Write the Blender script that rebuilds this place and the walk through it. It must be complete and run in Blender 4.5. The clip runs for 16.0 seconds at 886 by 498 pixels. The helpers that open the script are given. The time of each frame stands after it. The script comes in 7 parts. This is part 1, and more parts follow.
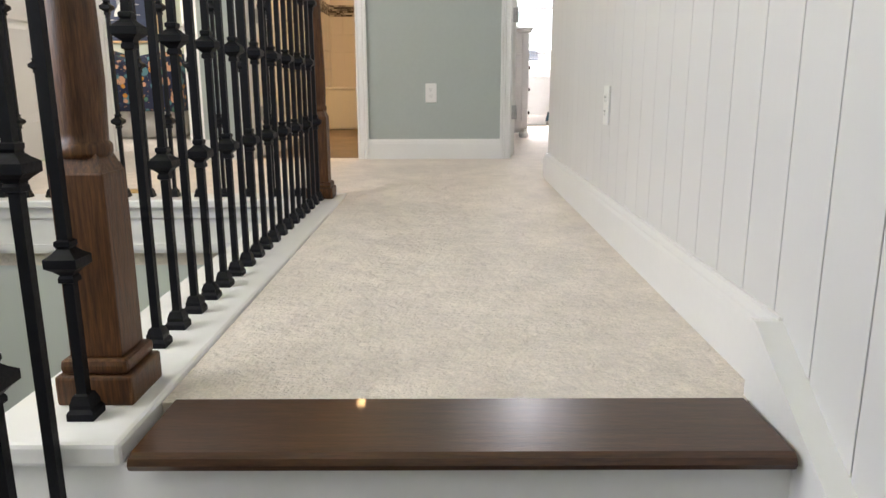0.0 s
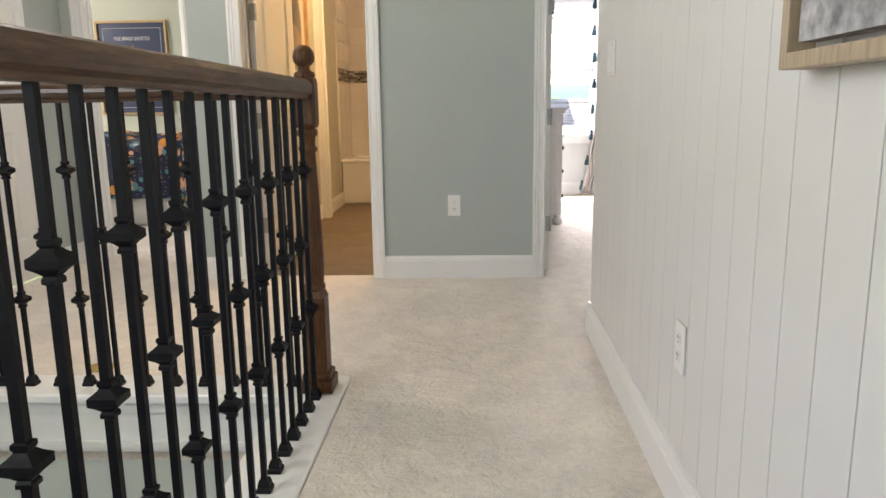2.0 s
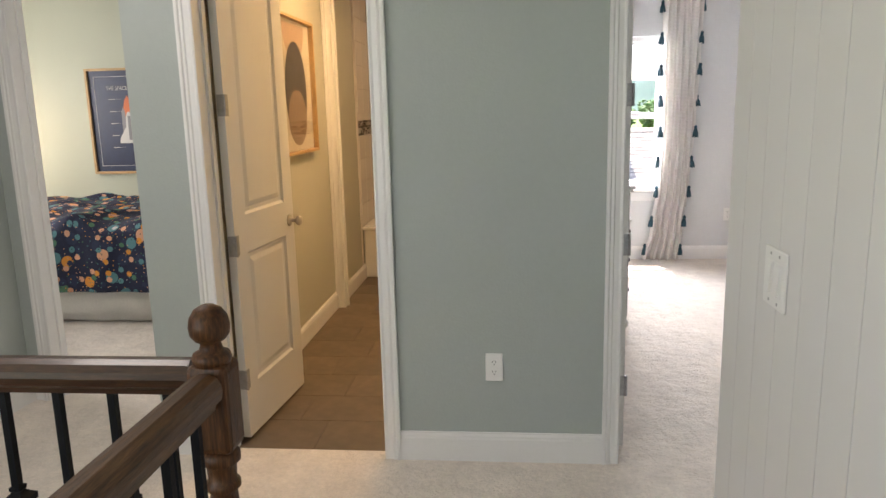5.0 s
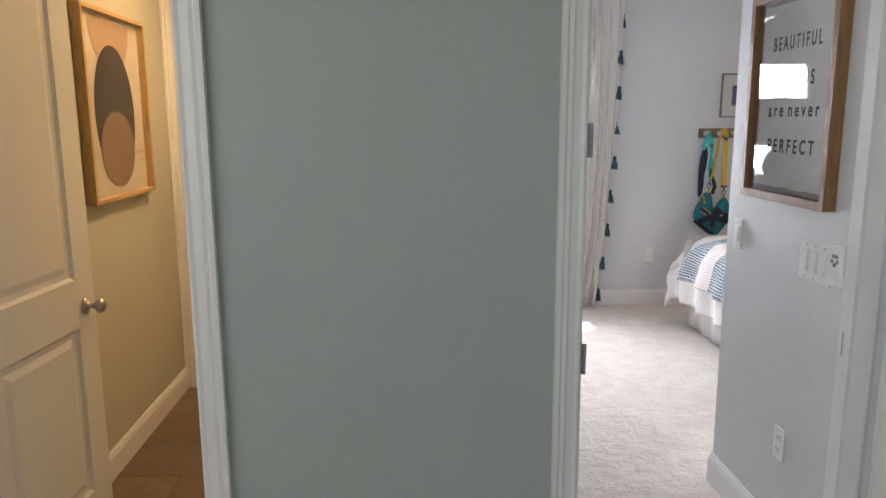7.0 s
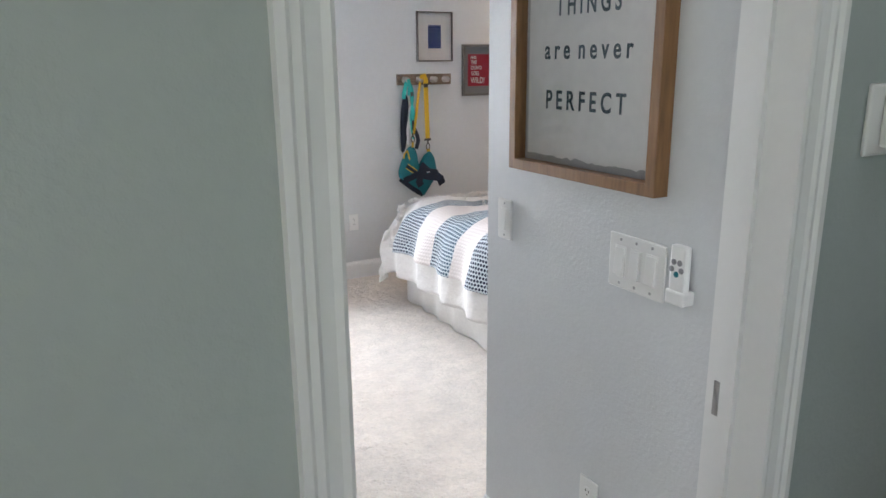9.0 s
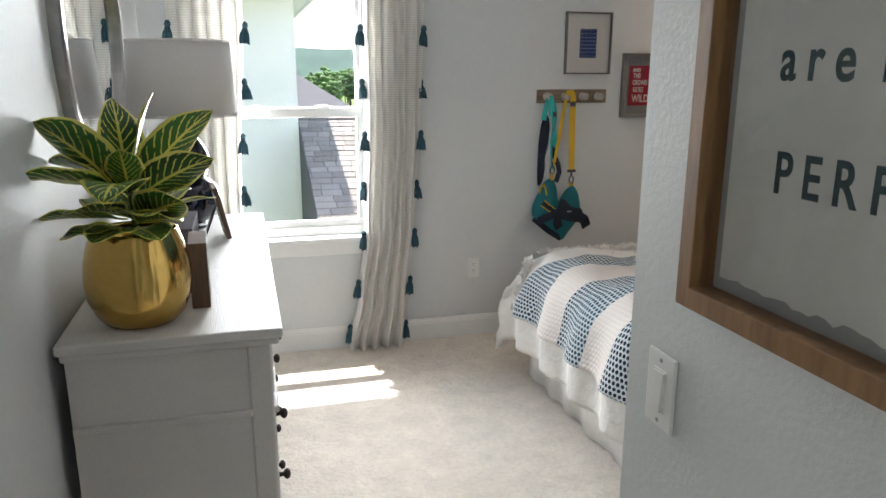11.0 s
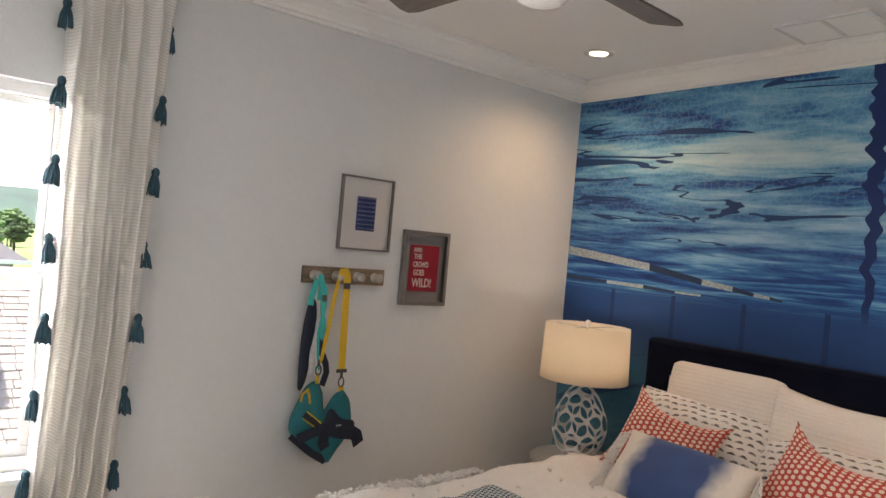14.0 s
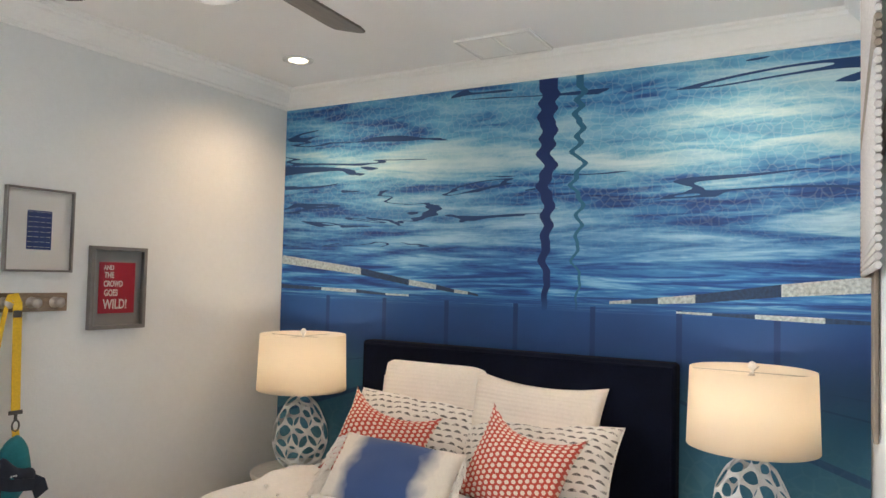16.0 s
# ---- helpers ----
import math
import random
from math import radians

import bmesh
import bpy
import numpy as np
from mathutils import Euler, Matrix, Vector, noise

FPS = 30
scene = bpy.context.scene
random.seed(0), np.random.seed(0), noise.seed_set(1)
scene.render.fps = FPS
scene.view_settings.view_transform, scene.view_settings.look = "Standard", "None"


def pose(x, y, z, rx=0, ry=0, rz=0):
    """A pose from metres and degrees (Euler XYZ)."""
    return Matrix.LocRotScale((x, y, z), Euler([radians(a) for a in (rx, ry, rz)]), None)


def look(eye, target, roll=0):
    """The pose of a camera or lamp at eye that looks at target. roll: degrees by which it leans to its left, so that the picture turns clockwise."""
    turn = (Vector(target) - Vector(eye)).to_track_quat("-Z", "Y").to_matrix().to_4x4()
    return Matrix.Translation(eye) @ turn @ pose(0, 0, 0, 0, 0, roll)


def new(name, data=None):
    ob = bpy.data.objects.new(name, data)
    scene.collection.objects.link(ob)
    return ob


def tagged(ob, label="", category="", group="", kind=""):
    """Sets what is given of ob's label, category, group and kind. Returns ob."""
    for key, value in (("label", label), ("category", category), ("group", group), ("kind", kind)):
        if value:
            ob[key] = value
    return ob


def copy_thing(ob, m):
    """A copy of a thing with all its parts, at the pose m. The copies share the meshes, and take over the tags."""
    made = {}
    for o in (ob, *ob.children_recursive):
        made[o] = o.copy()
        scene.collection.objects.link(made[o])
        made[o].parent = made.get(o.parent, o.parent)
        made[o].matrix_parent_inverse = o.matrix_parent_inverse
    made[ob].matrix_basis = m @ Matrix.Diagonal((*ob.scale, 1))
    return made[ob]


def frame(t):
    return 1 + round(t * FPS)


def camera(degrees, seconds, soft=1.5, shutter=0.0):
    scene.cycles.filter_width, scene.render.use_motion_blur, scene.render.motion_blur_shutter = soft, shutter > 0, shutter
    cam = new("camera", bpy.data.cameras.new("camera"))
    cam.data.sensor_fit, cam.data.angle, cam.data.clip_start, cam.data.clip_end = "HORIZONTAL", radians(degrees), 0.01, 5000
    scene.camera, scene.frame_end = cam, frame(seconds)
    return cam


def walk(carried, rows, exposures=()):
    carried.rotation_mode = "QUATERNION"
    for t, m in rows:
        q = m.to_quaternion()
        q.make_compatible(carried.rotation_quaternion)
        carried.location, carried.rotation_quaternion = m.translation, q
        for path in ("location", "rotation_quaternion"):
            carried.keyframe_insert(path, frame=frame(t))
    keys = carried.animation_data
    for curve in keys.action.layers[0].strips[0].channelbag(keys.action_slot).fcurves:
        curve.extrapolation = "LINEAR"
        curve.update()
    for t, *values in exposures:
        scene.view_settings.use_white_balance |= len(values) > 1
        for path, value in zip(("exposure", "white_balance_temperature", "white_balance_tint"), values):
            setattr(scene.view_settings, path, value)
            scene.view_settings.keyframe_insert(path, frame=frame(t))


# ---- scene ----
cam = camera(63.6, 16.0)
PATH = [
    (0, (0.084, -0.173, 0.455), (0.081, 1.777, 0.013), -0.2),
    (0.5, (0.118, -0.024, 0.603), (0.077, 1.931, 0.182), -0.4),
    (1, (0.074, 0.146, 0.665), (0.012, 2.103, 0.257), -0.6),
    (1.5, (0.067, 0.291, 0.833), (-0.008, 2.25, 0.438), -0.6),
    (2, (0.104, 0.468, 0.952), (0.022, 2.429, 0.57), -0.8),
    (2.5, (0.088, 0.62, 1.018), (0.003, 2.583, 0.641), -0.8),
    (3, (0.061, 0.778, 1.192), (-0.039, 2.739, 0.808), -0.9),
    (3.5, (0.109, 0.951, 1.275), (-0.027, 2.908, 0.885), -1.0),
    (4, (0.121, 1.118, 1.384), (-0.056, 3.07, 0.984), -1.2),
    (4.2, (0.11, 1.243, 1.396), (-0.088, 3.192, 0.991), -1.5),
    (6.3, (0.057, 2.296, 1.597), (-0.076, 4.263, 1.258), -0.7),
    (6.5, (0.047, 2.411, 1.594), (-0.033, 4.381, 1.256), -0.7),
    (7, (0.074, 2.736, 1.567), (0.17, 4.702, 1.21), -0.3),
    (7.5, (0.14, 3.033, 1.566), (0.453, 4.97, 1.179), -0.3),
    (8, (0.142, 3.297, 1.557), (0.771, 5.145, 1.121), -0.1),
    (8.2, (0.149, 3.404, 1.565), (0.913, 5.195, 1.109), -0.2),
    (10.3, (0.574, 4.275, 1.56), (1.535, 5.949, 1.039), -0.6),
    (10.5, (0.641, 4.376, 1.551), (1.474, 6.121, 1.041), -0.9),
    (11, (0.803, 4.62, 1.577), (1.324, 6.49, 1.098), 0.2),
    (11.5, (0.845, 4.927, 1.564), (1.201, 6.841, 1.103), 1.5),
    (12, (0.886, 5.188, 1.526), (1.192, 7.121, 1.114), 2.0),
    (12.5, (0.971, 5.373, 1.558), (1.308, 7.308, 1.183), 3.1),
    (13, (1.019, 5.498, 1.565), (1.624, 7.383, 1.282), 4.0),
    (13.5, (0.944, 5.63, 1.568), (1.944, 7.358, 1.436), 4.7),
    (14, (0.92, 5.698, 1.61), (2.184, 7.247, 1.611), 5.0),
    (14.5, (0.935, 5.655, 1.618), (2.351, 7.063, 1.737), 4.5),
    (15, (0.978, 5.621, 1.596), (2.518, 6.882, 1.783), 3.5),
    (15.5, (1.005, 5.626, 1.593), (2.661, 6.735, 1.755), 2.4),
    (16, (1.029, 5.63, 1.59), (2.763, 6.622, 1.669), 1.4),
]
walk(cam, [(t, look(e, g, r)) for t, e, g, r in PATH], [(0, 2.68, 6500, 17), (2.5, 2.39, 6500, 17), (4, 2.23, 6500, 18), (6.3, 1.96, 6250, 15), (7.2, 1.81, 6050, 16), (8, 2.01, 5950, 15), (10.3, 1.67, 6050, 9), (11, 1.45, 6300, 8), (12, 1.28, 6600, 10), (12.5, 1.25, 6650, 11), (13.5, 1.18, 6800, 15), (14, 1.7, 6800, 15), (15, 2.27, 6500, 9), (16, 2.22, 6400, 8)])
# ---- light ----
SUN_EL, SUN_AZ = radians(66.5), radians(-4)      # azimuth from +y towards +x
world = bpy.data.worlds.new("sky")
scene.world = world
world.use_nodes = True
wn = world.node_tree
sky = wn.nodes.new("ShaderNodeTexSky")
sky.sky_type, sky.sun_disc = "NISHITA", False
sky.sun_elevation, sky.sun_rotation = SUN_EL, SUN_AZ
wn.nodes["Background"].inputs[1].default_value = 0.15
wn.links.new(sky.outputs[0], wn.nodes["Background"].inputs[0])


def lamp(name, kind, m, watts, color=(1, 1, 1), **extra):
    data = bpy.data.lights.new(name, kind)
    data.energy, data.color = watts, color
    ob = new(name, data)
    ob.matrix_world = m
    for k, v in extra.items():
        if k == "size":
            data.shape, data.size, data.size_y = "RECTANGLE", v[0], v[1]
        if k == "radius":
            data.shadow_soft_size = v
        if k == "spot":
            data.spot_size, data.spot_blend = radians(v[0]), v[1]
        if k == "angle":
            data.angle = radians(v)
        if k == "spread":
            data.spread = radians(v)
    return ob


sun_way = Vector((math.sin(SUN_AZ) * math.cos(SUN_EL), math.cos(SUN_AZ) * math.cos(SUN_EL), math.sin(SUN_EL)))
lamp("sun", "SUN", look(sun_way * 20, (0, 0, 0)), 5.0, (1, 0.95, 0.87), angle=0.5)
# sky light through the bedroom window
lamp("bedroom_window_light", "AREA", look((1.05, 8.77, 1.40), (1.25, 5, 1.45)), 31, (0.97, 0.975, 0.975), size=(0.95, 1.4), spread=130)
# added side fill, from an unseen opening assumed in the west stairwell wall
lamp("stair_side_fill", "AREA", look((-2.42, 0.2, 1.55), (0.6, 0.9, 0.6)), 11.5, (1, 0.96, 0.94), size=(2.4, 1.8))
# fill panels added below the hall ceiling, no fitting is known there
lamp("landing_fill", "AREA", look((-1.55, 3.55, 2.66), (-1.55, 3.55, 0)), 3.6, (1, 0.93, 0.84), size=(0.5, 0.5))
lamp("side_hall_fill", "AREA", look((2.0, 4.0, 2.66), (2.0, 4.0, 0)), 1.1, (1, 0.95, 0.88), size=(0.4, 0.4))
# fill added inside the closed west wall to brighten the child's room
lamp("kids_room_fill", "AREA", look((-5.3, 6.4, 1.5), (-3, 6.4, 0.9)), 17, (1, 0.97, 0.93), size=(1.4, 1.5))
# lamps of the house
WARM = (1, 0.72, 0.42)
lamp("bath_light", "AREA", look((-0.4, 6.2, 2.5), (-0.4, 6.2, 0)), 8.0, (1, 0.63, 0.28), size=(0.7, 0.2))
lamp("tub_light", "AREA", look((-0.5, 7.9, 2.6), (-0.5, 7.9, 0)), 1.1, (1, 0.68, 0.38), size=(0.3, 0.3))
lamp("kids_lamp_light", "POINT", pose(-4.6, 7.6, 1.35), 2.6, WARM, radius=0.08)

# ---- materials ----


def material(name, color, rough=0.6, metal=0.0, grain=(), bump=(), spread=0.0, coat=0.0, **extra):
    """grain: (scale, amount, stretch xyz) noises on the colour; bump: (scale, strength, distance, stretch) noises on the relief."""
    m = bpy.data.materials.new(name)
    m.use_nodes = True
    t = m.node_tree
    b = t.nodes["Principled BSDF"]
    b.inputs["Roughness"].default_value, b.inputs["Metallic"].default_value = rough, metal
    b.inputs["Coat Weight"].default_value = coat
    for k, v in extra.items():
        b.inputs[k.replace("_", " ")].default_value = v
    geo = t.nodes.new("ShaderNodeTexCoord")
    out = None
    rgb = t.nodes.new("ShaderNodeRGB")
    rgb.outputs[0].default_value = (*color, 1)
    out = rgb.outputs[0]

    def noise_at(scale, stretch, detail=4):
        mp = t.nodes.new("ShaderNodeMapping")
        mp.inputs["Scale"].default_value = stretch
        t.links.new(geo.outputs["Object"], mp.inputs[0])
        n = t.nodes.new("ShaderNodeTexNoise")
        n.inputs["Scale"].default_value, n.inputs["Detail"].default_value = scale, detail
        t.links.new(mp.outputs[0], n.inputs["Vector"])
        return n.outputs["Fac"]

    for g in grain:
        scale, amount, stretch = (*g, (1, 1, 1))[:3]
        f = noise_at(scale, stretch)
        mr = t.nodes.new("ShaderNodeMapRange")
        mr.inputs["From Min"].default_value, mr.inputs["From Max"].default_value = 0.3, 0.7
        mr.inputs["To Min"].default_value, mr.inputs["To Max"].default_value = 1 - amount, 1 + amount
        t.links.new(f, mr.inputs[0])
        mx = t.nodes.new("ShaderNodeVectorMath")
        mx.operation = "SCALE"
        t.links.new(out, mx.inputs[0])
        t.links.new(mr.outputs[0], mx.inputs["Scale"])
        out = mx.outputs[0]
    if spread:
        oi = t.nodes.new("ShaderNodeObjectInfo")
        mr = t.nodes.new("ShaderNodeMapRange")
        mr.inputs["To Min"].default_value, mr.inputs["To Max"].default_value = 1 - spread, 1 + spread
        t.links.new(oi.outputs["Random"], mr.inputs[0])
        mx = t.nodes.new("ShaderNodeVectorMath")
        mx.operation = "SCALE"
        t.links.new(out, mx.inputs[0])
        t.links.new(mr.outputs[0], mx.inputs["Scale"])
        out = mx.outputs[0]
    t.links.new(out, b.inputs["Base Color"])
    last = None
    for g in bump:
        scale, strength, dist, stretch = (*g, (1, 1, 1))[:4]
        bp = t.nodes.new("ShaderNodeBump")
        bp.inputs["Strength"].default_value, bp.inputs["Distance"].default_value = strength, dist
        t.links.new(noise_at(scale, stretch, 3), bp.inputs["Height"])
        if last:
            t.links.new(last, bp.inputs["Normal"])
        last = bp.outputs[0]
    if last:
        t.links.new(last, b.inputs["Normal"])
    return m


ORANGE = ((90, 0.25, 0.004), (320, 0.15, 0.002))
M = {}
M["hall_paint"] = material("hall_paint", (0.41, 0.455, 0.44), 0.55, grain=((1.3, 0.03), (40, 0.015)), bump=ORANGE)
M["room_paint"] = material("room_paint", (0.665, 0.68, 0.685), 0.55, grain=((1.1, 0.03), (40, 0.015)), bump=ORANGE)
M["kids_paint"] = material("kids_paint", (0.50, 0.535, 0.43), 0.6, grain=((1.1, 0.03),), bump=ORANGE)
M["bath_paint"] = material("bath_paint", (0.52, 0.505, 0.415), 0.6, grain=((1.1, 0.03),), bump=ORANGE)
M["well_paint"] = material("well_paint", (0.60, 0.64, 0.61), 0.6, grain=((1.1, 0.03),), bump=ORANGE)
M["ceiling_paint"] = material("ceiling_paint", (0.78, 0.77, 0.76), 0.8, grain=((2, 0.02),), bump=((60, 0.3, 0.004),))
M["trim_white"] = material("trim_white", (0.80, 0.80, 0.79), 0.32, grain=((3, 0.02), (60, 0.01)), bump=((30, 0.05, 0.002),))
M["door_white"] = material("door_white", (0.80, 0.79, 0.76), 0.36, grain=((2, 0.02),), bump=((14, 0.06, 0.002, (6, 6, 0.6)),))
M["panel_white"] = material("panel_white", (0.71, 0.705, 0.695), 0.38, grain=((2, 0.02),), bump=((8, 0.08, 0.003, (4, 4, 0.4)),), spread=0.012)
M["carpet"] = material("carpet", (0.755, 0.685, 0.605), 0.95, grain=((2.2, 0.07), (9, 0.08), (45, 0.07), (170, 0.09)),
                       bump=((5, 0.55, 0.05), (16, 0.5, 0.035), (75, 0.6, 0.014), (200, 0.5, 0.007)), Sheen_Weight=0.25)
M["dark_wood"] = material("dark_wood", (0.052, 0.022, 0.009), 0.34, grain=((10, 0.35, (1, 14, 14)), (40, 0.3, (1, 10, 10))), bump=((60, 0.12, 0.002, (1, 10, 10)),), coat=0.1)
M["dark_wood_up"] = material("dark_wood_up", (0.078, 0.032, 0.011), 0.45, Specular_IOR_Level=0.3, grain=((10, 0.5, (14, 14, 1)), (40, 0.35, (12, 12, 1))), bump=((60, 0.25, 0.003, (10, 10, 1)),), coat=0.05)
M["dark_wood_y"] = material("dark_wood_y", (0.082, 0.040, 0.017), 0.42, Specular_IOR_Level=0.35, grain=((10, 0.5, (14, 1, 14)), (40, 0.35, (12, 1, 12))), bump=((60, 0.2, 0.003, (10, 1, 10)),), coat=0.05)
M["iron"] = material("iron", (0.0035, 0.004, 0.0055), 0.5, Specular_IOR_Level=0.16, grain=((30, 0.3),), bump=((140, 0.25, 0.002),))
M["plate"] = material("plate", (0.82, 0.82, 0.80), 0.3)
M["slot"] = material("slot", (0.05, 0.05, 0.05), 0.5)
M["nickel"] = material("nickel", (0.52, 0.49, 0.45), 0.33, 1.0, grain=((60, 0.1),))
M["steel"] = material("steel", (0.45, 0.45, 0.45), 0.4, 1.0, grain=((60, 0.1),))
M["bath_tile"] = material("bath_tile", (0.15, 0.112, 0.078), 0.45, grain=((4, 0.15), (18, 0.12)), bump=((20, 0.1, 0.003),), spread=0.1)
M["grout"] = material("grout", (0.16, 0.115, 0.08), 0.9)
M["white_tile"] = material("white_tile", (0.74, 0.70, 0.66), 0.2, grain=((3, 0.03),), spread=0.02)
M["tub"] = material("tub", (0.82, 0.81, 0.79), 0.15)


# ---- building helpers ----
def ident(name, bm, mat, smooth=False):
    me = bpy.data.meshes.new(name)
    if smooth:
        for f in bm.faces:
            f.smooth = True
    bm.normal_update()
    bm.to_mesh(me)
    bm.free()
    for q in (mat if isinstance(mat, (list, tuple)) else [mat]):
        me.materials.append(q)
    return me


def part(name, bm, mat, parent=None, label="", smooth=False, at=None):
    ob = new(name, ident(name, bm, mat, smooth))
    if at is not None:
        ob.matrix_basis = at
    if parent:
        ob.parent = parent
    if label:
        ob["label"] = label
    return ob


def base(name, at, label, category, group=""):
    ob = new(name)
    ob.empty_display_size = 0.1
    ob.matrix_basis = at if isinstance(at, Matrix) else pose(*at)
    return tagged(ob, label, category, group)


def box(bm, x0, x1, y0, y1, z0, z1, bevel=0.0, seg=2, m=None):
    c = Matrix.Translation(((x0 + x1) / 2, (y0 + y1) / 2, (z0 + z1) / 2)) @ Matrix.Diagonal((abs(x1 - x0), abs(y1 - y0), abs(z1 - z0), 1))
    vs = bmesh.ops.create_cube(bm, size=1, matrix=c)["verts"]
    if bevel:
        es = list({e for v in vs for e in v.link_edges})
        r = bmesh.ops.bevel(bm, geom=es, offset=bevel, segments=seg, profile=0.5, affect="EDGES")
        vs = list({v for f in r["faces"] for v in f.verts} | {v for v in vs if v.is_valid})
    if m is not None:
        bmesh.ops.transform(bm, matrix=m, verts=[v for v in vs if v.is_valid])
    return bm


def boxes(*list_, bevel=0.0):
    bm = bmesh.new()
    for b in list_:
        box(bm, *b, bevel=bevel)
    return bm


def lathe(profile, seg=24, bm=None, m=None):
    """A turned shape about z from (radius, z) pairs."""
    bm = bm or bmesh.new()
    rings = []
    for r, z in profile:
        if r < 1e-5:
            rings.append([bm.verts.new((0, 0, z))])
        else:
            rings.append([bm.verts.new((r * math.cos(2 * math.pi * i / seg), r * math.sin(2 * math.pi * i / seg), z)) for i in range(seg)])
    for a, b in zip(rings, rings[1:]):
        for i in range(seg):
            j = (i + 1) % seg
            q = [a[i % len(a)], a[j % len(a)], b[j % len(b)], b[i % len(b)]]
            u = []
            for v in q:
                if v not in u:
                    u.append(v)
            if len(u) > 2:
                bm.faces.new(u)
    for ring, flip in ((rings[0], True), (rings[-1], False)):
        if len(ring) > 2:
            bm.faces.new(ring[::-1] if flip else ring)
    if m is not None:
        bmesh.ops.transform(bm, matrix=m, verts=[v for r in rings for v in r])
    return bm


def sweep(points, section, bm=None, closed=False, up=Vector((0, 0, 1)), cap=True):
    """A section of (side, up) pairs carried along points."""
    bm = bm or bmesh.new()
    pts = [Vector(p) for p in points]
    n = len(pts)
    rings = []
    for i, p in enumerate(pts):
        a = pts[(i - 1) % n] if (closed or i) else p
        b = pts[(i + 1) % n] if (closed or i < n - 1) else p
        d = (b - a).normalized()
        u0 = up if abs(d.dot(up)) < 0.95 else Vector((0, 1, 0))
        s = d.cross(u0).normalized()
        w = s.cross(d).normalized()
        k = 1.0
        if 0 < i < n - 1 or closed:
            k = 1 / max(0.5, math.cos((b - p).angle(p - a, 0) / 2))
        rings.append([bm.verts.new(p + s * sx * k + w * sz) for sx, sz in section])
    m = len(section)
    for i in range(n if closed else n - 1):
        a, b = rings[i], rings[(i + 1) % n]
        for j in range(m):
            bm.faces.new((a[j], a[(j + 1) % m], b[(j + 1) % m], b[j]))
    if cap and not closed:
        bm.faces.new(rings[0][::-1])
        bm.faces.new(rings[-1])
    return bm


def circle(r, n=10):
    return [(r * math.cos(2 * math.pi * i / n), r * math.sin(2 * math.pi * i / n)) for i in range(n)]


def structure(name, bm, mat, label="", smooth=False):
    return tagged(part(name, bm, mat, None, "", smooth), label, kind="structure")


def plan_prism(name, bm_list, mat, label=""):
    return structure(name, boxes(*bm_list), mat, label)


# ---- large structure ----
CEIL = 2.69
DOOR = 2.40
Y1, Y1B = 4.50, 4.62            # end wall of the landing
plan_prism("floor", [(-2.48, 0.72, 2.86, 4.56, -0.3, 0), (-0.335, 0.6, 0.81, 2.86, -0.3, 0), (-2.48, -1.46, 4.56, 5.06, -0.3, 0),
                     (0.50, 1.30, 4.56, 4.62, -0.3, 0), (0.72, 3.2, 3.5, 4.56, -0.3, 0)], M["carpet"], "cream cut-pile carpet on the landing")
plan_prism("floor_bedroom", [(0.33, 4.29, 4.62, 8.61, -0.3, 0)], M["carpet"], "pale grey beige cut-pile bedroom carpet")
plan_prism("floor_kids_room", [(-5.4, -1.46, 5.06, 8.14, -0.3, 0)], M["carpet"], "cream cut-pile carpet")
plan_prism("ceiling", [(-5.6, 4.6, -3.6, 8.75, CEIL, CEIL + 0.15)], M["ceiling_paint"], "flat white painted ceiling")
# end wall with bath door and bedroom door
plan_prism("wall_end", [(-0.45, 0.497, Y1, Y1B, 0, CEIL), (-1.46, -1.178, Y1, Y1B, 0, CEIL), (-1.178, -0.45, Y1, Y1B, DOOR + 0.018, CEIL),
                        (0.497, 1.308, Y1, Y1B, DOOR + 0.018, CEIL), (1.308, 3.2, Y1, Y1B, 0, CEIL)], M["hall_paint"], "grey green painted landing wall")
plan_prism("wall_bath_west", [(-1.46, -1.26, Y1B, 8.6, 0, CEIL)], M["bath_paint"], "beige painted bathroom wall")
plan_prism("wall_bath_inner", [(-1.26, -1.2, 6.87, 6.97, 0, CEIL), (-1.2, -0.5, 6.87, 6.97, DOOR, CEIL), (-0.5, 0.2, 6.87, 6.97, 0, CEIL)], M["bath_paint"], "beige painted partition wall")
plan_prism("wall_bath_east", [(0.15, 0.25, Y1B, 8.6, 0, CEIL)], M["bath_paint"], "beige painted bathroom wall")
plan_prism("wall_bath_north", [(-1.26, 0.15, 8.6, 8.7, 0, CEIL)], M["bath_paint"], "bathroom end wall")
# bedroom
plan_prism("wall_west", [(0.25, 0.33, Y1B, 8.61, 0, CEIL)], M["room_paint"], "pale grey painted bedroom wall")
WX0, WX1, WZ0, WZ1 = 0.62, 1.50, 0.67, 2.08
plan_prism("wall_north", [(0.25, WX0, 8.61, 8.75, 0, CEIL), (WX1, 4.4, 8.61, 8.75, 0, CEIL), (WX0, WX1, 8.61, 8.75, 0, WZ0), (WX0, WX1, 8.61, 8.75, WZ1, CEIL)],
           M["room_paint"], "pale grey painted window wall")
plan_prism("wall_closet", [(1.39, 1.51, Y1B, 5.59, 0, CEIL), (1.51, 4.4, 5.44, 5.56, 0, CEIL)], M["room_paint"], "pale grey painted closet wall")
plan_prism("wall_east", [(4.29, 4.4, 5.56, 8.61, 0, CEIL)], M["room_paint"], "bedroom wall behind the bed")
plan_prism("wall_door_back", [(0.33, 0.44, Y1B, Y1B + 0.004, 0, CEIL), (0.44, 1.36, Y1B, Y1B + 0.004, DOOR + 0.09, CEIL)], M["room_paint"], "bedroom side of the door wall")
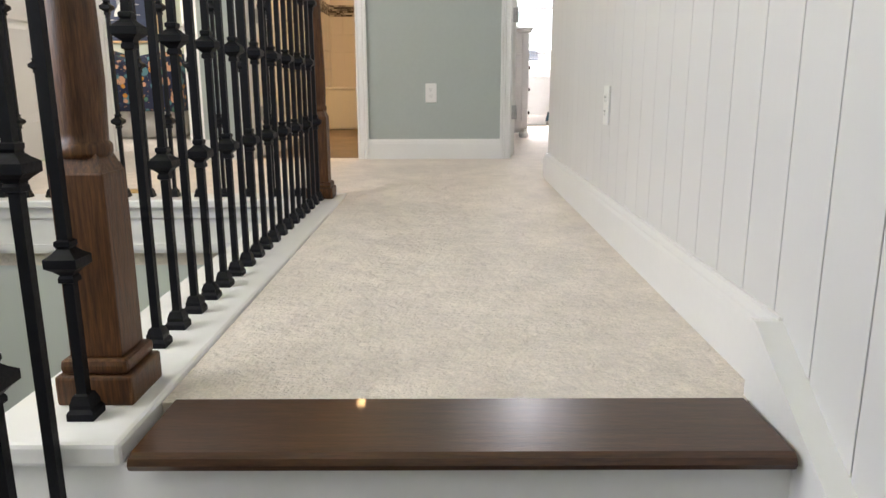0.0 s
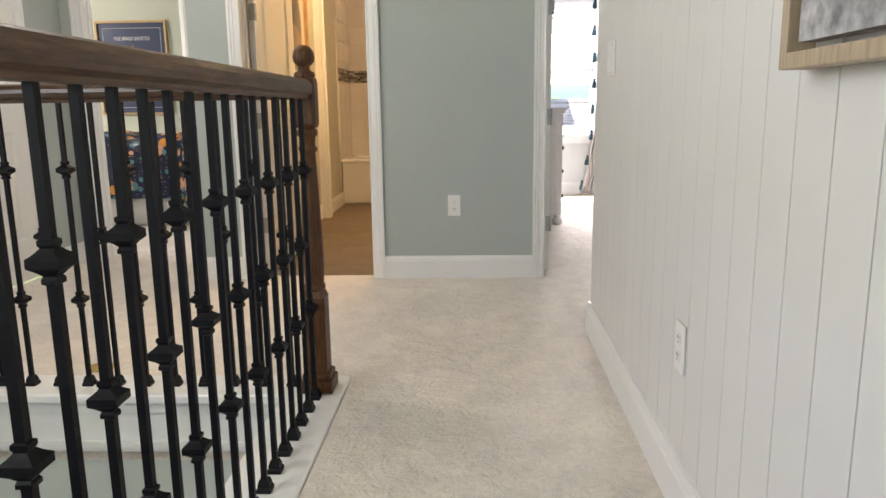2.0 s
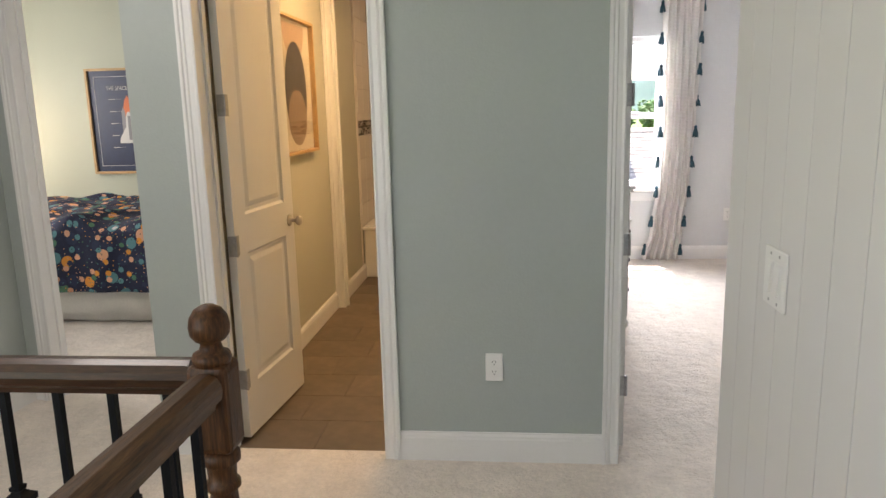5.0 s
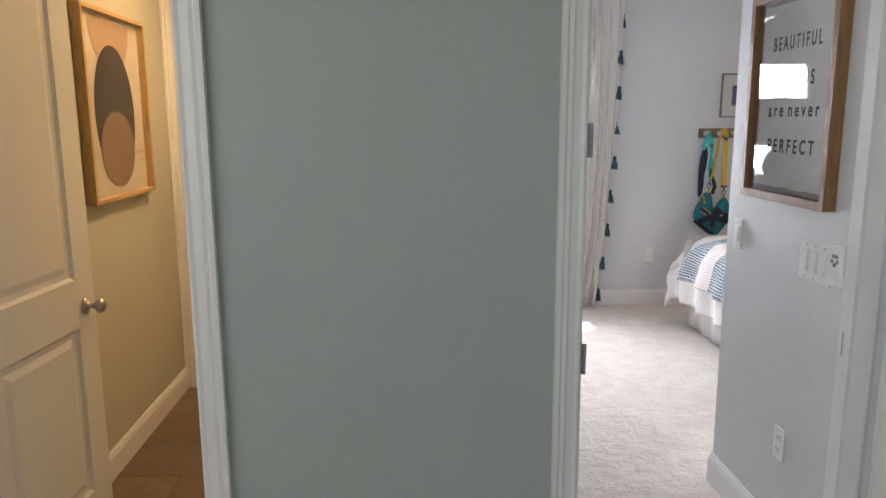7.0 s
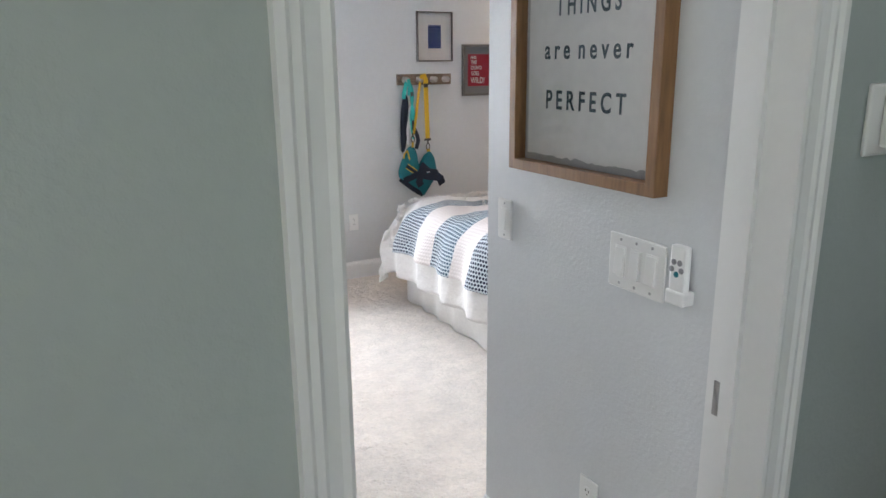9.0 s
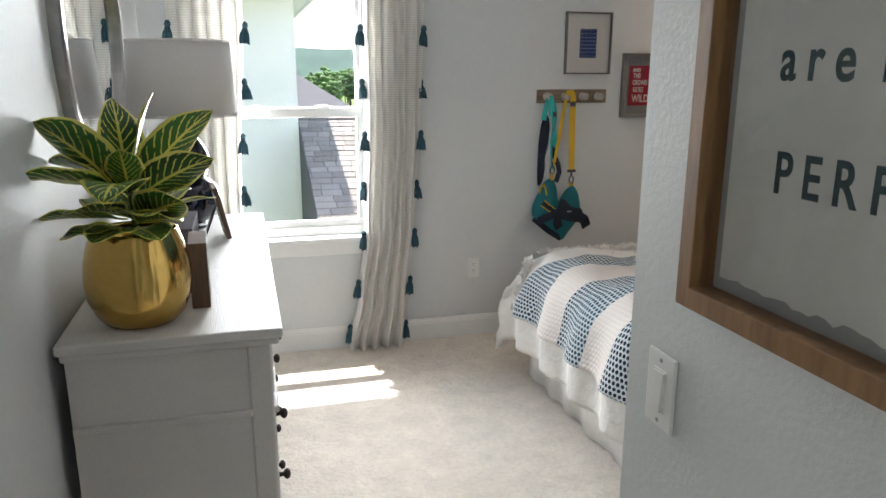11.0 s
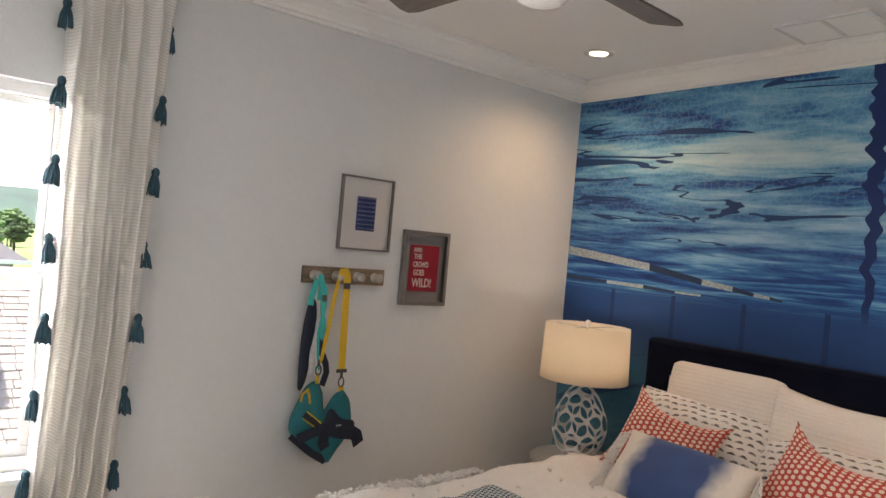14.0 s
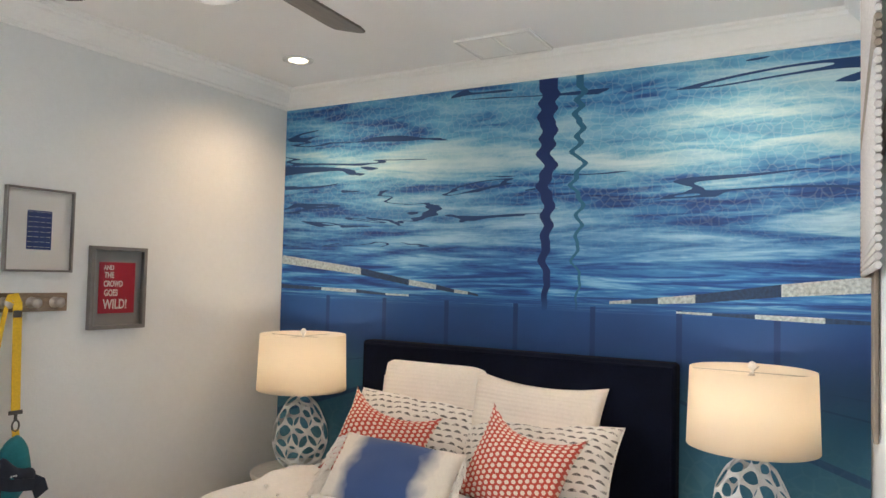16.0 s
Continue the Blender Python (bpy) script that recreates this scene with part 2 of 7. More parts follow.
# kids room
plan_prism("wall_kids_front", [(-2.55, -2.353, 5.06, 5.18, 0, CEIL), (-2.353, -1.52, 5.06, 5.18, DOOR + 0.018, CEIL), (-5.4, -2.55, 5.06, 5.18, 0, CEIL), (-1.52, -1.46, 5.06, 5.18, 0, CEIL)], M["hall_paint"], "grey green wall round the bedroom door")
plan_prism("wall_kids_north", [(-5.5, -1.46, 8.14, 8.26, 0, CEIL)], M["kids_paint"], "soft green painted wall behind the child's bed")
plan_prism("wall_kids_west", [(-5.5, -5.4, 5.06, 8.14, 0, CEIL)], M["kids_paint"], "soft green painted wall")
# landing west wall with a door
plan_prism("wall_landing_west", [(-2.6, -2.48, 2.8, 3.76, 0, CEIL), (-2.6, -2.48, 4.60, 5.06, 0, CEIL), (-2.6, -2.48, 3.76, 4.60, DOOR, CEIL)], M["hall_paint"], "grey green landing wall")
plan_prism("wall_landing_closet", [(-3.2, -3.1, 3.4, 5.0, 0, CEIL)], M["hall_paint"], "closet back wall")
# stairwell
# the gap at y -1.0 to 1.4 is an assumed opening, out of view
plan_prism("wall_well_west", [(-2.6, -2.48, -3.6, -1.0, -2.75, CEIL), (-2.6, -2.48, 1.4, 2.8, -2.75, CEIL), (-2.6, -2.48, -1.0, 1.4, -2.75, 0.65), (-2.6, -2.48, -1.0, 1.4, 2.45, CEIL)], M["well_paint"], "pale green stairwell wall")
plan_prism("wall_well_north", [(-2.48, -0.5, 2.86, 2.95, -2.75, -0.3)], M["well_paint"], "pale green wall below the landing")
plan_prism("wall_well_east", [(-0.5, -0.34, 0.81, 2.86, -2.75, -0.05)], M["well_paint"], "pale green wall below the landing")
plan_prism("wall_well_south", [(-2.48, 0.58, -3.6, -3.5, -2.75, CEIL)], M["well_paint"], "pale stairwell wall")
plan_prism("floor_lower", [(-2.6, 0.7, -3.6, 2.95, -2.85, -2.75)], M["dark_wood_y"], "dark wooden floor below the stairs")
plan_prism("wall_hall_side", [(0.72, 3.2, 3.4, 3.5, 0, CEIL), (3.2, 3.3, 3.4, 4.62, 0, CEIL)], M["hall_paint"], "grey green side hall wall")
plan_prism("wall_panelled", [(0.632, 0.72, -3.6, 3.49, -2.75, CEIL)], M["trim_white"], "white vertical board wall beside the stairs")
# ---- trim ----
CASING = [(0, 0), (0, 0.010), (0.006, 0.013), (0.016, 0.010), (0.034, 0.012), (0.040, 0.017), (0.050, 0.015), (0.056, 0.021), (0.068, 0.021), (0.068, 0)]


def casing(name, a, b, top, face, way, axis="x", label="white moulded door casing"):
    """Mitred casing round an opening a..b in a wall face; way: the side it stands out to."""
    bm = bmesh.new()
    rows = []
    for u, d in CASING:
        row = []
        for s, z in ((a - u, 0), (a - u, top + u), (b + u, top + u), (b + u, 0)):
            p = (s, face + way * d, z) if axis == "x" else (face + way * d, s, z)
            row.append(bm.verts.new(p))
        rows.append(row)
    n = len(rows)
    for i in range(n):
        p, q = rows[i], rows[(i + 1) % n]
        for k in range(3):
            bm.faces.new((p[k], p[k + 1], q[k + 1], q[k]))
    for k in (0, 3):
        bm.faces.new([r[k] for r in rows])
    bmesh.ops.recalc_face_normals(bm, faces=bm.faces)
    return structure(name, bm, M["trim_white"], label)


def jamb(name, a, b, top, f0, f1, axis="x"):
    L = [(a - 0.018, a, f0, f1, 0, top + 0.018), (b, b + 0.018, f0, f1, 0, top + 0.018), (a, b, f0, f1, top, top + 0.018)]
    if axis == "y":
        L = [(q[2], q[3], q[0], q[1], q[4], q[5]) for q in L]
    mid = (f0 + f1) / 2
    stop = [(a, a + 0.011, mid + 0.0, mid + 0.03, 0, top), (b - 0.011, b, mid, mid + 0.03, 0, top)]
    if axis == "y":
        stop = [(q[2], q[3], q[0], q[1], q[4], q[5]) for q in stop]
    return structure(name, boxes(*L, *stop), M["trim_white"], "white painted door jamb")


casing("door_casing_bath", -1.16, -0.468, DOOR, Y1, -1)
jamb("door_jamb_bath", -1.16, -0.468, DOOR, Y1, Y1B)
casing("door_casing_bedroom", 0.515, 1.29, DOOR, Y1, -1)
jamb("door_jamb_bedroom", 0.515, 1.29, DOOR, Y1, Y1B)
casing("door_casing_bedroom_inside", 0.515, 1.29, DOOR, Y1B, 1)
casing("door_casing_kids", -2.335, -1.54, DOOR, 5.06, -1)
jamb("door_jamb_kids", -2.335, -1.54, DOOR, 5.06, 5.18)
casing("door_casing_tub", -1.19, -0.5, DOOR, 6.87, -1)
jamb("door_jamb_tub", -1.19, -0.5, DOOR, 6.87, 6.97)
casing("door_casing_closet", 3.78, 4.58, DOOR, -2.48, 1, "y")
jamb("door_jamb_closet", 3.78, 4.58, DOOR, -2.6, -2.48, "y")

BASE = [(0, 0), (0.015, 0), (0.015, 0.098), (0.012, 0.106), (0.012, 0.112), (0.006, 0.122), (0.006, 0.128), (0, 0.128)]


def baseboard(name, *runs):
    """Runs of plan points; the board stands to the right of each run."""
    bm = bmesh.new()
    for run in runs:
        sweep([(x, y, 0) for x, y in run], BASE, bm)
    bmesh.ops.recalc_face_normals(bm, faces=bm.faces)
    return structure(name, bm, M["trim_white"], "white painted baseboard")


baseboard("baseboard_landing", [(-0.40, Y1), (0.447, Y1)], [(-1.46, Y1), (-1.228, Y1)], [(1.358, Y1), (3.2, Y1)], [(-2.48, 4.65), (-2.48, 5.06), (-2.403, 5.06)],
          [(-2.48, 2.86), (-2.48, 3.71)], [(0.72, 3.492), (0.615, 3.492), (0.575, 0.815)])
baseboard("baseboard_bath", [(-1.26, Y1B), (-1.26, 6.87)], [(-1.24, 6.97), (-1.24, 7.85)])
baseboard("baseboard_bedroom", [(0.33, Y1B), (0.33, 8.61), (4.29, 8.61), (4.29, 5.56), (1.51, 5.56), (1.51, 5.59), (1.39, 5.59), (1.39, 4.64)])
baseboard("baseboard_kids", [(-5.4, 8.14), (-1.47, 8.14)])

# ---- stairs ----
RISE, RUN = 0.175, 0.285


def tread_mesh(x0, x1, y0, y1, z):
    nose = [(y1, z - 0.025), (y0 + 0.02, z - 0.025), (y0 + 0.010, z - 0.024), (y0 + 0.004, z - 0.020), (y0, z - 0.012), (y0 + 0.004, z - 0.004), (y0 + 0.014, z), (y1, z)]
    bm = bmesh.new()
    a = [bm.verts.new((x0, y, q)) for y, q in nose]
    b = [bm.verts.new((x1, y, q)) for y, q in nose]
    n = len(nose)
    for i in range(n):
        bm.faces.new((a[i], b[i], b[(i + 1) % n], a[(i + 1) % n]))
    bm.faces.new(a[::-1])
    bm.faces.new(b)
    bmesh.ops.recalc_face_normals(bm, faces=bm.faces)
    return bm


stairs = tagged(base("staircase", (0, 0, 0), "staircase with dark wooden treads and white risers", "stairs"), kind="structure")
for i in range(13):
    y0 = 0.64 - RUN * i
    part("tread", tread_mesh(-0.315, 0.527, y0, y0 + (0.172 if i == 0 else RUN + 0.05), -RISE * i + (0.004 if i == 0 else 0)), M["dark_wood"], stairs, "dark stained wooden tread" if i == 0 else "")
    part("riser", boxes((-0.335, 0.536, y0 + 0.03, y0 + 0.048, -RISE * (i + 1), -RISE * i - 0.025)), M["trim_white"], stairs)
bm = bmesh.new()
for i in range(13):
    y0 = 0.69 - RUN * i
    box(bm, -0.5, -0.335, y0 - RUN, y0, -2.75, -RISE * (i + 1) - 0.03)
structure("wall_stair_side", bm, M["trim_white"], "white painted stair side")
bm = bmesh.new()
for i in range(13):
    y0 = 0.672 - RUN * (i + 1)
    box(bm, -0.535, -0.318, y0, y0 + RUN + 0.03, -RISE * (i + 1) - 0.03, -RISE * (i + 1), bevel=0.006)
structure("trim_stair_return", bm, M["trim_white"], "white painted tread returns")
# sloping board along the wall
bm = bmesh.new()
k = RISE / RUN
sec = [(0.83, 0.122), (0.815, 0.122), (-2.9, 0.115 - 3.72 * k), (-2.9, -0.2 - 3.72 * k), (0.83, -0.2)]
a = [bm.verts.new((0.535, y, z)) for y, z in sec]
b = [bm.verts.new((0.576, y, z)) for y, z in sec]
for i in range(5):
    bm.faces.new((a[i], a[(i + 1) % 5], b[(i + 1) % 5], b[i]))
bm.faces.new(a[::-1])
bm.faces.new(b)
bmesh.ops.recalc_face_normals(bm, faces=bm.faces)
structure("trim_stair_skirt", bm, M["trim_white"], "white sloping skirting board")
# white capping that the balusters stand on, and the band below it
cap = boxes((-0.545, -0.338, 0.672, 2.93, -0.028, 0.006), (-2.48, -0.545, 2.735, 2.93, -0.028, 0.006), bevel=0.007)
structure("trim_landing_cap", cap, M["trim_white"], "white painted capping board under the railing")
structure("trim_landing_band", boxes((-2.48, -0.5, 2.79, 2.86, -0.23, -0.028), (-2.48, -0.5, 2.772, 2.79, -0.075, -0.03), (-2.48, -0.5, 2.778, 2.79, -0.215, -0.19), (-0.523, -0.5, 0.69, 2.79, -0.23, -0.028), (-0.5, -0.34, 0.69, 0.81, -0.2, -0.03)), M["trim_white"], "white moulded band below the landing")

# ---- railing ----


def knuckle(bm, z, k=1.0):
    prof = [(0.0095, -0.030), (0.015, -0.028), (0.015, -0.022), (0.012, -0.018), (0.020, -0.012), (0.031, -0.006), (0.031, 0.006), (0.020, 0.012), (0.012, 0.018), (0.015, 0.022), (0.015, 0.028), (0.0095, 0.030)]
    lathe([(r * k, q * k) for r, q in prof], 4, bm, Matrix.Translation((0, 0, z)) @ Matrix.Rotation(radians(45), 4, "Z"))


def baluster_mesh(name, knuckles, top):
    bm = bmesh.new()
    rot = Matrix.Rotation(radians(45), 4, "Z")
    lathe([(0.0098, 0), (0.0098, top)], 4, bm, rot)
    lathe([(0.026, 0), (0.026, 0.010), (0.021, 0.016), (0.021, 0.022), (0.015, 0.034), (0.0098, 0.036)], 4, bm, rot)
    for z in knuckles:
        knuckle(bm, z)
    bmesh.ops.recalc_face_normals(bm, faces=bm.faces)
    return ident(name, bm, M["iron"])


TWO = baluster_mesh("baluster", (0.315, 0.765), 1.0)
ONE = baluster_mesh("baluster", (0.54,), 1.0)
LOW = baluster_mesh("baluster", (0.224, 0.67), 0.98)
RAIL = [(-0.016, -0.034), (0.016, -0.034), (0.018, -0.024), (0.028, -0.016), (0.031, -0.002), (0.030, 0.010), (0.022, 0.022), (0.008, 0.028), (-0.008, 0.028), (-0.022, 0.022), (-0.030, 0.010), (-0.031, -0.002), (-0.028, -0.016), (-0.018, -0.024)]


def newel(x, y, name="newel_post"):
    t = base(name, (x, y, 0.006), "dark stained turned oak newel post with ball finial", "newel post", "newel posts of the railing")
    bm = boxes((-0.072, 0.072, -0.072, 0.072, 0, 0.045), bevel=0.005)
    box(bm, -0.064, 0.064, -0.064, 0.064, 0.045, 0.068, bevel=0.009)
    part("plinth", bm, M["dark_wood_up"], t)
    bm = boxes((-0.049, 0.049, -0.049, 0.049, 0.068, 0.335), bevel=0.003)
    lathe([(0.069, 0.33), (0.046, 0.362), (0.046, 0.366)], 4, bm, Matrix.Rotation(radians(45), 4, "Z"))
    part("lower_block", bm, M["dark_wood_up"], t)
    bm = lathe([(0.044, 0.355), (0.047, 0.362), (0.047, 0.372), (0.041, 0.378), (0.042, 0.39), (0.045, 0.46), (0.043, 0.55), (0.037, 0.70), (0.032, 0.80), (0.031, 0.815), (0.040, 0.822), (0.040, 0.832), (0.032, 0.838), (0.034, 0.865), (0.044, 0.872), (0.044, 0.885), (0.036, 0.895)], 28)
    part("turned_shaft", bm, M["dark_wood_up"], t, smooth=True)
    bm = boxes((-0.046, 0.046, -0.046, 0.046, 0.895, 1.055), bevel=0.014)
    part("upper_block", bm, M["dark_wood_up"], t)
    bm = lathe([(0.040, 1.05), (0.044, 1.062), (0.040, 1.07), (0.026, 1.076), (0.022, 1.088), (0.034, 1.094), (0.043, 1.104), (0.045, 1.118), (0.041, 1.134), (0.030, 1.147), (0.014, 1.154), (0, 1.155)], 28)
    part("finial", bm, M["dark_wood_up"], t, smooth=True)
    for c in t.children:
        c.scale = (0.77, 0.77, 1)
    return t


newel(-0.421, 0.840)
newel(-0.430, 2.80)


def railing(name, p, q, spots, drop, label):
    t = base(name, (0, 0, 0), label, "railing", "railings round the stairwell")
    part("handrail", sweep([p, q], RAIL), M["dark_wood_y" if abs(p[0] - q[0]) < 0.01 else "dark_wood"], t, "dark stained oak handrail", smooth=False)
    for i, (x, y, z) in enumerate(spots):
        ob = new("baluster", LOW if name == "stair_railing" and i == 0 else TWO if i % 2 != drop else ONE)
        ob.matrix_basis = pose(x, y, z)
        ob.parent = t
    return t


railing("landing_railing", (-0.427, 0.885, 1.026), (-0.427, 2.755, 1.026), [(-0.427, 2.710 - 0.0985 * i, 0.006) for i in range(18)], 1, "stairwell railing with black iron balusters and oak handrail")
railing("landing_railing", (-2.475, 2.83, 1.026), (-0.478, 2.83, 1.026), [(-0.532 - 0.1045 * i, 2.83, 0.006) for i in range(18)], 0, "stairwell railing with black iron balusters and oak handrail")
lower = [(-0.419, 0.754, 0.006)] + [(-0.419, 0.662 - 0.0975 * i, -RISE * (1 + i // 3)) for i in range(12)]
railing("stair_railing", (-0.419, 0.796, 1.0), (-0.419, -0.5, 1.0 - 1.318 * k), lower, 1, "sloping stair railing with black iron balusters")

# boards of the panelled wall
wall_boards = bpy.data.objects["wall_panelled"]
plank = None
PW = 0.1202
for i in range(-14, 22):
    y0 = 0.847 + PW * i
    y1 = min(y0 + PW - 0.003, 3.49)
    if y1 - y0 < 0.02:
        continue
    if plank is None or y1 - y0 < PW - 0.01:
        bm = boxes((0, 0.04, 0, y1 - y0, -1.9, CEIL - 0.002), bevel=0.0007)
        plank = ident("plank", bm, M["panel_white"])
    ob = new("plank", plank)
    ob.matrix_basis = pose(0.575 + 0.0149 * (y0 - 0.8), y0, 0, 0, 0, -0.85)
    ob.parent = wall_boards

# ---- doors ----


def lever(parent, x, z, y, side, name="lever_handle"):
    h = part(name, lathe([(0.026, 0), (0.026, 0.006), (0.019, 0.010), (0.010, 0.013), (0.010, 0.045), (0.0, 0.046)], 18, None, pose(x, y, z, 90 * side)), M["nickel"], parent, "satin nickel lever handle", smooth=True)
    sweep_pts = [(x, y - side * 0.04, z), (x - 0.03, y - side * 0.046, z + 0.002), (x - 0.075, y - side * 0.046, z + 0.003), (x - 0.10, y - side * 0.042, z)]
    part("lever", sweep(sweep_pts, [(a * 0.9, b * 0.75) for a, b in circle(0.010, 10)]), M["nickel"], h, smooth=True)


def knob(parent, x, z, y, side):
    h = part("door_knob", lathe([(0.030, 0), (0.030, 0.005), (0.022, 0.009), (0.011, 0.013), (0.010, 0.035), (0.018, 0.040), (0.025, 0.050), (0.025, 0.060), (0.018, 0.068), (0, 0.070)], 22, None, pose(x, y, z, 90 * side)), M["nickel"], parent, "satin nickel door knob", smooth=True)


def door(name, w, m, label, handle_side=(1, -1), hinge_z=(0.29, 0.905, 1.51, 2.12), hinges=True):
    """Leaf along +x from its hinge edge, 35 mm thick in y; front to -y."""
    t = tagged(base(name, m, label, "door"), kind="structure")
    h, th, st = DOOR - 0.012, 0.0175, 0.115
    rails = [(0.012, 0.25), (0.86, 1.03), (h - 0.12, h)]
    L = [(0.0, st, -th, th, 0.012, h), (w - st, w, -th, th, 0.012, h)] + [(st, w - st, -th, th, a, b) for a, b in rails]
    L.append((st, w - st, -0.006, 0.006, 0.012, h))
    part("leaf", boxes(*L), M["door_white"], t)
    for z0, z1 in ((0.25, 0.86), (1.03, h - 0.12)):
        bm = bmesh.new()
        for sgn in (-1, 1):
            rows = []
            for inset, d in ((0, 0.0165), (0.012, 0.008), (0.03, 0.0075), (0.055, 0.014)):
                rows.append([bm.verts.new((x, sgn * d, z)) for x, z in ((st + inset, z0 + inset), (w - st - inset, z0 + inset), (w - st - inset, z1 - inset), (st + inset, z1 - inset))])
            for p, q in zip(rows, rows[1:]):
                for i in range(4):
                    bm.faces.new((p[i], p[(i + 1) % 4], q[(i + 1) % 4], q[i]))
            bm.faces.new(rows[-1])
        bmesh.ops.recalc_face_normals(bm, faces=bm.faces)
        part("panel", bm, M["door_white"], t)
    for side in handle_side:
        knob(t, w - 0.06, 0.927, -side * th, side)
    for z in hinge_z if hinges else ():
        bm = boxes((-0.004, 0.032, -th - 0.003, -th, z - 0.045, z + 0.045), bevel=0.001)
        lathe([(0.006, z - 0.045), (0.006, z + 0.045)], 10, bm, pose(-0.004, -th - 0.006, 0))
        part("hinge", bm, M["steel"], t, "brushed steel hinge")
        part("hinge_leaf", boxes((-0.002, 0.0, -th, 0.014, z - 0.045, z + 0.045)), M["steel"], t, "brushed steel hinge")
    return t


door("door_bath", 0.665, pose(-1.138, 4.642, 0, 0, 0, 85), "white two-panel bathroom door standing open")
door("door_bedroom", 0.75, pose(0.537, 4.633, 0, 0, 0, 96), "white two-panel bedroom door standing open")
door("door_kids", 0.78, pose(-1.545, 5.2, 0, 0, 0, 126), "white two-panel bedroom door standing half open")
door("door_closet", 0.795, pose(-2.497, 4.578, 0, 0, 0, -90), "white two-panel closet door, closed")

# ---- wall plates ----


def plate(kind, m, label, gangs=1):
    """A wall plate, facing -y in its own space, 0.115 high or a little more."""
    w = 0.072 + 0.046 * (gangs - 1)
    t = base("wall_outlet" if kind == "outlet" else "light_switch", m, label, "outlet" if kind == "outlet" else "light switch")
    part("cover_plate", boxes((-w / 2, w / 2, -0.006, 0, -0.06, 0.06), bevel=0.0035), M["plate"], t)
    for g in range(gangs):
        cx = (g - (gangs - 1) / 2) * 0.046
        if kind == "outlet":
            for cz in (-0.021, 0.021):
                bm = lathe([(0.0165, 0), (0.0165, 0.0025), (0.0155, 0.003)], 18, None, pose(cx, -0.0055, cz, 90) @ Matrix.Diagonal((1, 0.86, 1, 1)))
                s = part("socket", bm, M["plate"], t)
                part("slots", boxes((cx - 0.0075, cx - 0.005, -0.0092, -0.0084, cz, cz + 0.008), (cx + 0.005, cx + 0.0075, -0.0092, -0.0084, cz + 0.001, cz + 0.008), (cx - 0.002, cx + 0.002, -0.0092, -0.0084, cz - 0.009, cz - 0.005)), M["slot"], s, "dark slots")
        else:
            bm = boxes((cx - 0.0165, cx + 0.0165, -0.0075, -0.0055, -0.034, 0.034), bevel=0.0015)
            s = part("rocker_frame", bm, M["plate"], t)
            part("rocker", box(bmesh.new(), -0.0135, 0.0135, -0.003, 0.003, -0.031, 0.031, 0.0015, 2, pose(cx, -0.0088, 0, -4)), M["plate"], s)
            [part("screw", boxes((cx - 0.003, cx + 0.003, -0.0068, -0.0058, q - 0.003, q + 0.003), bevel=0.001), M["steel"], t) for q in (0.048, -0.048)]
    return t


plate("outlet", pose(0.003, Y1, 0.418), "white outlet on the grey green wall")
plate("outlet", pose(0.593, 2.09, 0.398, 0, 0, -90), "white outlet on the white board wall")
plate("switch", pose(0.609, 3.13, 1.124, 0, 0, -90), "white double light switch on the board wall", 2)
plate("outlet", pose(1.39, 5.065, 0.42, 0, 0, -90), "white outlet on the closet wall")
plate("switch", pose(1.39, 5.49, 1.114, 0, 0, -90), "white single light switch on the closet wall")
plate("switch", pose(1.39, 4.938, 1.106, 0, 0, -90) @ Matrix.Scale(1.1, 4), "white triple light switch on the closet wall", 3)
plate("outlet", pose(2.106, 8.61, 0.428), "white outlet on the window wall")

# thermostat
t_ = base("thermostat", (1.548, Y1, 1.462), "white thermostat with a blue grey screen on the wall", "thermostat")
part("back_plate", boxes((-0.085, 0.085, -0.008, 0, -0.062, 0.062), bevel=0.006), M["plate"], t_)
part("housing", boxes((-0.05, 0.07, -0.03, -0.008, -0.048, 0.048), bevel=0.007), M["plate"], t_)
M["screen"] = material("screen", (0.10, 0.19, 0.25), 0.15)
part("screen", boxes((-0.022, 0.062, -0.0315, -0.0302, -0.034, 0.032)), M["screen"], t_, "blue grey screen")


def text(words, size, m, mat, parent, name="lettering", extrude=0.0006, align="LEFT", squash=1.0, bold=0.0):
    c = bpy.data.curves.new(name, "FONT")
    c.body, c.size, c.extrude, c.align_x, c.offset = words, size, extrude, align, bold
    o = bpy.data.objects.new(name, c)
    scene.collection.objects.link(o)
    bpy.context.view_layer.update()
    me = bpy.data.meshes.new_from_object(o.evaluated_get(bpy.context.evaluated_depsgraph_get()))
    bpy.data.objects.remove(o)
    me.materials.clear()
    me.materials.append(mat)
    ob = new(name, me)
    ob.matrix_basis = m @ Matrix.Diagonal((squash, 1, 1, 1))
    ob.parent = parent
    return ob


M["ink"] = material("ink", (0.05, 0.06, 0.06), 0.7)
M["pale_ink"] = material("pale_ink", (0.75, 0.85, 0.9), 0.7)
text("77", 0.03, pose(0.005, -0.0318, -0.012, 90), M["pale_ink"], t_, "digits")
# picture on the board wall
M["pale_wood"] = material("pale_wood", (0.42, 0.33, 0.23), 0.5, grain=((12, 0.2, (10, 10, 1)),), bump=((50, 0.15, 0.002, (8, 8, 1)),))
M["grey_print"] = material("grey_print", (0.36, 0.35, 0.36), 0.8, grain=((14, 0.35), (50, 0.4)), bump=((40, 0.4, 0.006),))


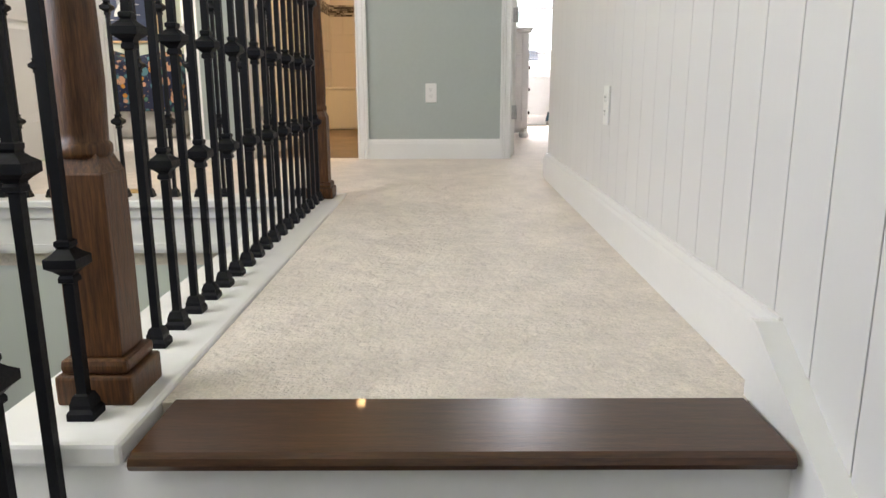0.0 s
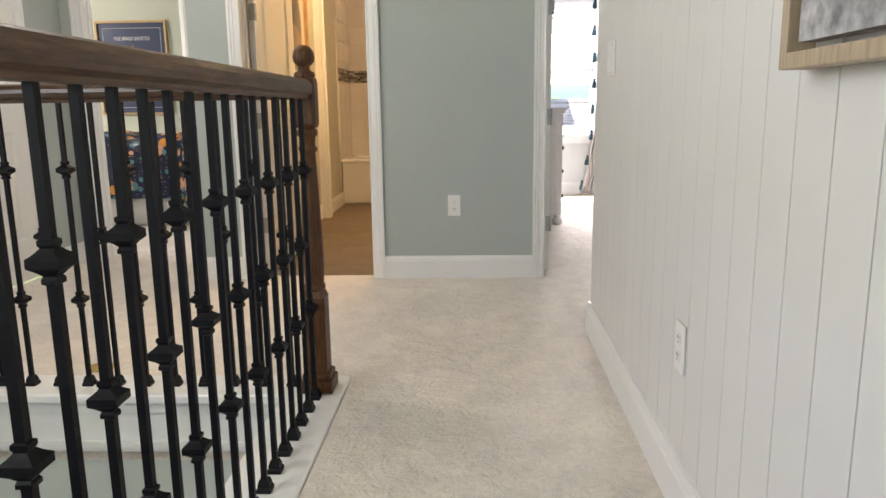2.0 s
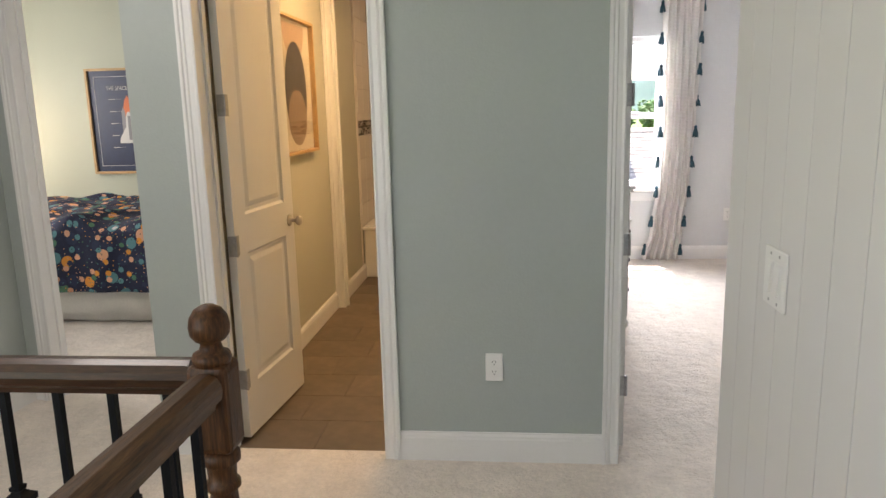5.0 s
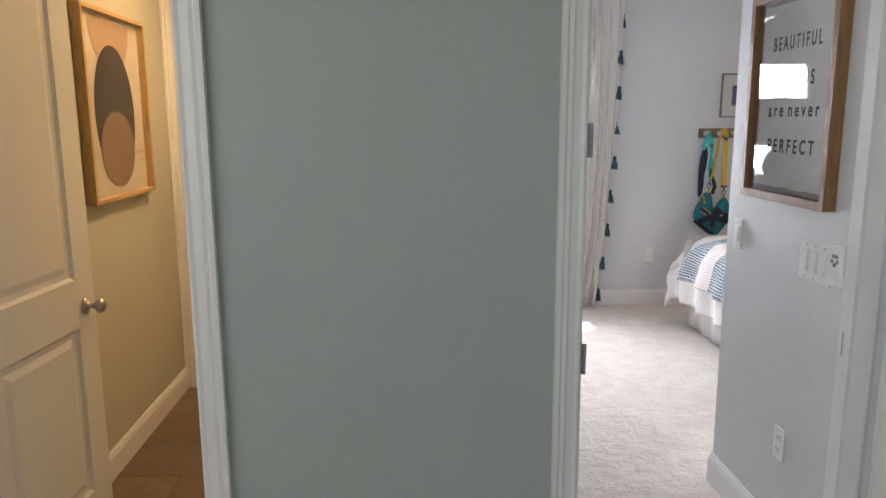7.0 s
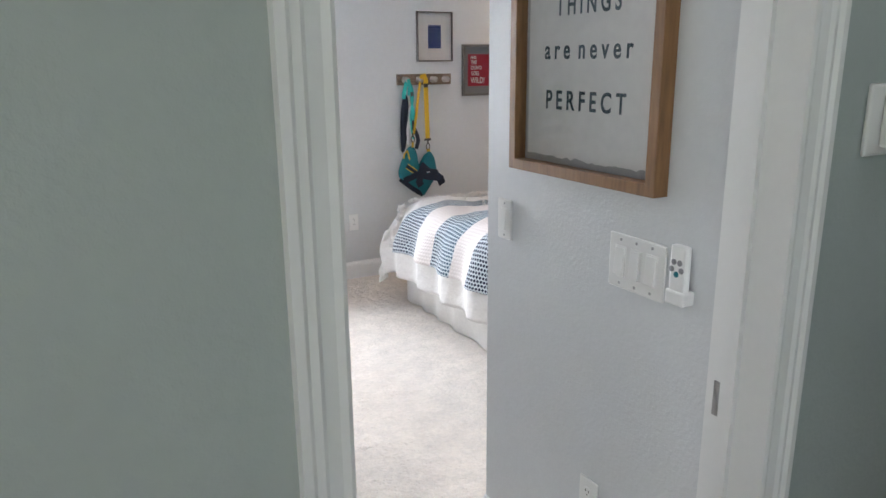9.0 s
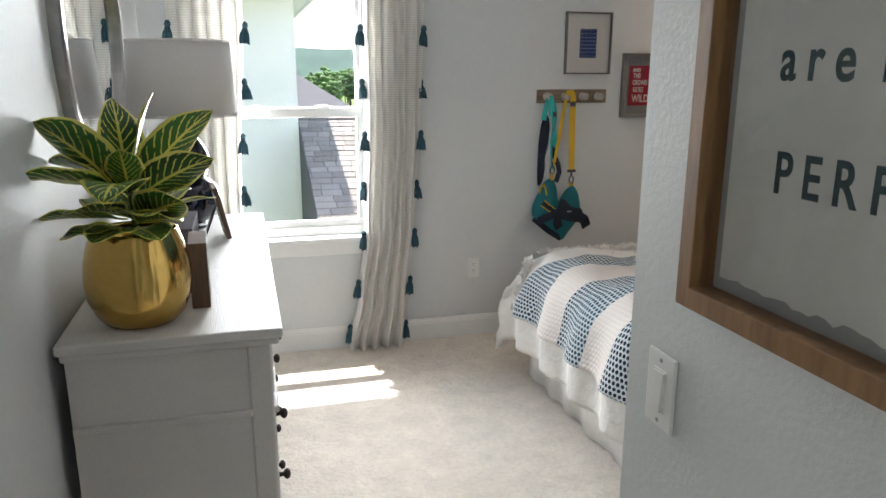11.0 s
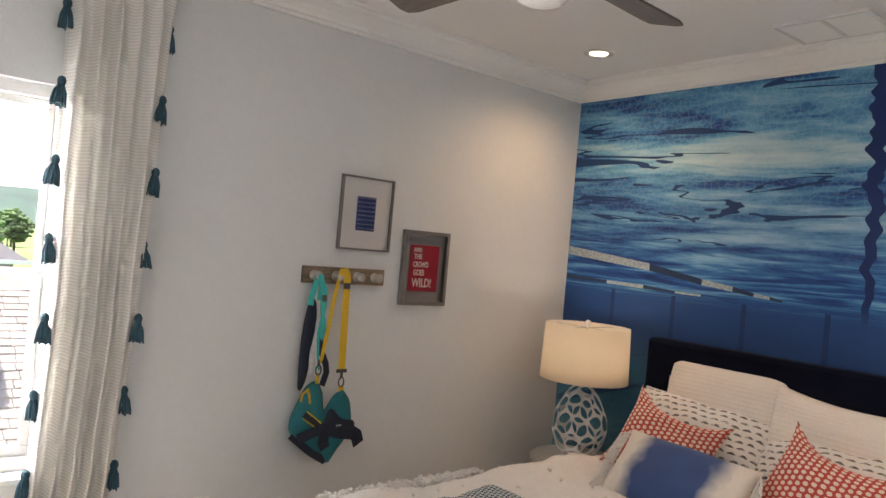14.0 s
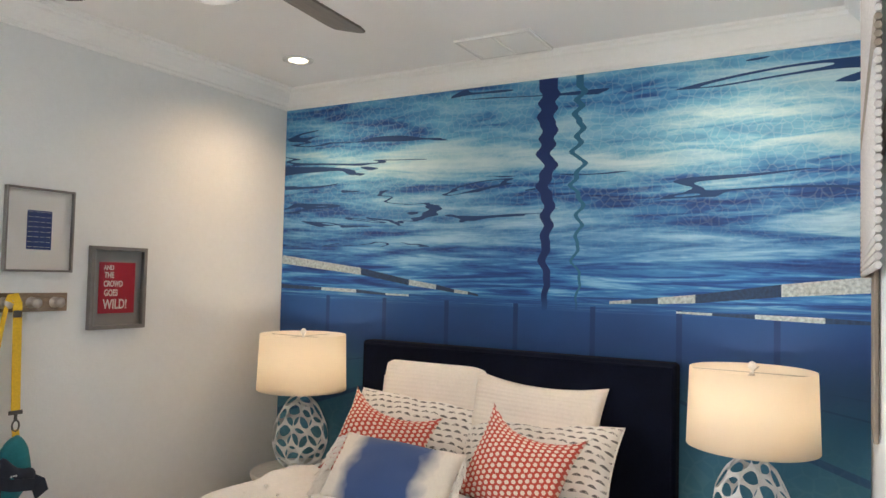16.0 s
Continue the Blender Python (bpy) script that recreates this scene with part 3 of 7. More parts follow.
def frame_bars(w, h, bar, depth, m=None):
    bm = bmesh.new()
    sec = [(-w / 2, -h / 2), (w / 2, -h / 2), (w / 2, h / 2), (-w / 2, h / 2)]
    ins = [(x - math.copysign(bar, x), z - math.copysign(bar, z)) for x, z in sec]
    rows = [[bm.verts.new((x, y, z)) for x, z in s] for s, y in ((sec, 0), (sec, -depth), (ins, -depth), (ins, 0))]
    for a in range(4):
        p, q = rows[a], rows[(a + 1) % 4]
        for i in range(4):
            bm.faces.new((p[i], p[(i + 1) % 4], q[(i + 1) % 4], q[i]))
    bmesh.ops.recalc_face_normals(bm, faces=bm.faces)
    bmesh.ops.bevel(bm, geom=list(bm.edges), offset=0.0012, segments=1, affect="EDGES")
    return bm


t_ = base("framed_picture", pose(0.575, 1.11, 1.50, 0, 0, -90), "grey textured canvas in a pale wooden frame", "picture")
part("frame", frame_bars(0.82, 1.0, 0.022, 0.04), M["pale_wood"], t_, "pale wooden frame")
part("canvas", boxes((-0.375, 0.375, -0.03, -0.002, -0.465, 0.465)), M["grey_print"], t_)
# brass floor outlet on the landing
M["brass"] = material("brass", (0.55, 0.38, 0.14), 0.35, 1.0, grain=((30, 0.15),))
t_ = base("floor_outlet", (-1.32, 3.02, 0.0), "round brass floor outlet cover in the carpet", "floor outlet")
part("cover", lathe([(0.055, 0), (0.055, 0.004), (0.045, 0.007), (0, 0.007)], 24), M["brass"], t_)
part("lids", boxes((-0.03, -0.004, -0.012, 0.012, 0.007, 0.009), (0.004, 0.03, -0.012, 0.012, 0.007, 0.009)), M["brass"], t_)
# ---- bathroom ----
plan_prism("floor_bath", [(-1.26, 0.15, 4.56, 8.6, -0.3, -0.012), (-1.16, -0.468, 4.53, 4.56, -0.3, -0.012)], M["grout"], "brown tile floor joints")
bath_floor = bpy.data.objects["floor_bath"]
tile_mesh = {}


def piece(name, w, d, h, mat, bevel=0.002):
    key = (name, round(w, 3), round(d, 3), round(h, 3), mat.name)
    if key not in tile_mesh:
        tile_mesh[key] = ident(name, boxes((0, w, 0, d, 0, h), bevel=bevel), mat)
    return tile_mesh[key]


for j in range(14):
    for i in range(4):
        y0 = 4.56 + 0.303 * j
        x0 = -1.26 - 0.15 * (j % 2) + 0.453 * i
        x1 = min(x0 + 0.45, 0.15)
        x0 = max(x0, -1.26)
        if x1 - x0 > 0.03 and y0 < 8.5:
            ob = new("floor_tile", piece("floor_tile", x1 - x0, 0.3, 0.012, M["bath_tile"], 0.0))
            ob.matrix_basis = pose(x0, y0, -0.013)
            ob.parent = bath_floor
t_ = base("bathtub", (-0.5, 8.2, -0.001), "white built-in bathtub with a plain apron", "bathtub")
bm = boxes((-0.74, 0.62, -0.35, 0.37, 0, 0.45), bevel=0.02)
part("apron", bm, M["tub"], t_)
part("rim", boxes((-0.745, 0.63, -0.362, -0.28, 0.43, 0.462), (-0.745, 0.63, 0.32, 0.38, 0.43, 0.462), (-0.745, -0.66, -0.28, 0.32, 0.43, 0.462), bevel=0.008), M["tub"], t_)
tile_wall = structure("wall_tub_surround", boxes((-1.26, -1.246, 7.85, 8.6, 0.0, CEIL), (-1.246, 0.15, 8.578, 8.6, 0, CEIL)), M["white_tile"], "white tiled tub surround")
for r in range(11):
    z0 = 0.46 + 0.2 * r
    if 1.2 < z0 < 1.35:
        continue
    for c in range(4):
        off = 0.15 * (r % 2)
        x0 = max(-1.244, -1.244 - off + 0.302 * c)
        w = (-1.244 - off + 0.302 * (c + 1)) - 0.003 - x0
        ob = new("wall_tile", piece("wall_tile", w, 0.008, 0.197, M["white_tile"]))
        ob.matrix_basis = pose(x0, 8.57, z0)
        ob.parent = tile_wall
    for c in range(3):
        ob = new("wall_tile", piece("wall_tile", 0.008, 0.235, 0.197, M["white_tile"]))
        ob.matrix_basis = pose(-1.247, 7.86 + 0.238 * c, z0)
        ob.parent = tile_wall
MOS = [material("mosaic_a", (0.06, 0.05, 0.045), 0.2), material("mosaic_b", (0.30, 0.27, 0.23), 0.25), material("mosaic_c", (0.55, 0.52, 0.46), 0.2), material("mosaic_d", (0.16, 0.14, 0.13), 0.2)]
rnd = random.Random(4)
for r in range(6):
    x = -1.24
    while x < -0.4:
        w = rnd.choice((0.03, 0.05, 0.075, 0.045))
        ob = new("mosaic_tile", piece("mosaic_tile", w - 0.003, 0.01, 0.0185, rnd.choice(MOS), 0.0))
        ob.matrix_basis = pose(x, 8.569, 1.262 + 0.0215 * r)
        ob.parent = tile_wall
        x += w
    y = 7.87
    while y < 8.52:
        w = rnd.choice((0.03, 0.05, 0.075, 0.045))
        ob = new("mosaic_tile", piece("mosaic_tile_side", 0.01, w - 0.003, 0.0185, rnd.choice(MOS), 0.0))
        ob.matrix_basis = pose(-1.248, y, 1.262 + 0.0215 * r)
        ob.parent = tile_wall
        y += w
# picture in the bathroom
M["oak_frame"] = material("oak_frame", (0.50, 0.33, 0.15), 0.45, grain=((14, 0.2, (10, 10, 1)),), bump=((60, 0.1, 0.002, (8, 8, 1)),))
M["print_paper"] = material("print_paper", (0.62, 0.57, 0.47), 0.6, grain=((30, 0.04),))
M["print_tan"] = material("print_tan", (0.47, 0.33, 0.22), 0.6, grain=((40, 0.12, (1, 1, 12)),))
M["print_dark"] = material("print_dark", (0.05, 0.045, 0.042), 0.6, grain=((20, 0.1),))
M["print_brown"] = material("print_brown", (0.27, 0.19, 0.13), 0.6, grain=((60, 0.3, (6, 6, 0.3)),))


def flat_disc(bm, cx, cz, rx, rz, y, a0=0.0, a1=360.0, n=36):
    vs = [bm.verts.new((cx + rx * math.cos(radians(a0 + (a1 - a0) * i / n)), y, cz + rz * math.sin(radians(a0 + (a1 - a0) * i / n)))) for i in range(n + (a1 - a0 < 360))]
    f = bm.faces.new(vs)
    r = bmesh.ops.extrude_face_region(bm, geom=[f])
    bmesh.ops.translate(bm, verts=[v for v in r["geom"] if isinstance(v, bmesh.types.BMVert)], vec=(0, -0.0008, 0))
    bmesh.ops.recalc_face_normals(bm, faces=bm.faces)
    return bm


def glass_material(name, rough=0.02, alpha=0.06):
    """Thin picture glass: clear, with the sheen of a pane."""
    m = bpy.data.materials.new(name)
    m.use_nodes = True
    t = m.node_tree
    t.nodes.remove(t.nodes["Principled BSDF"])
    tr, gl, mx, fr = (t.nodes.new("ShaderNode" + n) for n in ("BsdfTransparent", "BsdfGlossy", "MixShader", "Fresnel"))
    gl.inputs["Roughness"].default_value = rough
    fr.inputs[0].default_value = 1.5
    t.links.new(fr.outputs[0], mx.inputs[0])
    t.links.new(tr.outputs[0], mx.inputs[1])
    t.links.new(gl.outputs[0], mx.inputs[2])
    t.links.new(mx.outputs[0], t.nodes["Material Output"].inputs[0])
    return m


M["pane"] = glass_material("pane")
t_ = base("framed_print", pose(-1.26, 6.11, 1.63, 0, 0, 90), "abstract ovals print in a slim oak frame", "picture")
part("frame", frame_bars(0.70, 0.82, 0.018, 0.045), M["oak_frame"], t_, "slim oak frame")
part("paper", boxes((-0.333, 0.333, -0.012, -0.003, -0.393, 0.393)), M["print_paper"], t_)
part("tan_shape", flat_disc(bmesh.new(), 0, 0.37, 0.22, 0.22, -0.0125, 180, 360), M["print_tan"], t_)
part("dark_oval", flat_disc(bmesh.new(), 0, -0.03, 0.22, 0.30, -0.0135), M["print_dark"], t_)
part("brown_oval", flat_disc(bmesh.new(), 0, -0.19, 0.19, 0.17, -0.0145), M["print_brown"], t_)


def pane(parent, w, h, y, name="glass"):
    bm = bmesh.new()
    bm.faces.new([bm.verts.new((x, y, z)) for x, z in ((-w / 2, -h / 2), (w / 2, -h / 2), (w / 2, h / 2), (-w / 2, h / 2))])
    ob = part(name, bm, M["pane"], parent, "clear glass")
    ob.visible_shadow = False
    return ob


pane(t_, 0.67, 0.79, -0.033)

# ---- child's room ----


def space_fabric():
    m = material("space_fabric", (0.012, 0.018, 0.055), 0.75, bump=((120, 0.2, 0.002), (12, 0.5, 0.02)))
    t = m.node_tree
    b = t.nodes["Principled BSDF"]
    co = t.nodes["Texture Coordinate"] if "Texture Coordinate" in t.nodes else t.nodes.new("ShaderNodeTexCoord")
    out = b.inputs["Base Color"].links[0].from_socket
    for scale, cut, shift in ((7.5, 0.30, 0.0), (13, 0.26, 3.7), (30, 0.12, 1.3)):
        mp = t.nodes.new("ShaderNodeMapping")
        mp.inputs["Location"].default_value = (shift, shift, 0)
        v = t.nodes.new("ShaderNodeTexVoronoi")
        v.voronoi_dimensions = "2D"
        v.inputs["Scale"].default_value = scale
        v.inputs["Randomness"].default_value = 0.8
        t.links.new(co.outputs["UV"], mp.inputs[0])
        t.links.new(mp.outputs[0], v.inputs["Vector"])
        lt = t.nodes.new("ShaderNodeMath")
        lt.operation = "LESS_THAN"
        lt.inputs[1].default_value = cut
        t.links.new(v.outputs["Distance"], lt.inputs[0])
        ramp = t.nodes.new("ShaderNodeValToRGB")
        ramp.color_ramp.interpolation = "CONSTANT"
        cols = ((0.0, (0.80, 0.33, 0.05)), (0.22, (0.02, 0.03, 0.08)), (0.36, (0.10, 0.26, 0.30)), (0.5, (0.75, 0.40, 0.25)), (0.62, (0.012, 0.018, 0.055)), (0.76, (0.08, 0.20, 0.12)), (0.9, (0.6, 0.6, 0.62)))
        el = ramp.color_ramp.elements
        el[0].position, el[0].color = 0, (*cols[0][1], 1)
        el[1].position, el[1].color = cols[1][0], (*cols[1][1], 1)
        for p, c in cols[2:]:
            e = el.new(p)
            e.color = (*c, 1)
        t.links.new(v.outputs["Color"], ramp.inputs[0])
        mx = t.nodes.new("ShaderNodeMix")
        mx.data_type = "RGBA"
        t.links.new(lt.outputs[0], mx.inputs["Factor"])
        t.links.new(out, mx.inputs["A"])
        t.links.new(ramp.outputs[0], mx.inputs["B"])
        out = mx.outputs["Result"]
    t.links.new(out, b.inputs["Base Color"])
    return m


M["space_fabric"] = space_fabric()
M["white_cloth"] = material("white_cloth", (0.78, 0.77, 0.74), 0.9, grain=((6, 0.04), (60, 0.03)), bump=((90, 0.25, 0.003), (9, 0.4, 0.02)), Sheen_Weight=0.2)


def drape(x0, x1, y0, y1, top, hang, n=(70, 60), r=0.09, ripple=0.012, lump=0.012, seed=0, flare=0.04, sides=(1, 1, 1, 1)):
    """A cloth laid on a box-shaped bed, hanging down its sides (sides: x-, x+, y-, y+), with uv in metres."""
    bm = bmesh.new()
    uv = bm.loops.layers.uv.new("uv")
    h = [hang if isinstance(hang, (int, float)) else hang[i] for i in range(4)] if not isinstance(hang, (int, float)) else [hang] * 4
    s0, s1, t0, t1 = x0 - h[0] * sides[0], x1 + h[1] * sides[1], y0 - h[2] * sides[2], y1 + h[3] * sides[3]
    grid, coord = [], {}

    def fold(s, a, b):
        """Along one direction: the place, how far it hangs, and the side."""
        if s < a + r:
            d = a + r - s
            if d < r * math.pi / 2:
                return a + r - r * math.sin(d / r), r * (1 - math.cos(d / r)), -1
            return a, r + d - r * math.pi / 2, -1
        if s > b - r:
            d = s - b + r
            if d < r * math.pi / 2:
                return b - r + r * math.sin(d / r), r * (1 - math.cos(d / r)), 1
            return b, r + d - r * math.pi / 2, 1
        return s, 0, 0
    for i in range(n[0] + 1):
        row = []
        for j in range(n[1] + 1):
            s, t = s0 + (s1 - s0) * i / n[0], t0 + (t1 - t0) * j / n[1]
            x, dx, sx = fold(s, x0, x1)
            y, dy, sy = fold(t, y0, y1)
            dz = math.hypot(dx, dy) if dx * dy == 0 or max(dx, dy) < 2 * r else max(dx, dy) + 0.25 * min(dx, dy)
            w = min(1, dz / 0.25)
            x += sx * (flare * min(1, dx / 0.3) + w * ripple * math.sin(t * 21 + seed) * (1 if sx else 0) + 0.08 * min(dx, dy) * 0.6)
            y += sy * (flare * min(1, dy / 0.3) + w * ripple * math.sin(s * 19 + seed) * (1 if sy else 0) + 0.08 * min(dx, dy) * 0.6)
            p = Vector((s * 3.1 + seed, t * 3.1, seed))
            z = top - dz + (1 - w) * lump * noise.noise(p) * 2 + (1 - w) * lump * 0.7 * noise.noise(p * 3.3)
            v = bm.verts.new((x, y, z))
            coord[v] = (s, t)
            row.append(v)
        grid.append(row)
    for i in range(n[0]):
        for j in range(n[1]):
            f = bm.faces.new((grid[i][j], grid[i + 1][j], grid[i + 1][j + 1], grid[i][j + 1]))
            for l in f.loops:
                l[uv].uv = coord[l.vert]
    return bm


def cloth_part(name, bm, mat, parent, label="", thick=0.012, at=None):
    ob = part(name, bm, mat, parent, label, smooth=True, at=at)
    md = ob.modifiers.new("thickness", "SOLIDIFY")
    md.thickness, md.offset = thick, -1
    return ob


def bed_skirt(x0, x1, y0, y1, z0, z1):
    pts = []
    per = [(x0, y0), (x0, y1), (x1, y1), (x1, y0), (x0, y0)]
    for (ax, ay), (bx, by) in zip(per, per[1:]):
        L = math.hypot(bx - ax, by - ay)
        nx, ny = -(by - ay) / L, (bx - ax) / L
        steps = int(L / 0.03)
        for i in range(steps):
            f = i / steps
            pts.append((ax + (bx - ax) * f, ay + (by - ay) * f, nx, ny, f * L))
    bm = bmesh.new()
    rows = []
    for z, k in ((z1, 0.2), ((z0 + z1) / 2, 0.7), (z0, 1.0)):
        rows.append([bm.verts.new((x + nx * k * 0.012 * math.sin(q * 24 + 2 * math.sin(q * 5)), y + ny * k * 0.012 * math.sin(q * 24 + 2 * math.sin(q * 5)), z)) for x, y, nx, ny, q in pts])
    n = len(pts)
    for a, b in zip(rows, rows[1:]):
        for i in range(n):
            bm.faces.new((a[i], a[(i + 1) % n], b[(i + 1) % n], b[i]))
    return bm


t_ = base("kids_bed", (0, 0, 0), "single bed with navy planet-print bedding and white skirt", "bed")
part("mattress", boxes((-4.35, -2.4, 6.5, 8.05, 0.2, 0.68), bevel=0.05), M["white_cloth"], t_)
cloth_part("comforter", drape(-4.4, -2.32, 6.4, 8.1, 0.75, 0.46, n=(60, 60), seed=5, lump=0.03, sides=(0, 1, 1, 0)), M["space_fabric"], t_, "navy comforter printed with planets")
cloth_part("bed_skirt", bed_skirt(-4.35, -2.38, 6.46, 8.05, 0.012, 0.35), M["white_cloth"], t_, "white gathered bed skirt", 0.004)
# shuttle poster
M["poster_navy"] = material("poster_navy", (0.018, 0.030, 0.075), 0.35, grain=((30, 0.1),))
M["poster_orange"] = material("poster_orange", (0.62, 0.16, 0.05), 0.5)
M["poster_white"] = material("poster_white", (0.62, 0.62, 0.60), 0.5)
M["poster_grey"] = material("poster_grey", (0.25, 0.25, 0.26), 0.5)
t_ = base("framed_poster", pose(-3.46, 8.14, 1.43), "navy rocket poster in a thin oak frame", "poster")
part("frame", frame_bars(0.76, 0.965, 0.022, 0.035), M["oak_frame"], t_, "thin oak frame")
part("sheet", boxes((-0.36, 0.36, -0.012, -0.003, -0.462, 0.462)), M["poster_navy"], t_)
part("border", frame_bars(0.62, 0.82, 0.004, 0.0135), M["poster_white"], t_)


def flat_shape(pts, y, depth=0.001):
    bm = bmesh.new()
    f = bm.faces.new([bm.verts.new((x, y, z)) for x, z in pts])
    r = bmesh.ops.extrude_face_region(bm, geom=[f])
    bmesh.ops.translate(bm, verts=[v for v in r["geom"] if isinstance(v, bmesh.types.BMVert)], vec=(0, -depth, 0))
    bmesh.ops.recalc_face_normals(bm, faces=bm.faces)
    return bm


part("fuel_tank", flat_shape([(-0.045, -0.13), (0.045, -0.13), (0.045, 0.12), (0.03, 0.19), (0, 0.235), (-0.03, 0.19), (-0.045, 0.12)], -0.0125), M["poster_orange"], t_)
for sx in (-1, 1):
    part("booster", flat_shape([(sx * 0.05 - 0.018, -0.2), (sx * 0.05 + 0.018, -0.2), (sx * 0.05 + 0.018, 0.09), (sx * 0.05, 0.13), (sx * 0.05 - 0.018, 0.09)], -0.0127), M["poster_grey"], t_)
part("orbiter", flat_shape([(-0.11, -0.2), (0.11, -0.2), (0.10, -0.15), (0.035, -0.05), (0.03, 0.04), (0.012, 0.085), (-0.012, 0.085), (-0.03, 0.04), (-0.035, -0.05), (-0.10, -0.15)], -0.0137), M["poster_white"], t_)
part("orbiter_belly", flat_shape([(-0.014, -0.17), (0.014, -0.17), (0.014, 0.05), (-0.014, 0.05)], -0.0147), M["poster_grey"], t_)
text("THE SPACE SHUTTLE", 0.052, pose(0, -0.0135, 0.285, 90), M["poster_white"], t_, "title", align="CENTER", squash=0.8)
rr = random.Random(2)
for i in range(9):
    z = -0.24 + 0.055 * i
    s = 1 if i % 2 else -1
    part("caption_bar", boxes((s * 0.15 - 0.03, s * 0.15 + 0.03, -0.0135, -0.0125, z, z + 0.005), (s * 0.085 - 0.03, s * 0.085 + 0.03, -0.0135, -0.0125, z + 0.002, z + 0.0035)), M["poster_white"], t_)
# ---- bedroom: window, curtains, crown ----
t_ = tagged(base("window_1", (0, 0, 0), "white single-hung window with a deep sill", "window"), kind="structure")
XA, XB = WX0, WX1
part("window_frame", boxes((XA, XA + 0.045, 8.66, 8.74, WZ0, WZ1), (XB - 0.045, XB, 8.66, 8.74, WZ0, WZ1), (XA, XB, 8.66, 8.74, WZ1 - 0.045, WZ1), (XA, XB, 8.655, 8.74, WZ0, WZ0 + 0.05)), M["trim_white"], t_)
part("lower_sash", boxes((XA + 0.045, XB - 0.045, 8.67, 8.70, WZ0 + 0.05, WZ0 + 0.085), (XA + 0.045, XB - 0.045, 8.668, 8.70, 1.335, 1.385), (XA + 0.045, XA + 0.075, 8.67, 8.70, WZ0 + 0.085, 1.335), (XB - 0.075, XB - 0.045, 8.67, 8.70, WZ0 + 0.085, 1.335), bevel=0.003), M["trim_white"], t_)
part("upper_sash", boxes((XA + 0.045, XB - 0.045, 8.705, 8.735, 1.35, 1.39), (XA + 0.045, XB - 0.045, 8.705, 8.735, WZ1 - 0.075, WZ1 - 0.045), (XA + 0.045, XA + 0.07, 8.705, 8.735, 1.39, WZ1 - 0.075), (XB - 0.07, XB - 0.045, 8.705, 8.735, 1.39, WZ1 - 0.075), bevel=0.003), M["trim_white"], t_)
for x in (0.88, 1.24):
    part("sash_lock", lathe([(0.028, 0), (0.028, 0.008), (0.012, 0.016), (0, 0.017)], 16, None, pose(x, 8.684, 1.386) @ Matrix.Diagonal((1.5, 0.5, 1, 1))), M["trim_white"], t_)
for z0, z1, y in ((WZ0 + 0.085, 1.335, 8.685), (1.39, WZ1 - 0.075, 8.72)):
    bm = bmesh.new()
    bm.faces.new([bm.verts.new((x, y, z)) for x, z in ((XA + 0.06, z0), (XB - 0.06, z0), (XB - 0.06, z1), (XA + 0.06, z1))])
    ob = part("pane", bm, M["pane"], t_, "clear glass")
    ob.visible_shadow = False
part("window_sill", boxes((XA - 0.06, XB + 0.06, 8.565, 8.66, WZ0 - 0.026, WZ0 - 0.0005), bevel=0.006), M["trim_white"], t_, "white painted sill")
part("apron", boxes((XA - 0.04, XB + 0.04, 8.592, 8.609, WZ0 - 0.105, WZ0 - 0.027), bevel=0.004), M["trim_white"], t_)

CROWN = [(0, 0), (0.012, 0), (0.014, 0.014), (0.024, 0.020), (0.030, 0.036), (0.046, 0.058), (0.070, 0.078), (0.084, 0.084), (0.088, 0.098), (0.098, 0.102), (0.100, 0.114), (0, 0.114)]
bm = sweep([(0.33, Y1B + 0.004, 2.576), (0.33, 8.61, 2.576), (4.288, 8.61, 2.576), (4.288, 5.56, 2.576), (1.51, 5.56, 2.576), (1.51, 5.59, 2.576), (1.39, 5.59, 2.576), (1.39, Y1B + 0.004, 2.576)], CROWN)
bmesh.ops.recalc_face_normals(bm, faces=bm.faces)
structure("trim_crown", bm, M["trim_white"], "white stepped crown moulding")


def linen():
    m = bpy.data.materials.new("linen")
    m.use_nodes = True
    t = m.node_tree
    b = t.nodes["Principled BSDF"]
    b.inputs["Roughness"].default_value = 0.9
    co, wv, rp = (t.nodes.new("ShaderNode" + n) for n in ("TexCoord", "TexWave", "ValToRGB"))
    wv.bands_direction = "Z"
    wv.inputs["Scale"].default_value, wv.inputs["Distortion"].default_value, wv.inputs["Detail Scale"].default_value = 26, 0.6, 3
    t.links.new(co.outputs["Object"], wv.inputs["Vector"])
    rp.color_ramp.elements[0].color, rp.color_ramp.elements[1].color = (0.76, 0.735, 0.69, 1), (0.90, 0.885, 0.86, 1)
    t.links.new(wv.outputs["Fac"], rp.inputs[0])
    t.links.new(rp.outputs[0], b.inputs["Base Color"])
    bp = t.nodes.new("ShaderNodeBump")
    bp.inputs["Strength"].default_value, bp.inputs["Distance"].default_value = 0.4, 0.003
    t.links.new(wv.outputs["Fac"], bp.inputs["Height"])
    t.links.new(bp.outputs[0], b.inputs["Normal"])
    tr, mx = t.nodes.new("ShaderNodeBsdfTranslucent"), t.nodes.new("ShaderNodeMixShader")
    t.links.new(rp.outputs[0], tr.inputs[0])
    mx.inputs[0].default_value = 0.28
    t.links.new(b.outputs[0], mx.inputs[1])
    t.links.new(tr.outputs[0], mx.inputs[2])
    t.links.new(mx.outputs[0], t.nodes["Material Output"].inputs[0])
    return m


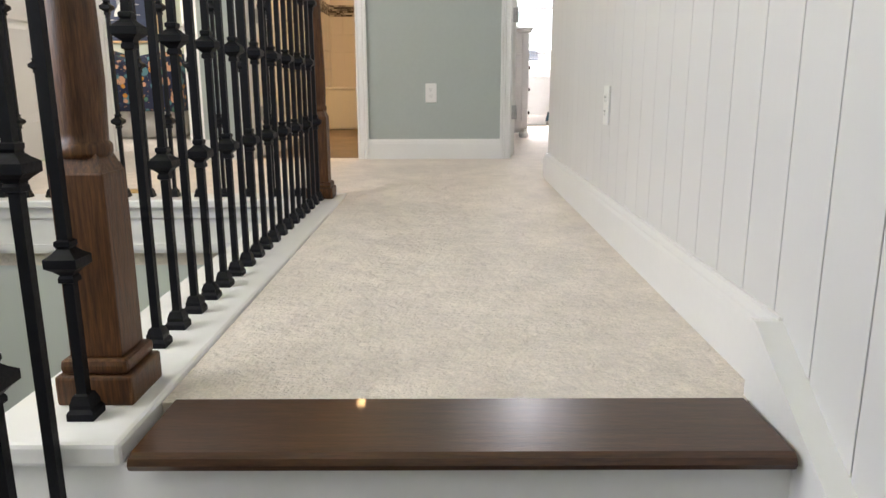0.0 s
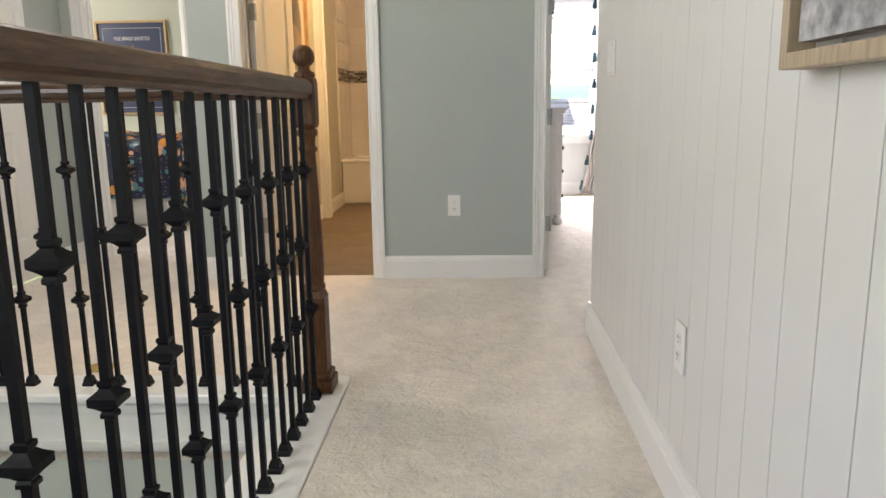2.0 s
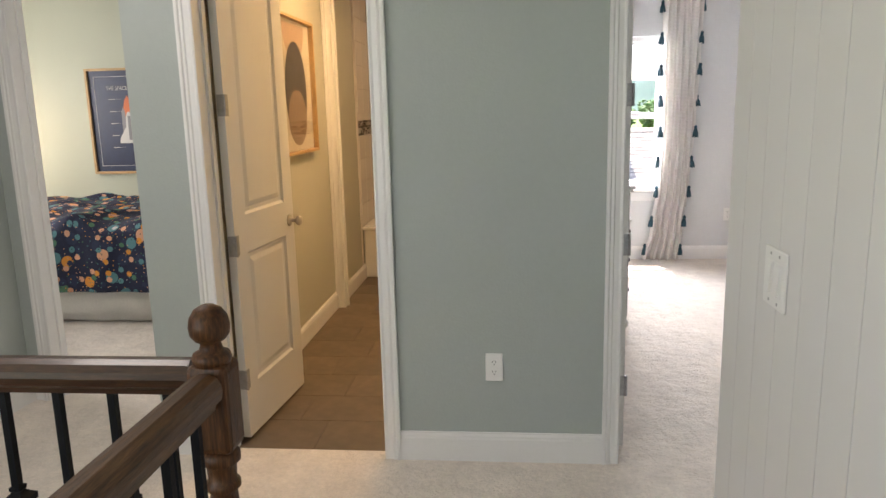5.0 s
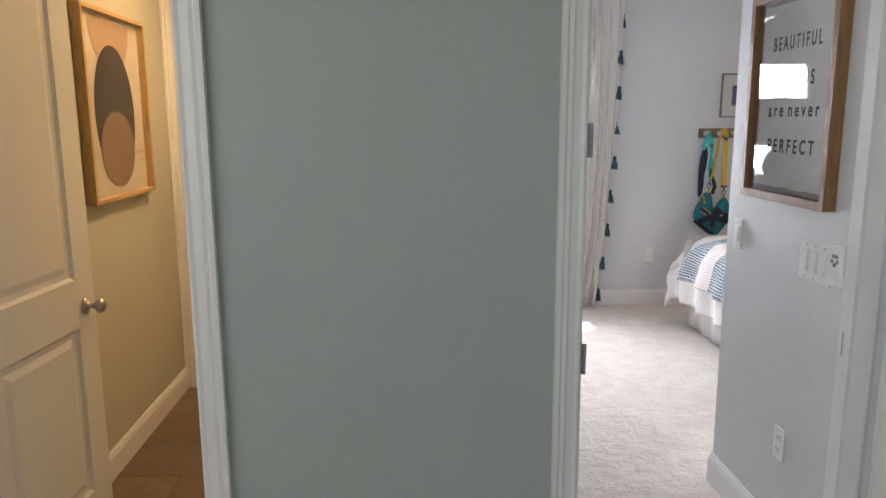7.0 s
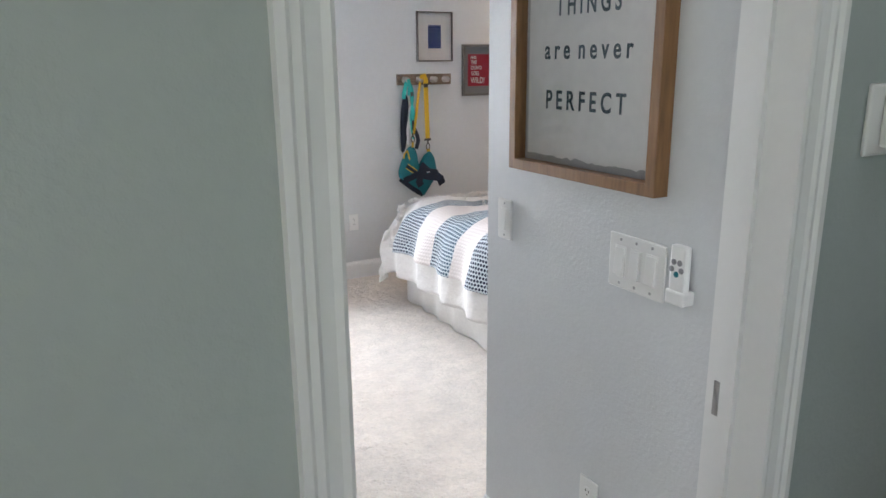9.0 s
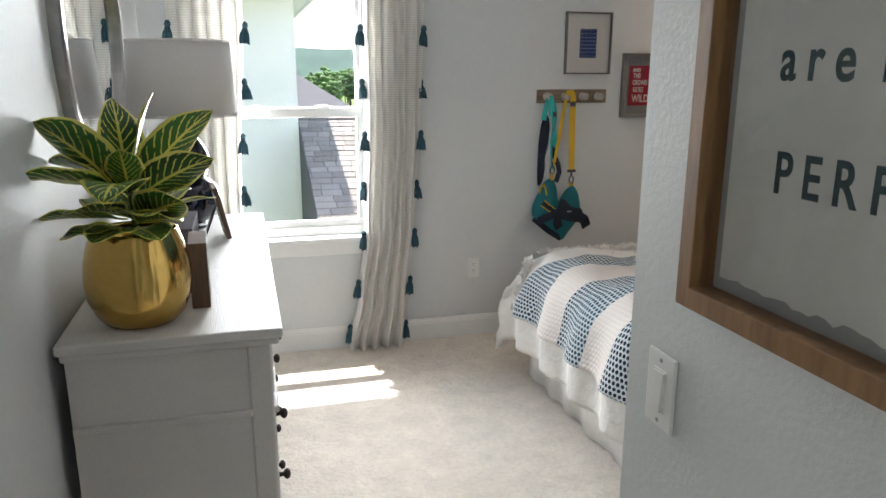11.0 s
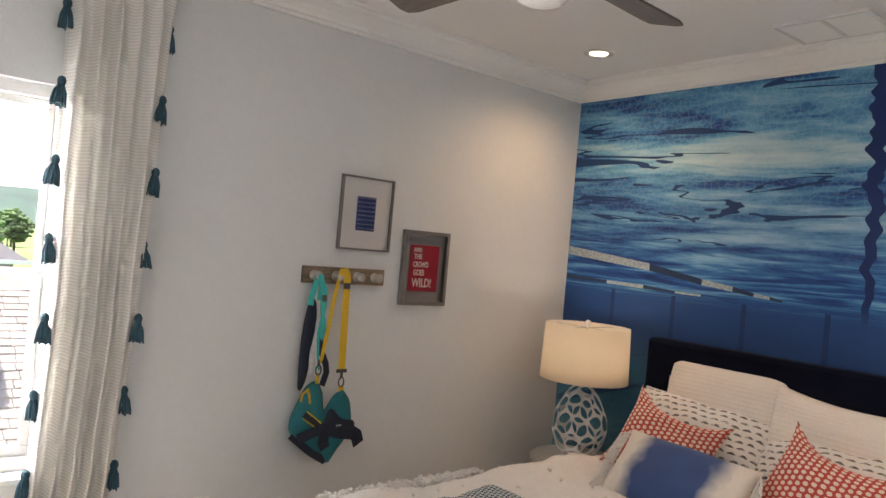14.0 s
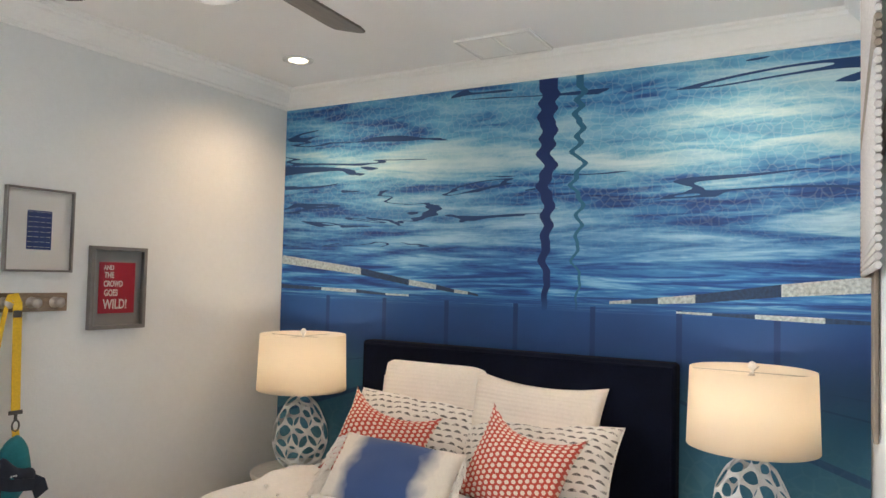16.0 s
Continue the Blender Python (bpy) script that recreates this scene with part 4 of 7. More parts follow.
M["linen"] = linen()
M["teal_yarn"] = material("teal_yarn", (0.030, 0.085, 0.115), 0.9, grain=((200, 0.4, (1, 1, 0.2)),), bump=((300, 0.8, 0.004, (1, 1, 0.1)),))
M["rod_metal"] = material("rod_metal", (0.32, 0.30, 0.28), 0.3, 1.0)


def tassel_mesh():
    bm = lathe([(0.0, 0.012), (0.007, 0.008), (0.010, 0), (0.009, -0.007), (0.006, -0.011)], 10)
    rnd = random.Random(7)
    for i in range(22):
        a = i * 2.399
        r = 0.003 + 0.012 * math.sqrt((i + 0.5) / 22)
        c, s = math.cos(a), math.sin(a)
        p = [(c * r * 0.35, s * r * 0.35, -0.009), (c * r * 0.9, s * r * 0.9, -0.028), (c * r * 1.15, s * r * 1.15, -0.055 - 0.006 * rnd.random())]
        sweep(p, circle(0.0026, 4), bm)
    return ident("tassel", bm, M["teal_yarn"])


TASSEL = tassel_mesh()


def curtain(name, edges, y, folds, tassels, label):
    """edges: (z, inner x, outer x) rows from the top down."""
    t = base(name, (0, 0, 0), label, "curtain", "curtains at the window")
    bm = bmesh.new()
    nu, rows = folds * 14, []
    zs = [e[0] for e in edges]

    def side(z):
        for (z0, a0, b0), (z1, a1, b1) in zip(edges, edges[1:]):
            if z1 <= z <= z0:
                f = (z0 - z) / (z0 - z1)
                f = f * f * (3 - 2 * f)
                return a0 + (a1 - a0) * f, b0 + (b1 - b0) * f
        return edges[-1][1:]
    N = 44
    for k in range(N + 1):
        z = zs[0] + (zs[-1] - zs[0]) * k / N
        a, b = side(z)
        d = (zs[0] - z)
        row = []
        for i in range(nu + 1):
            u = i / nu
            ph = folds * 2 * math.pi * u + 0.5 * math.sin(z * 1.7 + u * 5)
            pinch = max(0.0, 1 - d / 0.14)
            amp = (0.030 + 0.010 * math.sin(3.1 * u + z)) * (1 - 0.55 * pinch)
            x = a + (b - a) * (u + 0.022 * math.sin(ph + 0.6) * (1 + pinch))
            row.append(bm.verts.new((x, y + amp * math.cos(ph) + 0.012 * math.sin(1.1 * z + 2 * u), z)))
        rows.append(row)
    for p, q in zip(rows, rows[1:]):
        for i in range(nu):
            bm.faces.new((p[i], p[i + 1], q[i + 1], q[i]))
    ob = part("fabric", bm, M["linen"], t, smooth=True)
    md = ob.modifiers.new("thickness", "SOLIDIFY")
    md.thickness = 0.003
    for which in tassels:
        z = 2.36
        while z > 0.12:
            a, b = side(z)
            x = a if which == "inner" else b
            x += math.copysign(0.004, (a - b) if which == "inner" else (b - a))
            o = new("tassel", TASSEL)
            o.matrix_basis = pose(x, y + 0.01 + 0.02 * math.sin(z * 9), z, 6 * math.sin(z * 31), 8 * math.sin(z * 17), z * 90) @ Matrix.Scale(1.55, 4)
            o.parent = t
            z -= 0.277
    return t


curtain("curtain", [(2.50, 1.435, 1.785), (1.9, 1.435, 1.77), (1.3, 1.445, 1.75), (0.72, 1.43, 1.715), (0.3, 1.38, 1.675), (0.012, 1.31, 1.65)], 8.50, 5, ("inner", "outer"), "cream striped linen curtain with dark teal tassels")
curtain("curtain", [(2.50, 0.84, 0.47), (1.9, 0.845, 0.485), (1.0, 0.79, 0.51), (0.4, 0.76, 0.51), (0.012, 0.75, 0.50)], 8.50, 5, ("inner", "outer"), "cream striped linen curtain with dark teal tassels")
t_ = base("curtain_rod", (0, 0, 0), "brushed nickel curtain rod with ball finials", "curtain rod")
part("rod", sweep([(0.40, 8.50, 2.515), (1.80, 8.50, 2.515)], circle(0.011, 12)), M["rod_metal"], t_, smooth=True)
for x, s in ((1.80, 1), (0.40, -1)):
    part("finial", lathe([(0.012, -0.02), (0.016, -0.015), (0.012, -0.008), (0.018, 0.0), (0.026, 0.012), (0.028, 0.024), (0.024, 0.038), (0.012, 0.049), (0, 0.052)], 18, None, pose(x, 8.50, 2.515, 0, 90 * s)), M["rod_metal"], t_, smooth=True)
    part("bracket", boxes((x - s * 0.05 - 0.008, x - s * 0.05 + 0.008, 8.49, 8.609, 2.495, 2.506), (x - s * 0.05 - 0.015, x - s * 0.05 + 0.015, 8.60, 8.609, 2.46, 2.55)), M["rod_metal"], t_)
for i in range(12):
    x = (1.475 + 0.05 * i) if i < 6 else (0.49 + 0.065 * (i - 6))
    part("ring", sweep([(x, 8.50 + 0.019 * math.cos(a * math.pi / 8), 2.511 + 0.019 * math.sin(a * math.pi / 8)) for a in range(16)], circle(0.0022, 6), closed=True, up=Vector((1, 0, 0))), M["rod_metal"], t_)

# ---- mural ----


def mural_material():
    m = bpy.data.materials.new("mural")
    m.use_nodes = True
    t = m.node_tree
    b = t.nodes["Principled BSDF"]
    b.inputs["Roughness"].default_value = 0.75
    N, L = t.nodes.new, t.links.new

    def mth(op, a, c=None, clamp=False):
        n = N("ShaderNodeMath")
        n.operation, n.use_clamp = op, clamp
        for i, v in enumerate((a, c)):
            if v is None:
                continue
            if isinstance(v, (int, float)):
                n.inputs[i].default_value = v
            else:
                L(v, n.inputs[i])
        return n.outputs[0]

    def ramp(fac, *stops):
        n = N("ShaderNodeValToRGB")
        e = n.color_ramp.elements
        e[0].position, e[0].color = stops[0][0], (*stops[0][1], 1)
        e[1].position, e[1].color = stops[1][0], (*stops[1][1], 1)
        for p, c in stops[2:]:
            e.new(p).color = (*c, 1)
        L(fac, n.inputs[0])
        return n.outputs[0]

    def mix(f, a, c):
        n = N("ShaderNodeMix")
        n.data_type = "RGBA"
        L(f, n.inputs["Factor"])
        for s, v in (("A", a), ("B", c)):
            if isinstance(v, tuple):
                n.inputs[s].default_value = (*v, 1)
            else:
                L(v, n.inputs[s])
        return n.outputs["Result"]
    co, sp = N("ShaderNodeTexCoord"), N("ShaderNodeSeparateXYZ")
    L(co.outputs["Object"], sp.inputs[0])
    Y, Z = sp.outputs["Y"], sp.outputs["Z"]
    # height over the line where the water meets the deep part; waves get finer towards it
    up = mth("MAXIMUM", mth("SUBTRACT", Z, 1.42), 0.02)
    persp = mth("LOGARITHM", up, 2.718)
    cv = N("ShaderNodeCombineXYZ")
    L(mth("MULTIPLY", mth("DIVIDE", mth("SUBTRACT", Y, 6.92), mth("ADD", mth("MULTIPLY", up, 1.0), 0.30)), 0.62), cv.inputs[0])
    L(mth("MULTIPLY", persp, 3.3), cv.inputs[1])

    def nz(scale, detail, dist, rough=0.5, off=0.0):
        n = N("ShaderNodeTexNoise")
        n.inputs["Scale"].default_value, n.inputs["Detail"].default_value = scale, detail
        n.inputs["Distortion"].default_value, n.inputs["Roughness"].default_value = dist, rough
        mp = N("ShaderNodeMapping")
        mp.inputs["Location"].default_value = (off, off * 0.7, off)
        L(cv.outputs[0], mp.inputs[0])
        L(mp.outputs[0], n.inputs["Vector"])
        return n.outputs["Fac"]
    big = nz(0.95, 3, 1.1)
    fine = nz(5.0, 6, 1.2, 0.6, 4.0)
    water = mth("ADD", mth("MULTIPLY", big, 0.72), mth("MULTIPLY", fine, 0.28))
    hi = ramp(water, (0.33, (0.004, 0.02, 0.11)), (0.40, (0.015, 0.085, 0.28)), (0.44, (0.05, 0.22, 0.46)), (0.50, (0.14, 0.38, 0.58)), (0.56, (0.33, 0.54, 0.64)), (0.64, (0.50, 0.66, 0.70)))
    mid = ramp(water, (0.36, (0.005, 0.03, 0.16)), (0.46, (0.012, 0.08, 0.30)), (0.54, (0.04, 0.20, 0.48)), (0.64, (0.20, 0.44, 0.66)))
    hf = mth("MULTIPLY", mth("SUBTRACT", Z, 1.62), 1.7, True)
    top = mix(hf, mid, hi)
    # fine ripple lights high up
    vo = N("ShaderNodeTexVoronoi")
    vo.feature = "DISTANCE_TO_EDGE"
    vo.inputs["Scale"].default_value = 26
    L(co.outputs["Object"], vo.inputs["Vector"])
    rip = mth("MULTIPLY", mth("SUBTRACT", 0.10, vo.outputs["Distance"], True), mth("MULTIPLY", hf, 1.6))
    top = mix(rip, top, (0.62, 0.74, 0.74))
    # dark and pale outlines of single waves
    ink, where = nz(0.9, 2, 2.2, 0.5, 21.0), nz(0.8, 1, 0.3, 0.5, 33.0)
    squig = mth("MULTIPLY", mth("LESS_THAN", mth("ABSOLUTE", mth("SUBTRACT", ink, 0.5)), 0.022), mth("GREATER_THAN", where, 0.49))
    top = mix(mth("MULTIPLY", squig, mth("GREATER_THAN", Z, 1.75)), top, (0.008, 0.045, 0.15))
    # swimming lane stripes seen through the surface, wavering
    zv, zn = N("ShaderNodeCombineXYZ"), N("ShaderNodeTexNoise")
    L(Z, zv.inputs[2])
    L(zv.outputs[0], zn.inputs["Vector"])
    zn.inputs["Scale"].default_value, zn.inputs["Detail"].default_value = 8.5, 1.0
    wob = mth("MULTIPLY", mth("SUBTRACT", zn.outputs["Fac"], 0.5), mth("ADD", mth("MULTIPLY", up, 0.30), 0.05))
    for y0, wd, col, k in ((6.92, 0.042, (0.005, 0.025, 0.13), 1.0), (6.76, 0.016, (0.02, 0.13, 0.24), 1.5)):
        d = mth("ABSOLUTE", mth("SUBTRACT", mth("ADD", Y, mth("MULTIPLY", wob, k)), y0))
        on = mth("MULTIPLY", mth("LESS_THAN", d, mth("MULTIPLY", mth("ADD", mth("MULTIPLY", up, 0.75), 0.3), wd)), mth("GREATER_THAN", Z, 1.2 if k == 1.0 else 1.45))
        top = mix(on, top, col)
    # deep part and pool floor
    cn = N("ShaderNodeTexNoise")
    cn.inputs["Scale"].default_value = 2.2
    L(co.outputs["Object"], cn.inputs["Vector"])
    deep = ramp(mth("ADD", mth("MULTIPLY", mth("SUBTRACT", 1.46, Z), 1.0), mth("MULTIPLY", mth("SUBTRACT", cn.outputs["Fac"], 0.5), 0.25)), (0.0, (0.010, 0.066, 0.23)), (0.16, (0.010, 0.048, 0.18)), (0.30, (0.012, 0.066, 0.20)), (0.42, (0.018, 0.11, 0.23)), (0.75, (0.06, 0.20, 0.28)))
    low = mth("MULTIPLY", mth("SUBTRACT", 1.52, Z), 12, True)
    col = mix(low, top, deep)
    # floor lines that run towards one far point
    fy = mth("DIVIDE", mth("SUBTRACT", Y, 6.95), mth("MAXIMUM", mth("SUBTRACT", 1.30, Z), 0.01))
    fr = mth("FRACT", mth("MULTIPLY", fy, 0.33))
    line = mth("MULTIPLY", mth("LESS_THAN", fr, 0.07), mth("LESS_THAN", Z, 1.16))
    col = mix(mth("MULTIPLY", line, 0.7), col, (0.006, 0.05, 0.16))
    cz = N("ShaderNodeTexVoronoi")
    cz.feature = "DISTANCE_TO_EDGE"
    cz.inputs["Scale"].default_value = 16
    L(co.outputs["Object"], cz.inputs["Vector"])
    caus = mth("MULTIPLY", mth("SUBTRACT", 0.12, cz.outputs["Distance"], True), mth("MULTIPLY", mth("SUBTRACT", 1.0, Z, True), 2.2))
    col = mix(caus, col, (0.34, 0.55, 0.60))
    # dark uprights on the far pool wall
    up2 = mth("FRACT", mth("MULTIPLY", Y, 2.55))
    post = mth("MULTIPLY", mth("LESS_THAN", up2, 0.065), mth("MULTIPLY", mth("LESS_THAN", Z, 1.47), mth("GREATER_THAN", Z, 1.22)))
    col = mix(mth("MULTIPLY", post, 0.85), col, (0.006, 0.03, 0.13))
    L(col, b.inputs["Base Color"])
    return m


M["mural"] = mural_material()
t_ = base("wall_mural", (0, 0, 0), "underwater swimming pool photo mural covering the wall", "mural")
part("print", boxes((4.2865, 4.2897, 5.562, 8.608, 0.0, 2.58)), M["mural"], t_)
M["rope_pale"] = material("rope_pale", (0.36, 0.42, 0.45), 0.5, grain=((70, 0.35, (1, 1, 1)),))
M["rope_navy"] = material("rope_navy", (0.010, 0.035, 0.10), 0.5, grain=((70, 0.3),))


def lane(points, cols, width):
    for i, ((y0, z0, w0), (y1, z1, w1)) in enumerate(zip(points, points[1:])):
        bm = bmesh.new()
        w0, w1 = 0.72 * w0, 0.72 * w1
        vs = [bm.verts.new((4.2862, y, z)) for y, z in ((y0, z0 - w0), (y1, z1 - w1), (y1, z1 + w1), (y0, z0 + w0))]
        f = bm.faces.new(vs)
        r = bmesh.ops.extrude_face_region(bm, geom=[f])
        bmesh.ops.translate(bm, verts=[v for v in r["geom"] if isinstance(v, bmesh.types.BMVert)], vec=(-0.001, 0, 0))
        bmesh.ops.recalc_face_normals(bm, faces=bm.faces)
        part("lane_rope", bm, M[cols[i % len(cols)]], t_)


lane([(8.605, 1.675, 0.035), (8.02, 1.612, 0.027), (7.70, 1.558, 0.021), (7.53, 1.538, 0.018), (7.42, 1.52, 0.012), (7.34, 1.513, 0.011), (7.28, 1.502, 0.007)], ("rope_pale", "rope_navy"), 0)
lane([(8.605, 1.515, 0.016), (8.30, 1.507, 0.012), (8.05, 1.501, 0.014), (7.85, 1.49, 0.007), (7.7, 1.488, 0.007)], ("rope_navy", "rope_pale"), 0)
lane([(5.563, 1.60, 0.045), (5.88, 1.568, 0.036), (6.22, 1.522, 0.026), (6.38, 1.508, 0.02), (6.5, 1.50, 0.012), (6.60, 1.492, 0.009)], ("rope_pale", "rope_navy"), 0)
lane([(5.563, 1.45, 0.01), (5.72, 1.452, 0.016), (5.98, 1.456, 0.013), (6.15, 1.458, 0.008), (6.3, 1.46, 0.006)], ("rope_navy", "rope_pale"), 0)
# ---- bedroom: dresser and what stands on it ----
M["dresser_paint"] = material("dresser_paint", (0.57, 0.55, 0.525), 0.42, grain=((5, 0.04), (30, 0.06, (10, 0.8, 10))), bump=((45, 0.5, 0.002, (12, 0.5, 12)),))
M["bronze"] = material("bronze", (0.055, 0.045, 0.042), 0.4, 0.8, grain=((60, 0.2),))
DX0, DX1, DY0, DY1, DZ = 0.352, 0.87, 6.335, 7.895, 0.962
t_ = base("dresser", (0, 0, 0), "white painted wooden dresser with dark knobs along the wall", "dresser")
part("top", boxes((DX0, DX1, DY0, DY1, DZ - 0.026, DZ), bevel=0.006), M["dresser_paint"], t_)
part("top_moulding", boxes((DX0 + 0.008, DX1 - 0.010, DY0 + 0.01, DY1 - 0.01, DZ - 0.046, DZ - 0.026), bevel=0.006), M["dresser_paint"], t_)
bx0, bx1, by0, by1 = DX0 + 0.015, DX1 - 0.030, DY0 + 0.028, DY1 - 0.028
part("carcass", boxes((bx0, bx1 - 0.02, by0, by1, 0.09, DZ - 0.046)), M["dresser_paint"], t_)
for y in (by0, by1 - 0.05):
    part("corner_post", boxes((bx1 - 0.06, bx1, y - 0.004, y + 0.054, 0.085, DZ - 0.046), bevel=0.006), M["dresser_paint"], t_)
for y0, y1 in ((by0 - 0.006, by0), (by1, by1 + 0.006)):
    part("side_bead", boxes((bx0, bx1 - 0.055, y0 - 0.004, y1 + 0.004, 0.722, 0.742), bevel=0.004), M["dresser_paint"], t_)
    part("side_rail", boxes((bx0, bx1 - 0.055, y0, y1, 0.09, 0.15), bevel=0.003), M["dresser_paint"], t_)
part("front_bead", boxes((bx1 - 0.02, bx1 + 0.012, by0, by1, 0.722, 0.742), bevel=0.005), M["dresser_paint"], t_)
part("plinth_rail", boxes((bx0 + 0.02, bx1 - 0.01, by0 + 0.02, by1 - 0.02, 0.05, 0.09)), M["dresser_paint"], t_)
for x in (bx0 + 0.045, bx1 - 0.03):
    for y in (by0 + 0.03, by1 - 0.03):
        part("bun_foot", lathe([(0.028, 0), (0.04, 0.012), (0.044, 0.03), (0.038, 0.05), (0.026, 0.058), (0.03, 0.066), (0.03, 0.09)], 18, None, pose(x, y, 0.0)), M["dresser_paint"], t_, smooth=True)
KNOB = ident("knob", lathe([(0.009, 0), (0.007, 0.006), (0.006, 0.014), (0.012, 0.018), (0.016, 0.024), (0.014, 0.031), (0.006, 0.035), (0, 0.036)], 14), M["bronze"], True)
for z0, z1, n in ((0.75, 0.908, 3), (0.535, 0.715, 2), (0.335, 0.525, 2), (0.115, 0.325, 2)):
    L = (by1 - by0 - 0.11) / n
    for i in range(n):
        y0 = by0 + 0.055 + L * i
        d = part("drawer", boxes((bx1 - 0.019, bx1 + 0.004, y0 + 0.006, y0 + L - 0.006, z0, z1), bevel=0.005), M["dresser_paint"], t_)
        for ky in ((0.5,) if n == 3 else (0.2, 0.8)):
            k_ = new("knob", KNOB)
            k_.matrix_basis = pose(bx1 + 0.004, y0 + L * ky, (z0 + z1) / 2, 0, 90)
            k_.parent = d

# gold pot and croton
M["gold"] = material("gold", (0.60, 0.40, 0.12), 0.15, 1.0, grain=((3, 0.12), (50, 0.06)), bump=((7, 0.45, 0.03, (1, 1, 0.12)), (16, 0.2, 0.012, (1, 1, 0.15))))
M["soil"] = material("soil", (0.03, 0.022, 0.015), 0.95, grain=((60, 0.4),), bump=((60, 0.8, 0.01),))
t_ = base("plant_pot", pose(0.530, 6.49, DZ) @ Matrix.Scale(0.90, 4), "rounded shiny gold pot on the dresser", "pot")
part("bowl", lathe([(0.078, 0), (0.095, 0.004), (0.118, 0.03), (0.136, 0.075), (0.142, 0.125), (0.138, 0.175), (0.126, 0.225), (0.114, 0.258), (0.1125, 0.266), (0.109, 0.266), (0.110, 0.255), (0.122, 0.21), (0.0, 0.20)], 48), M["gold"], t_, smooth=True)
part("soil", lathe([(0.118, 0.20), (0.119, 0.222), (0.06, 0.232), (0, 0.234)], 24), M["soil"], t_)


def leaf_material():
    m = bpy.data.materials.new("croton_leaf")
    m.use_nodes = True
    t = m.node_tree
    b = t.nodes["Principled BSDF"]
    b.inputs["Roughness"].default_value = 0.3
    N, L = t.nodes.new, t.links.new

    def mth(op, a, c=None, clamp=False):
        n = N("ShaderNodeMath")
        n.operation, n.use_clamp = op, clamp
        for i, v in enumerate((a, c)):
            if isinstance(v, (int, float)):
                n.inputs[i].default_value = v
            elif v is not None:
                L(v, n.inputs[i])
        return n.outputs[0]
    co, sp, nz = N("ShaderNodeTexCoord"), N("ShaderNodeSeparateXYZ"), N("ShaderNodeTexNoise")
    L(co.outputs["UV"], sp.inputs[0])
    nz.inputs["Scale"].default_value = 9
    L(co.outputs["UV"], nz.inputs["Vector"])
    oi = N("ShaderNodeObjectInfo")
    side = mth("ABSOLUTE", mth("SUBTRACT", sp.outputs[0], 0.5))
    rib = mth("LESS_THAN", side, 0.035)
    ph = mth("FRACT", mth("ADD", mth("MULTIPLY", mth("SUBTRACT", sp.outputs[1], mth("MULTIPLY", side, 0.55)), 10), mth("MULTIPLY", nz.outputs["Fac"], 0.5)))
    vein = mth("MULTIPLY", mth("LESS_THAN", ph, 0.20), mth("GREATER_THAN", mth("SUBTRACT", nz.outputs["Fac"], mth("MULTIPLY", side, 0.25)), 0.34))
    rim = mth("GREATER_THAN", mth("ADD", side, mth("MULTIPLY", nz.outputs["Fac"], 0.16)), 0.51)
    f = mth("MAXIMUM", mth("MAXIMUM", rib, vein), rim)
    mx, rp = N("ShaderNodeMix"), N("ShaderNodeValToRGB")
    rp.color_ramp.elements[0].color, rp.color_ramp.elements[1].color = (0.012, 0.06, 0.010, 1), (0.045, 0.17, 0.020, 1)
    L(oi.outputs["Random"], rp.inputs[0])
    mx.data_type = "RGBA"
    L(f, mx.inputs["Factor"])
    L(rp.outputs[0], mx.inputs["A"])
    mx.inputs["B"].default_value = (0.66, 0.62, 0.13, 1)
    L(mx.outputs["Result"], b.inputs["Base Color"])
    return m


M["croton"] = leaf_material()
M["stem"] = material("stem", (0.06, 0.075, 0.025), 0.6, grain=((30, 0.3),))
plant = base("croton_plant", pose(0.530, 6.49, DZ + 0.212), "green and yellow veined croton growing in the gold pot", "plant")
rnd = random.Random(11)


def leaf(parent, az, el, length, width, droop, h, roll=0.0):
    """One broad pointed leaf, folded along its rib, from its place on the stem."""
    bm = bmesh.new()
    uv = bm.loops.layers.uv.new("uv")
    rows, coord = [], {}
    n = 14
    p = Vector((0.012 * math.cos(az), 0.012 * math.sin(az), h))
    e = el
    for k in range(n + 1):
        f = k / n
        g = max(0.0, (f - 0.10) / 0.90)
        w = max(0.0025, width * math.sin(math.pi * g ** 0.82) ** 0.72) if k < n else 0.0008
        flat = Vector((-math.sin(az), math.cos(az), 0))
        rise = Vector((-math.cos(az) * math.sin(e), -math.sin(az) * math.sin(e), math.cos(e)))
        side_v = flat * math.cos(roll) + rise * math.sin(roll)
        up = rise * math.cos(roll) - flat * math.sin(roll)
        row = []
        for j, s in enumerate((-1, -0.5, 0, 0.5, 1)):
            v = bm.verts.new(p + side_v * w * s + up * (abs(s) * w * 0.20 + 0.0035 * math.sin(f * 15 + s * 3) * abs(s)))
            coord[v] = ((s + 1) / 2, f)
            row.append(v)
        rows.append(row)
        d = Vector((math.cos(az) * math.cos(e), math.sin(az) * math.cos(e), math.sin(e)))
        p = p + d * length / n
        e -= droop / n
    for a, b in zip(rows, rows[1:]):
        for j in range(4):
            fc = bm.faces.new((a[j], a[j + 1], b[j + 1], b[j]))
            for l in fc.loops:
                l[uv].uv = coord[l.vert]
    ob = part("leaf", bm, M["croton"], parent, smooth=True)
    md = ob.modifiers.new("thickness", "SOLIDIFY")
    md.thickness = 0.0012


part("stem", sweep([(0, 0, 0), (0.004, 0.002, 0.06), (0.0, 0.0, 0.13)], circle(0.007, 8)), M["stem"], plant)
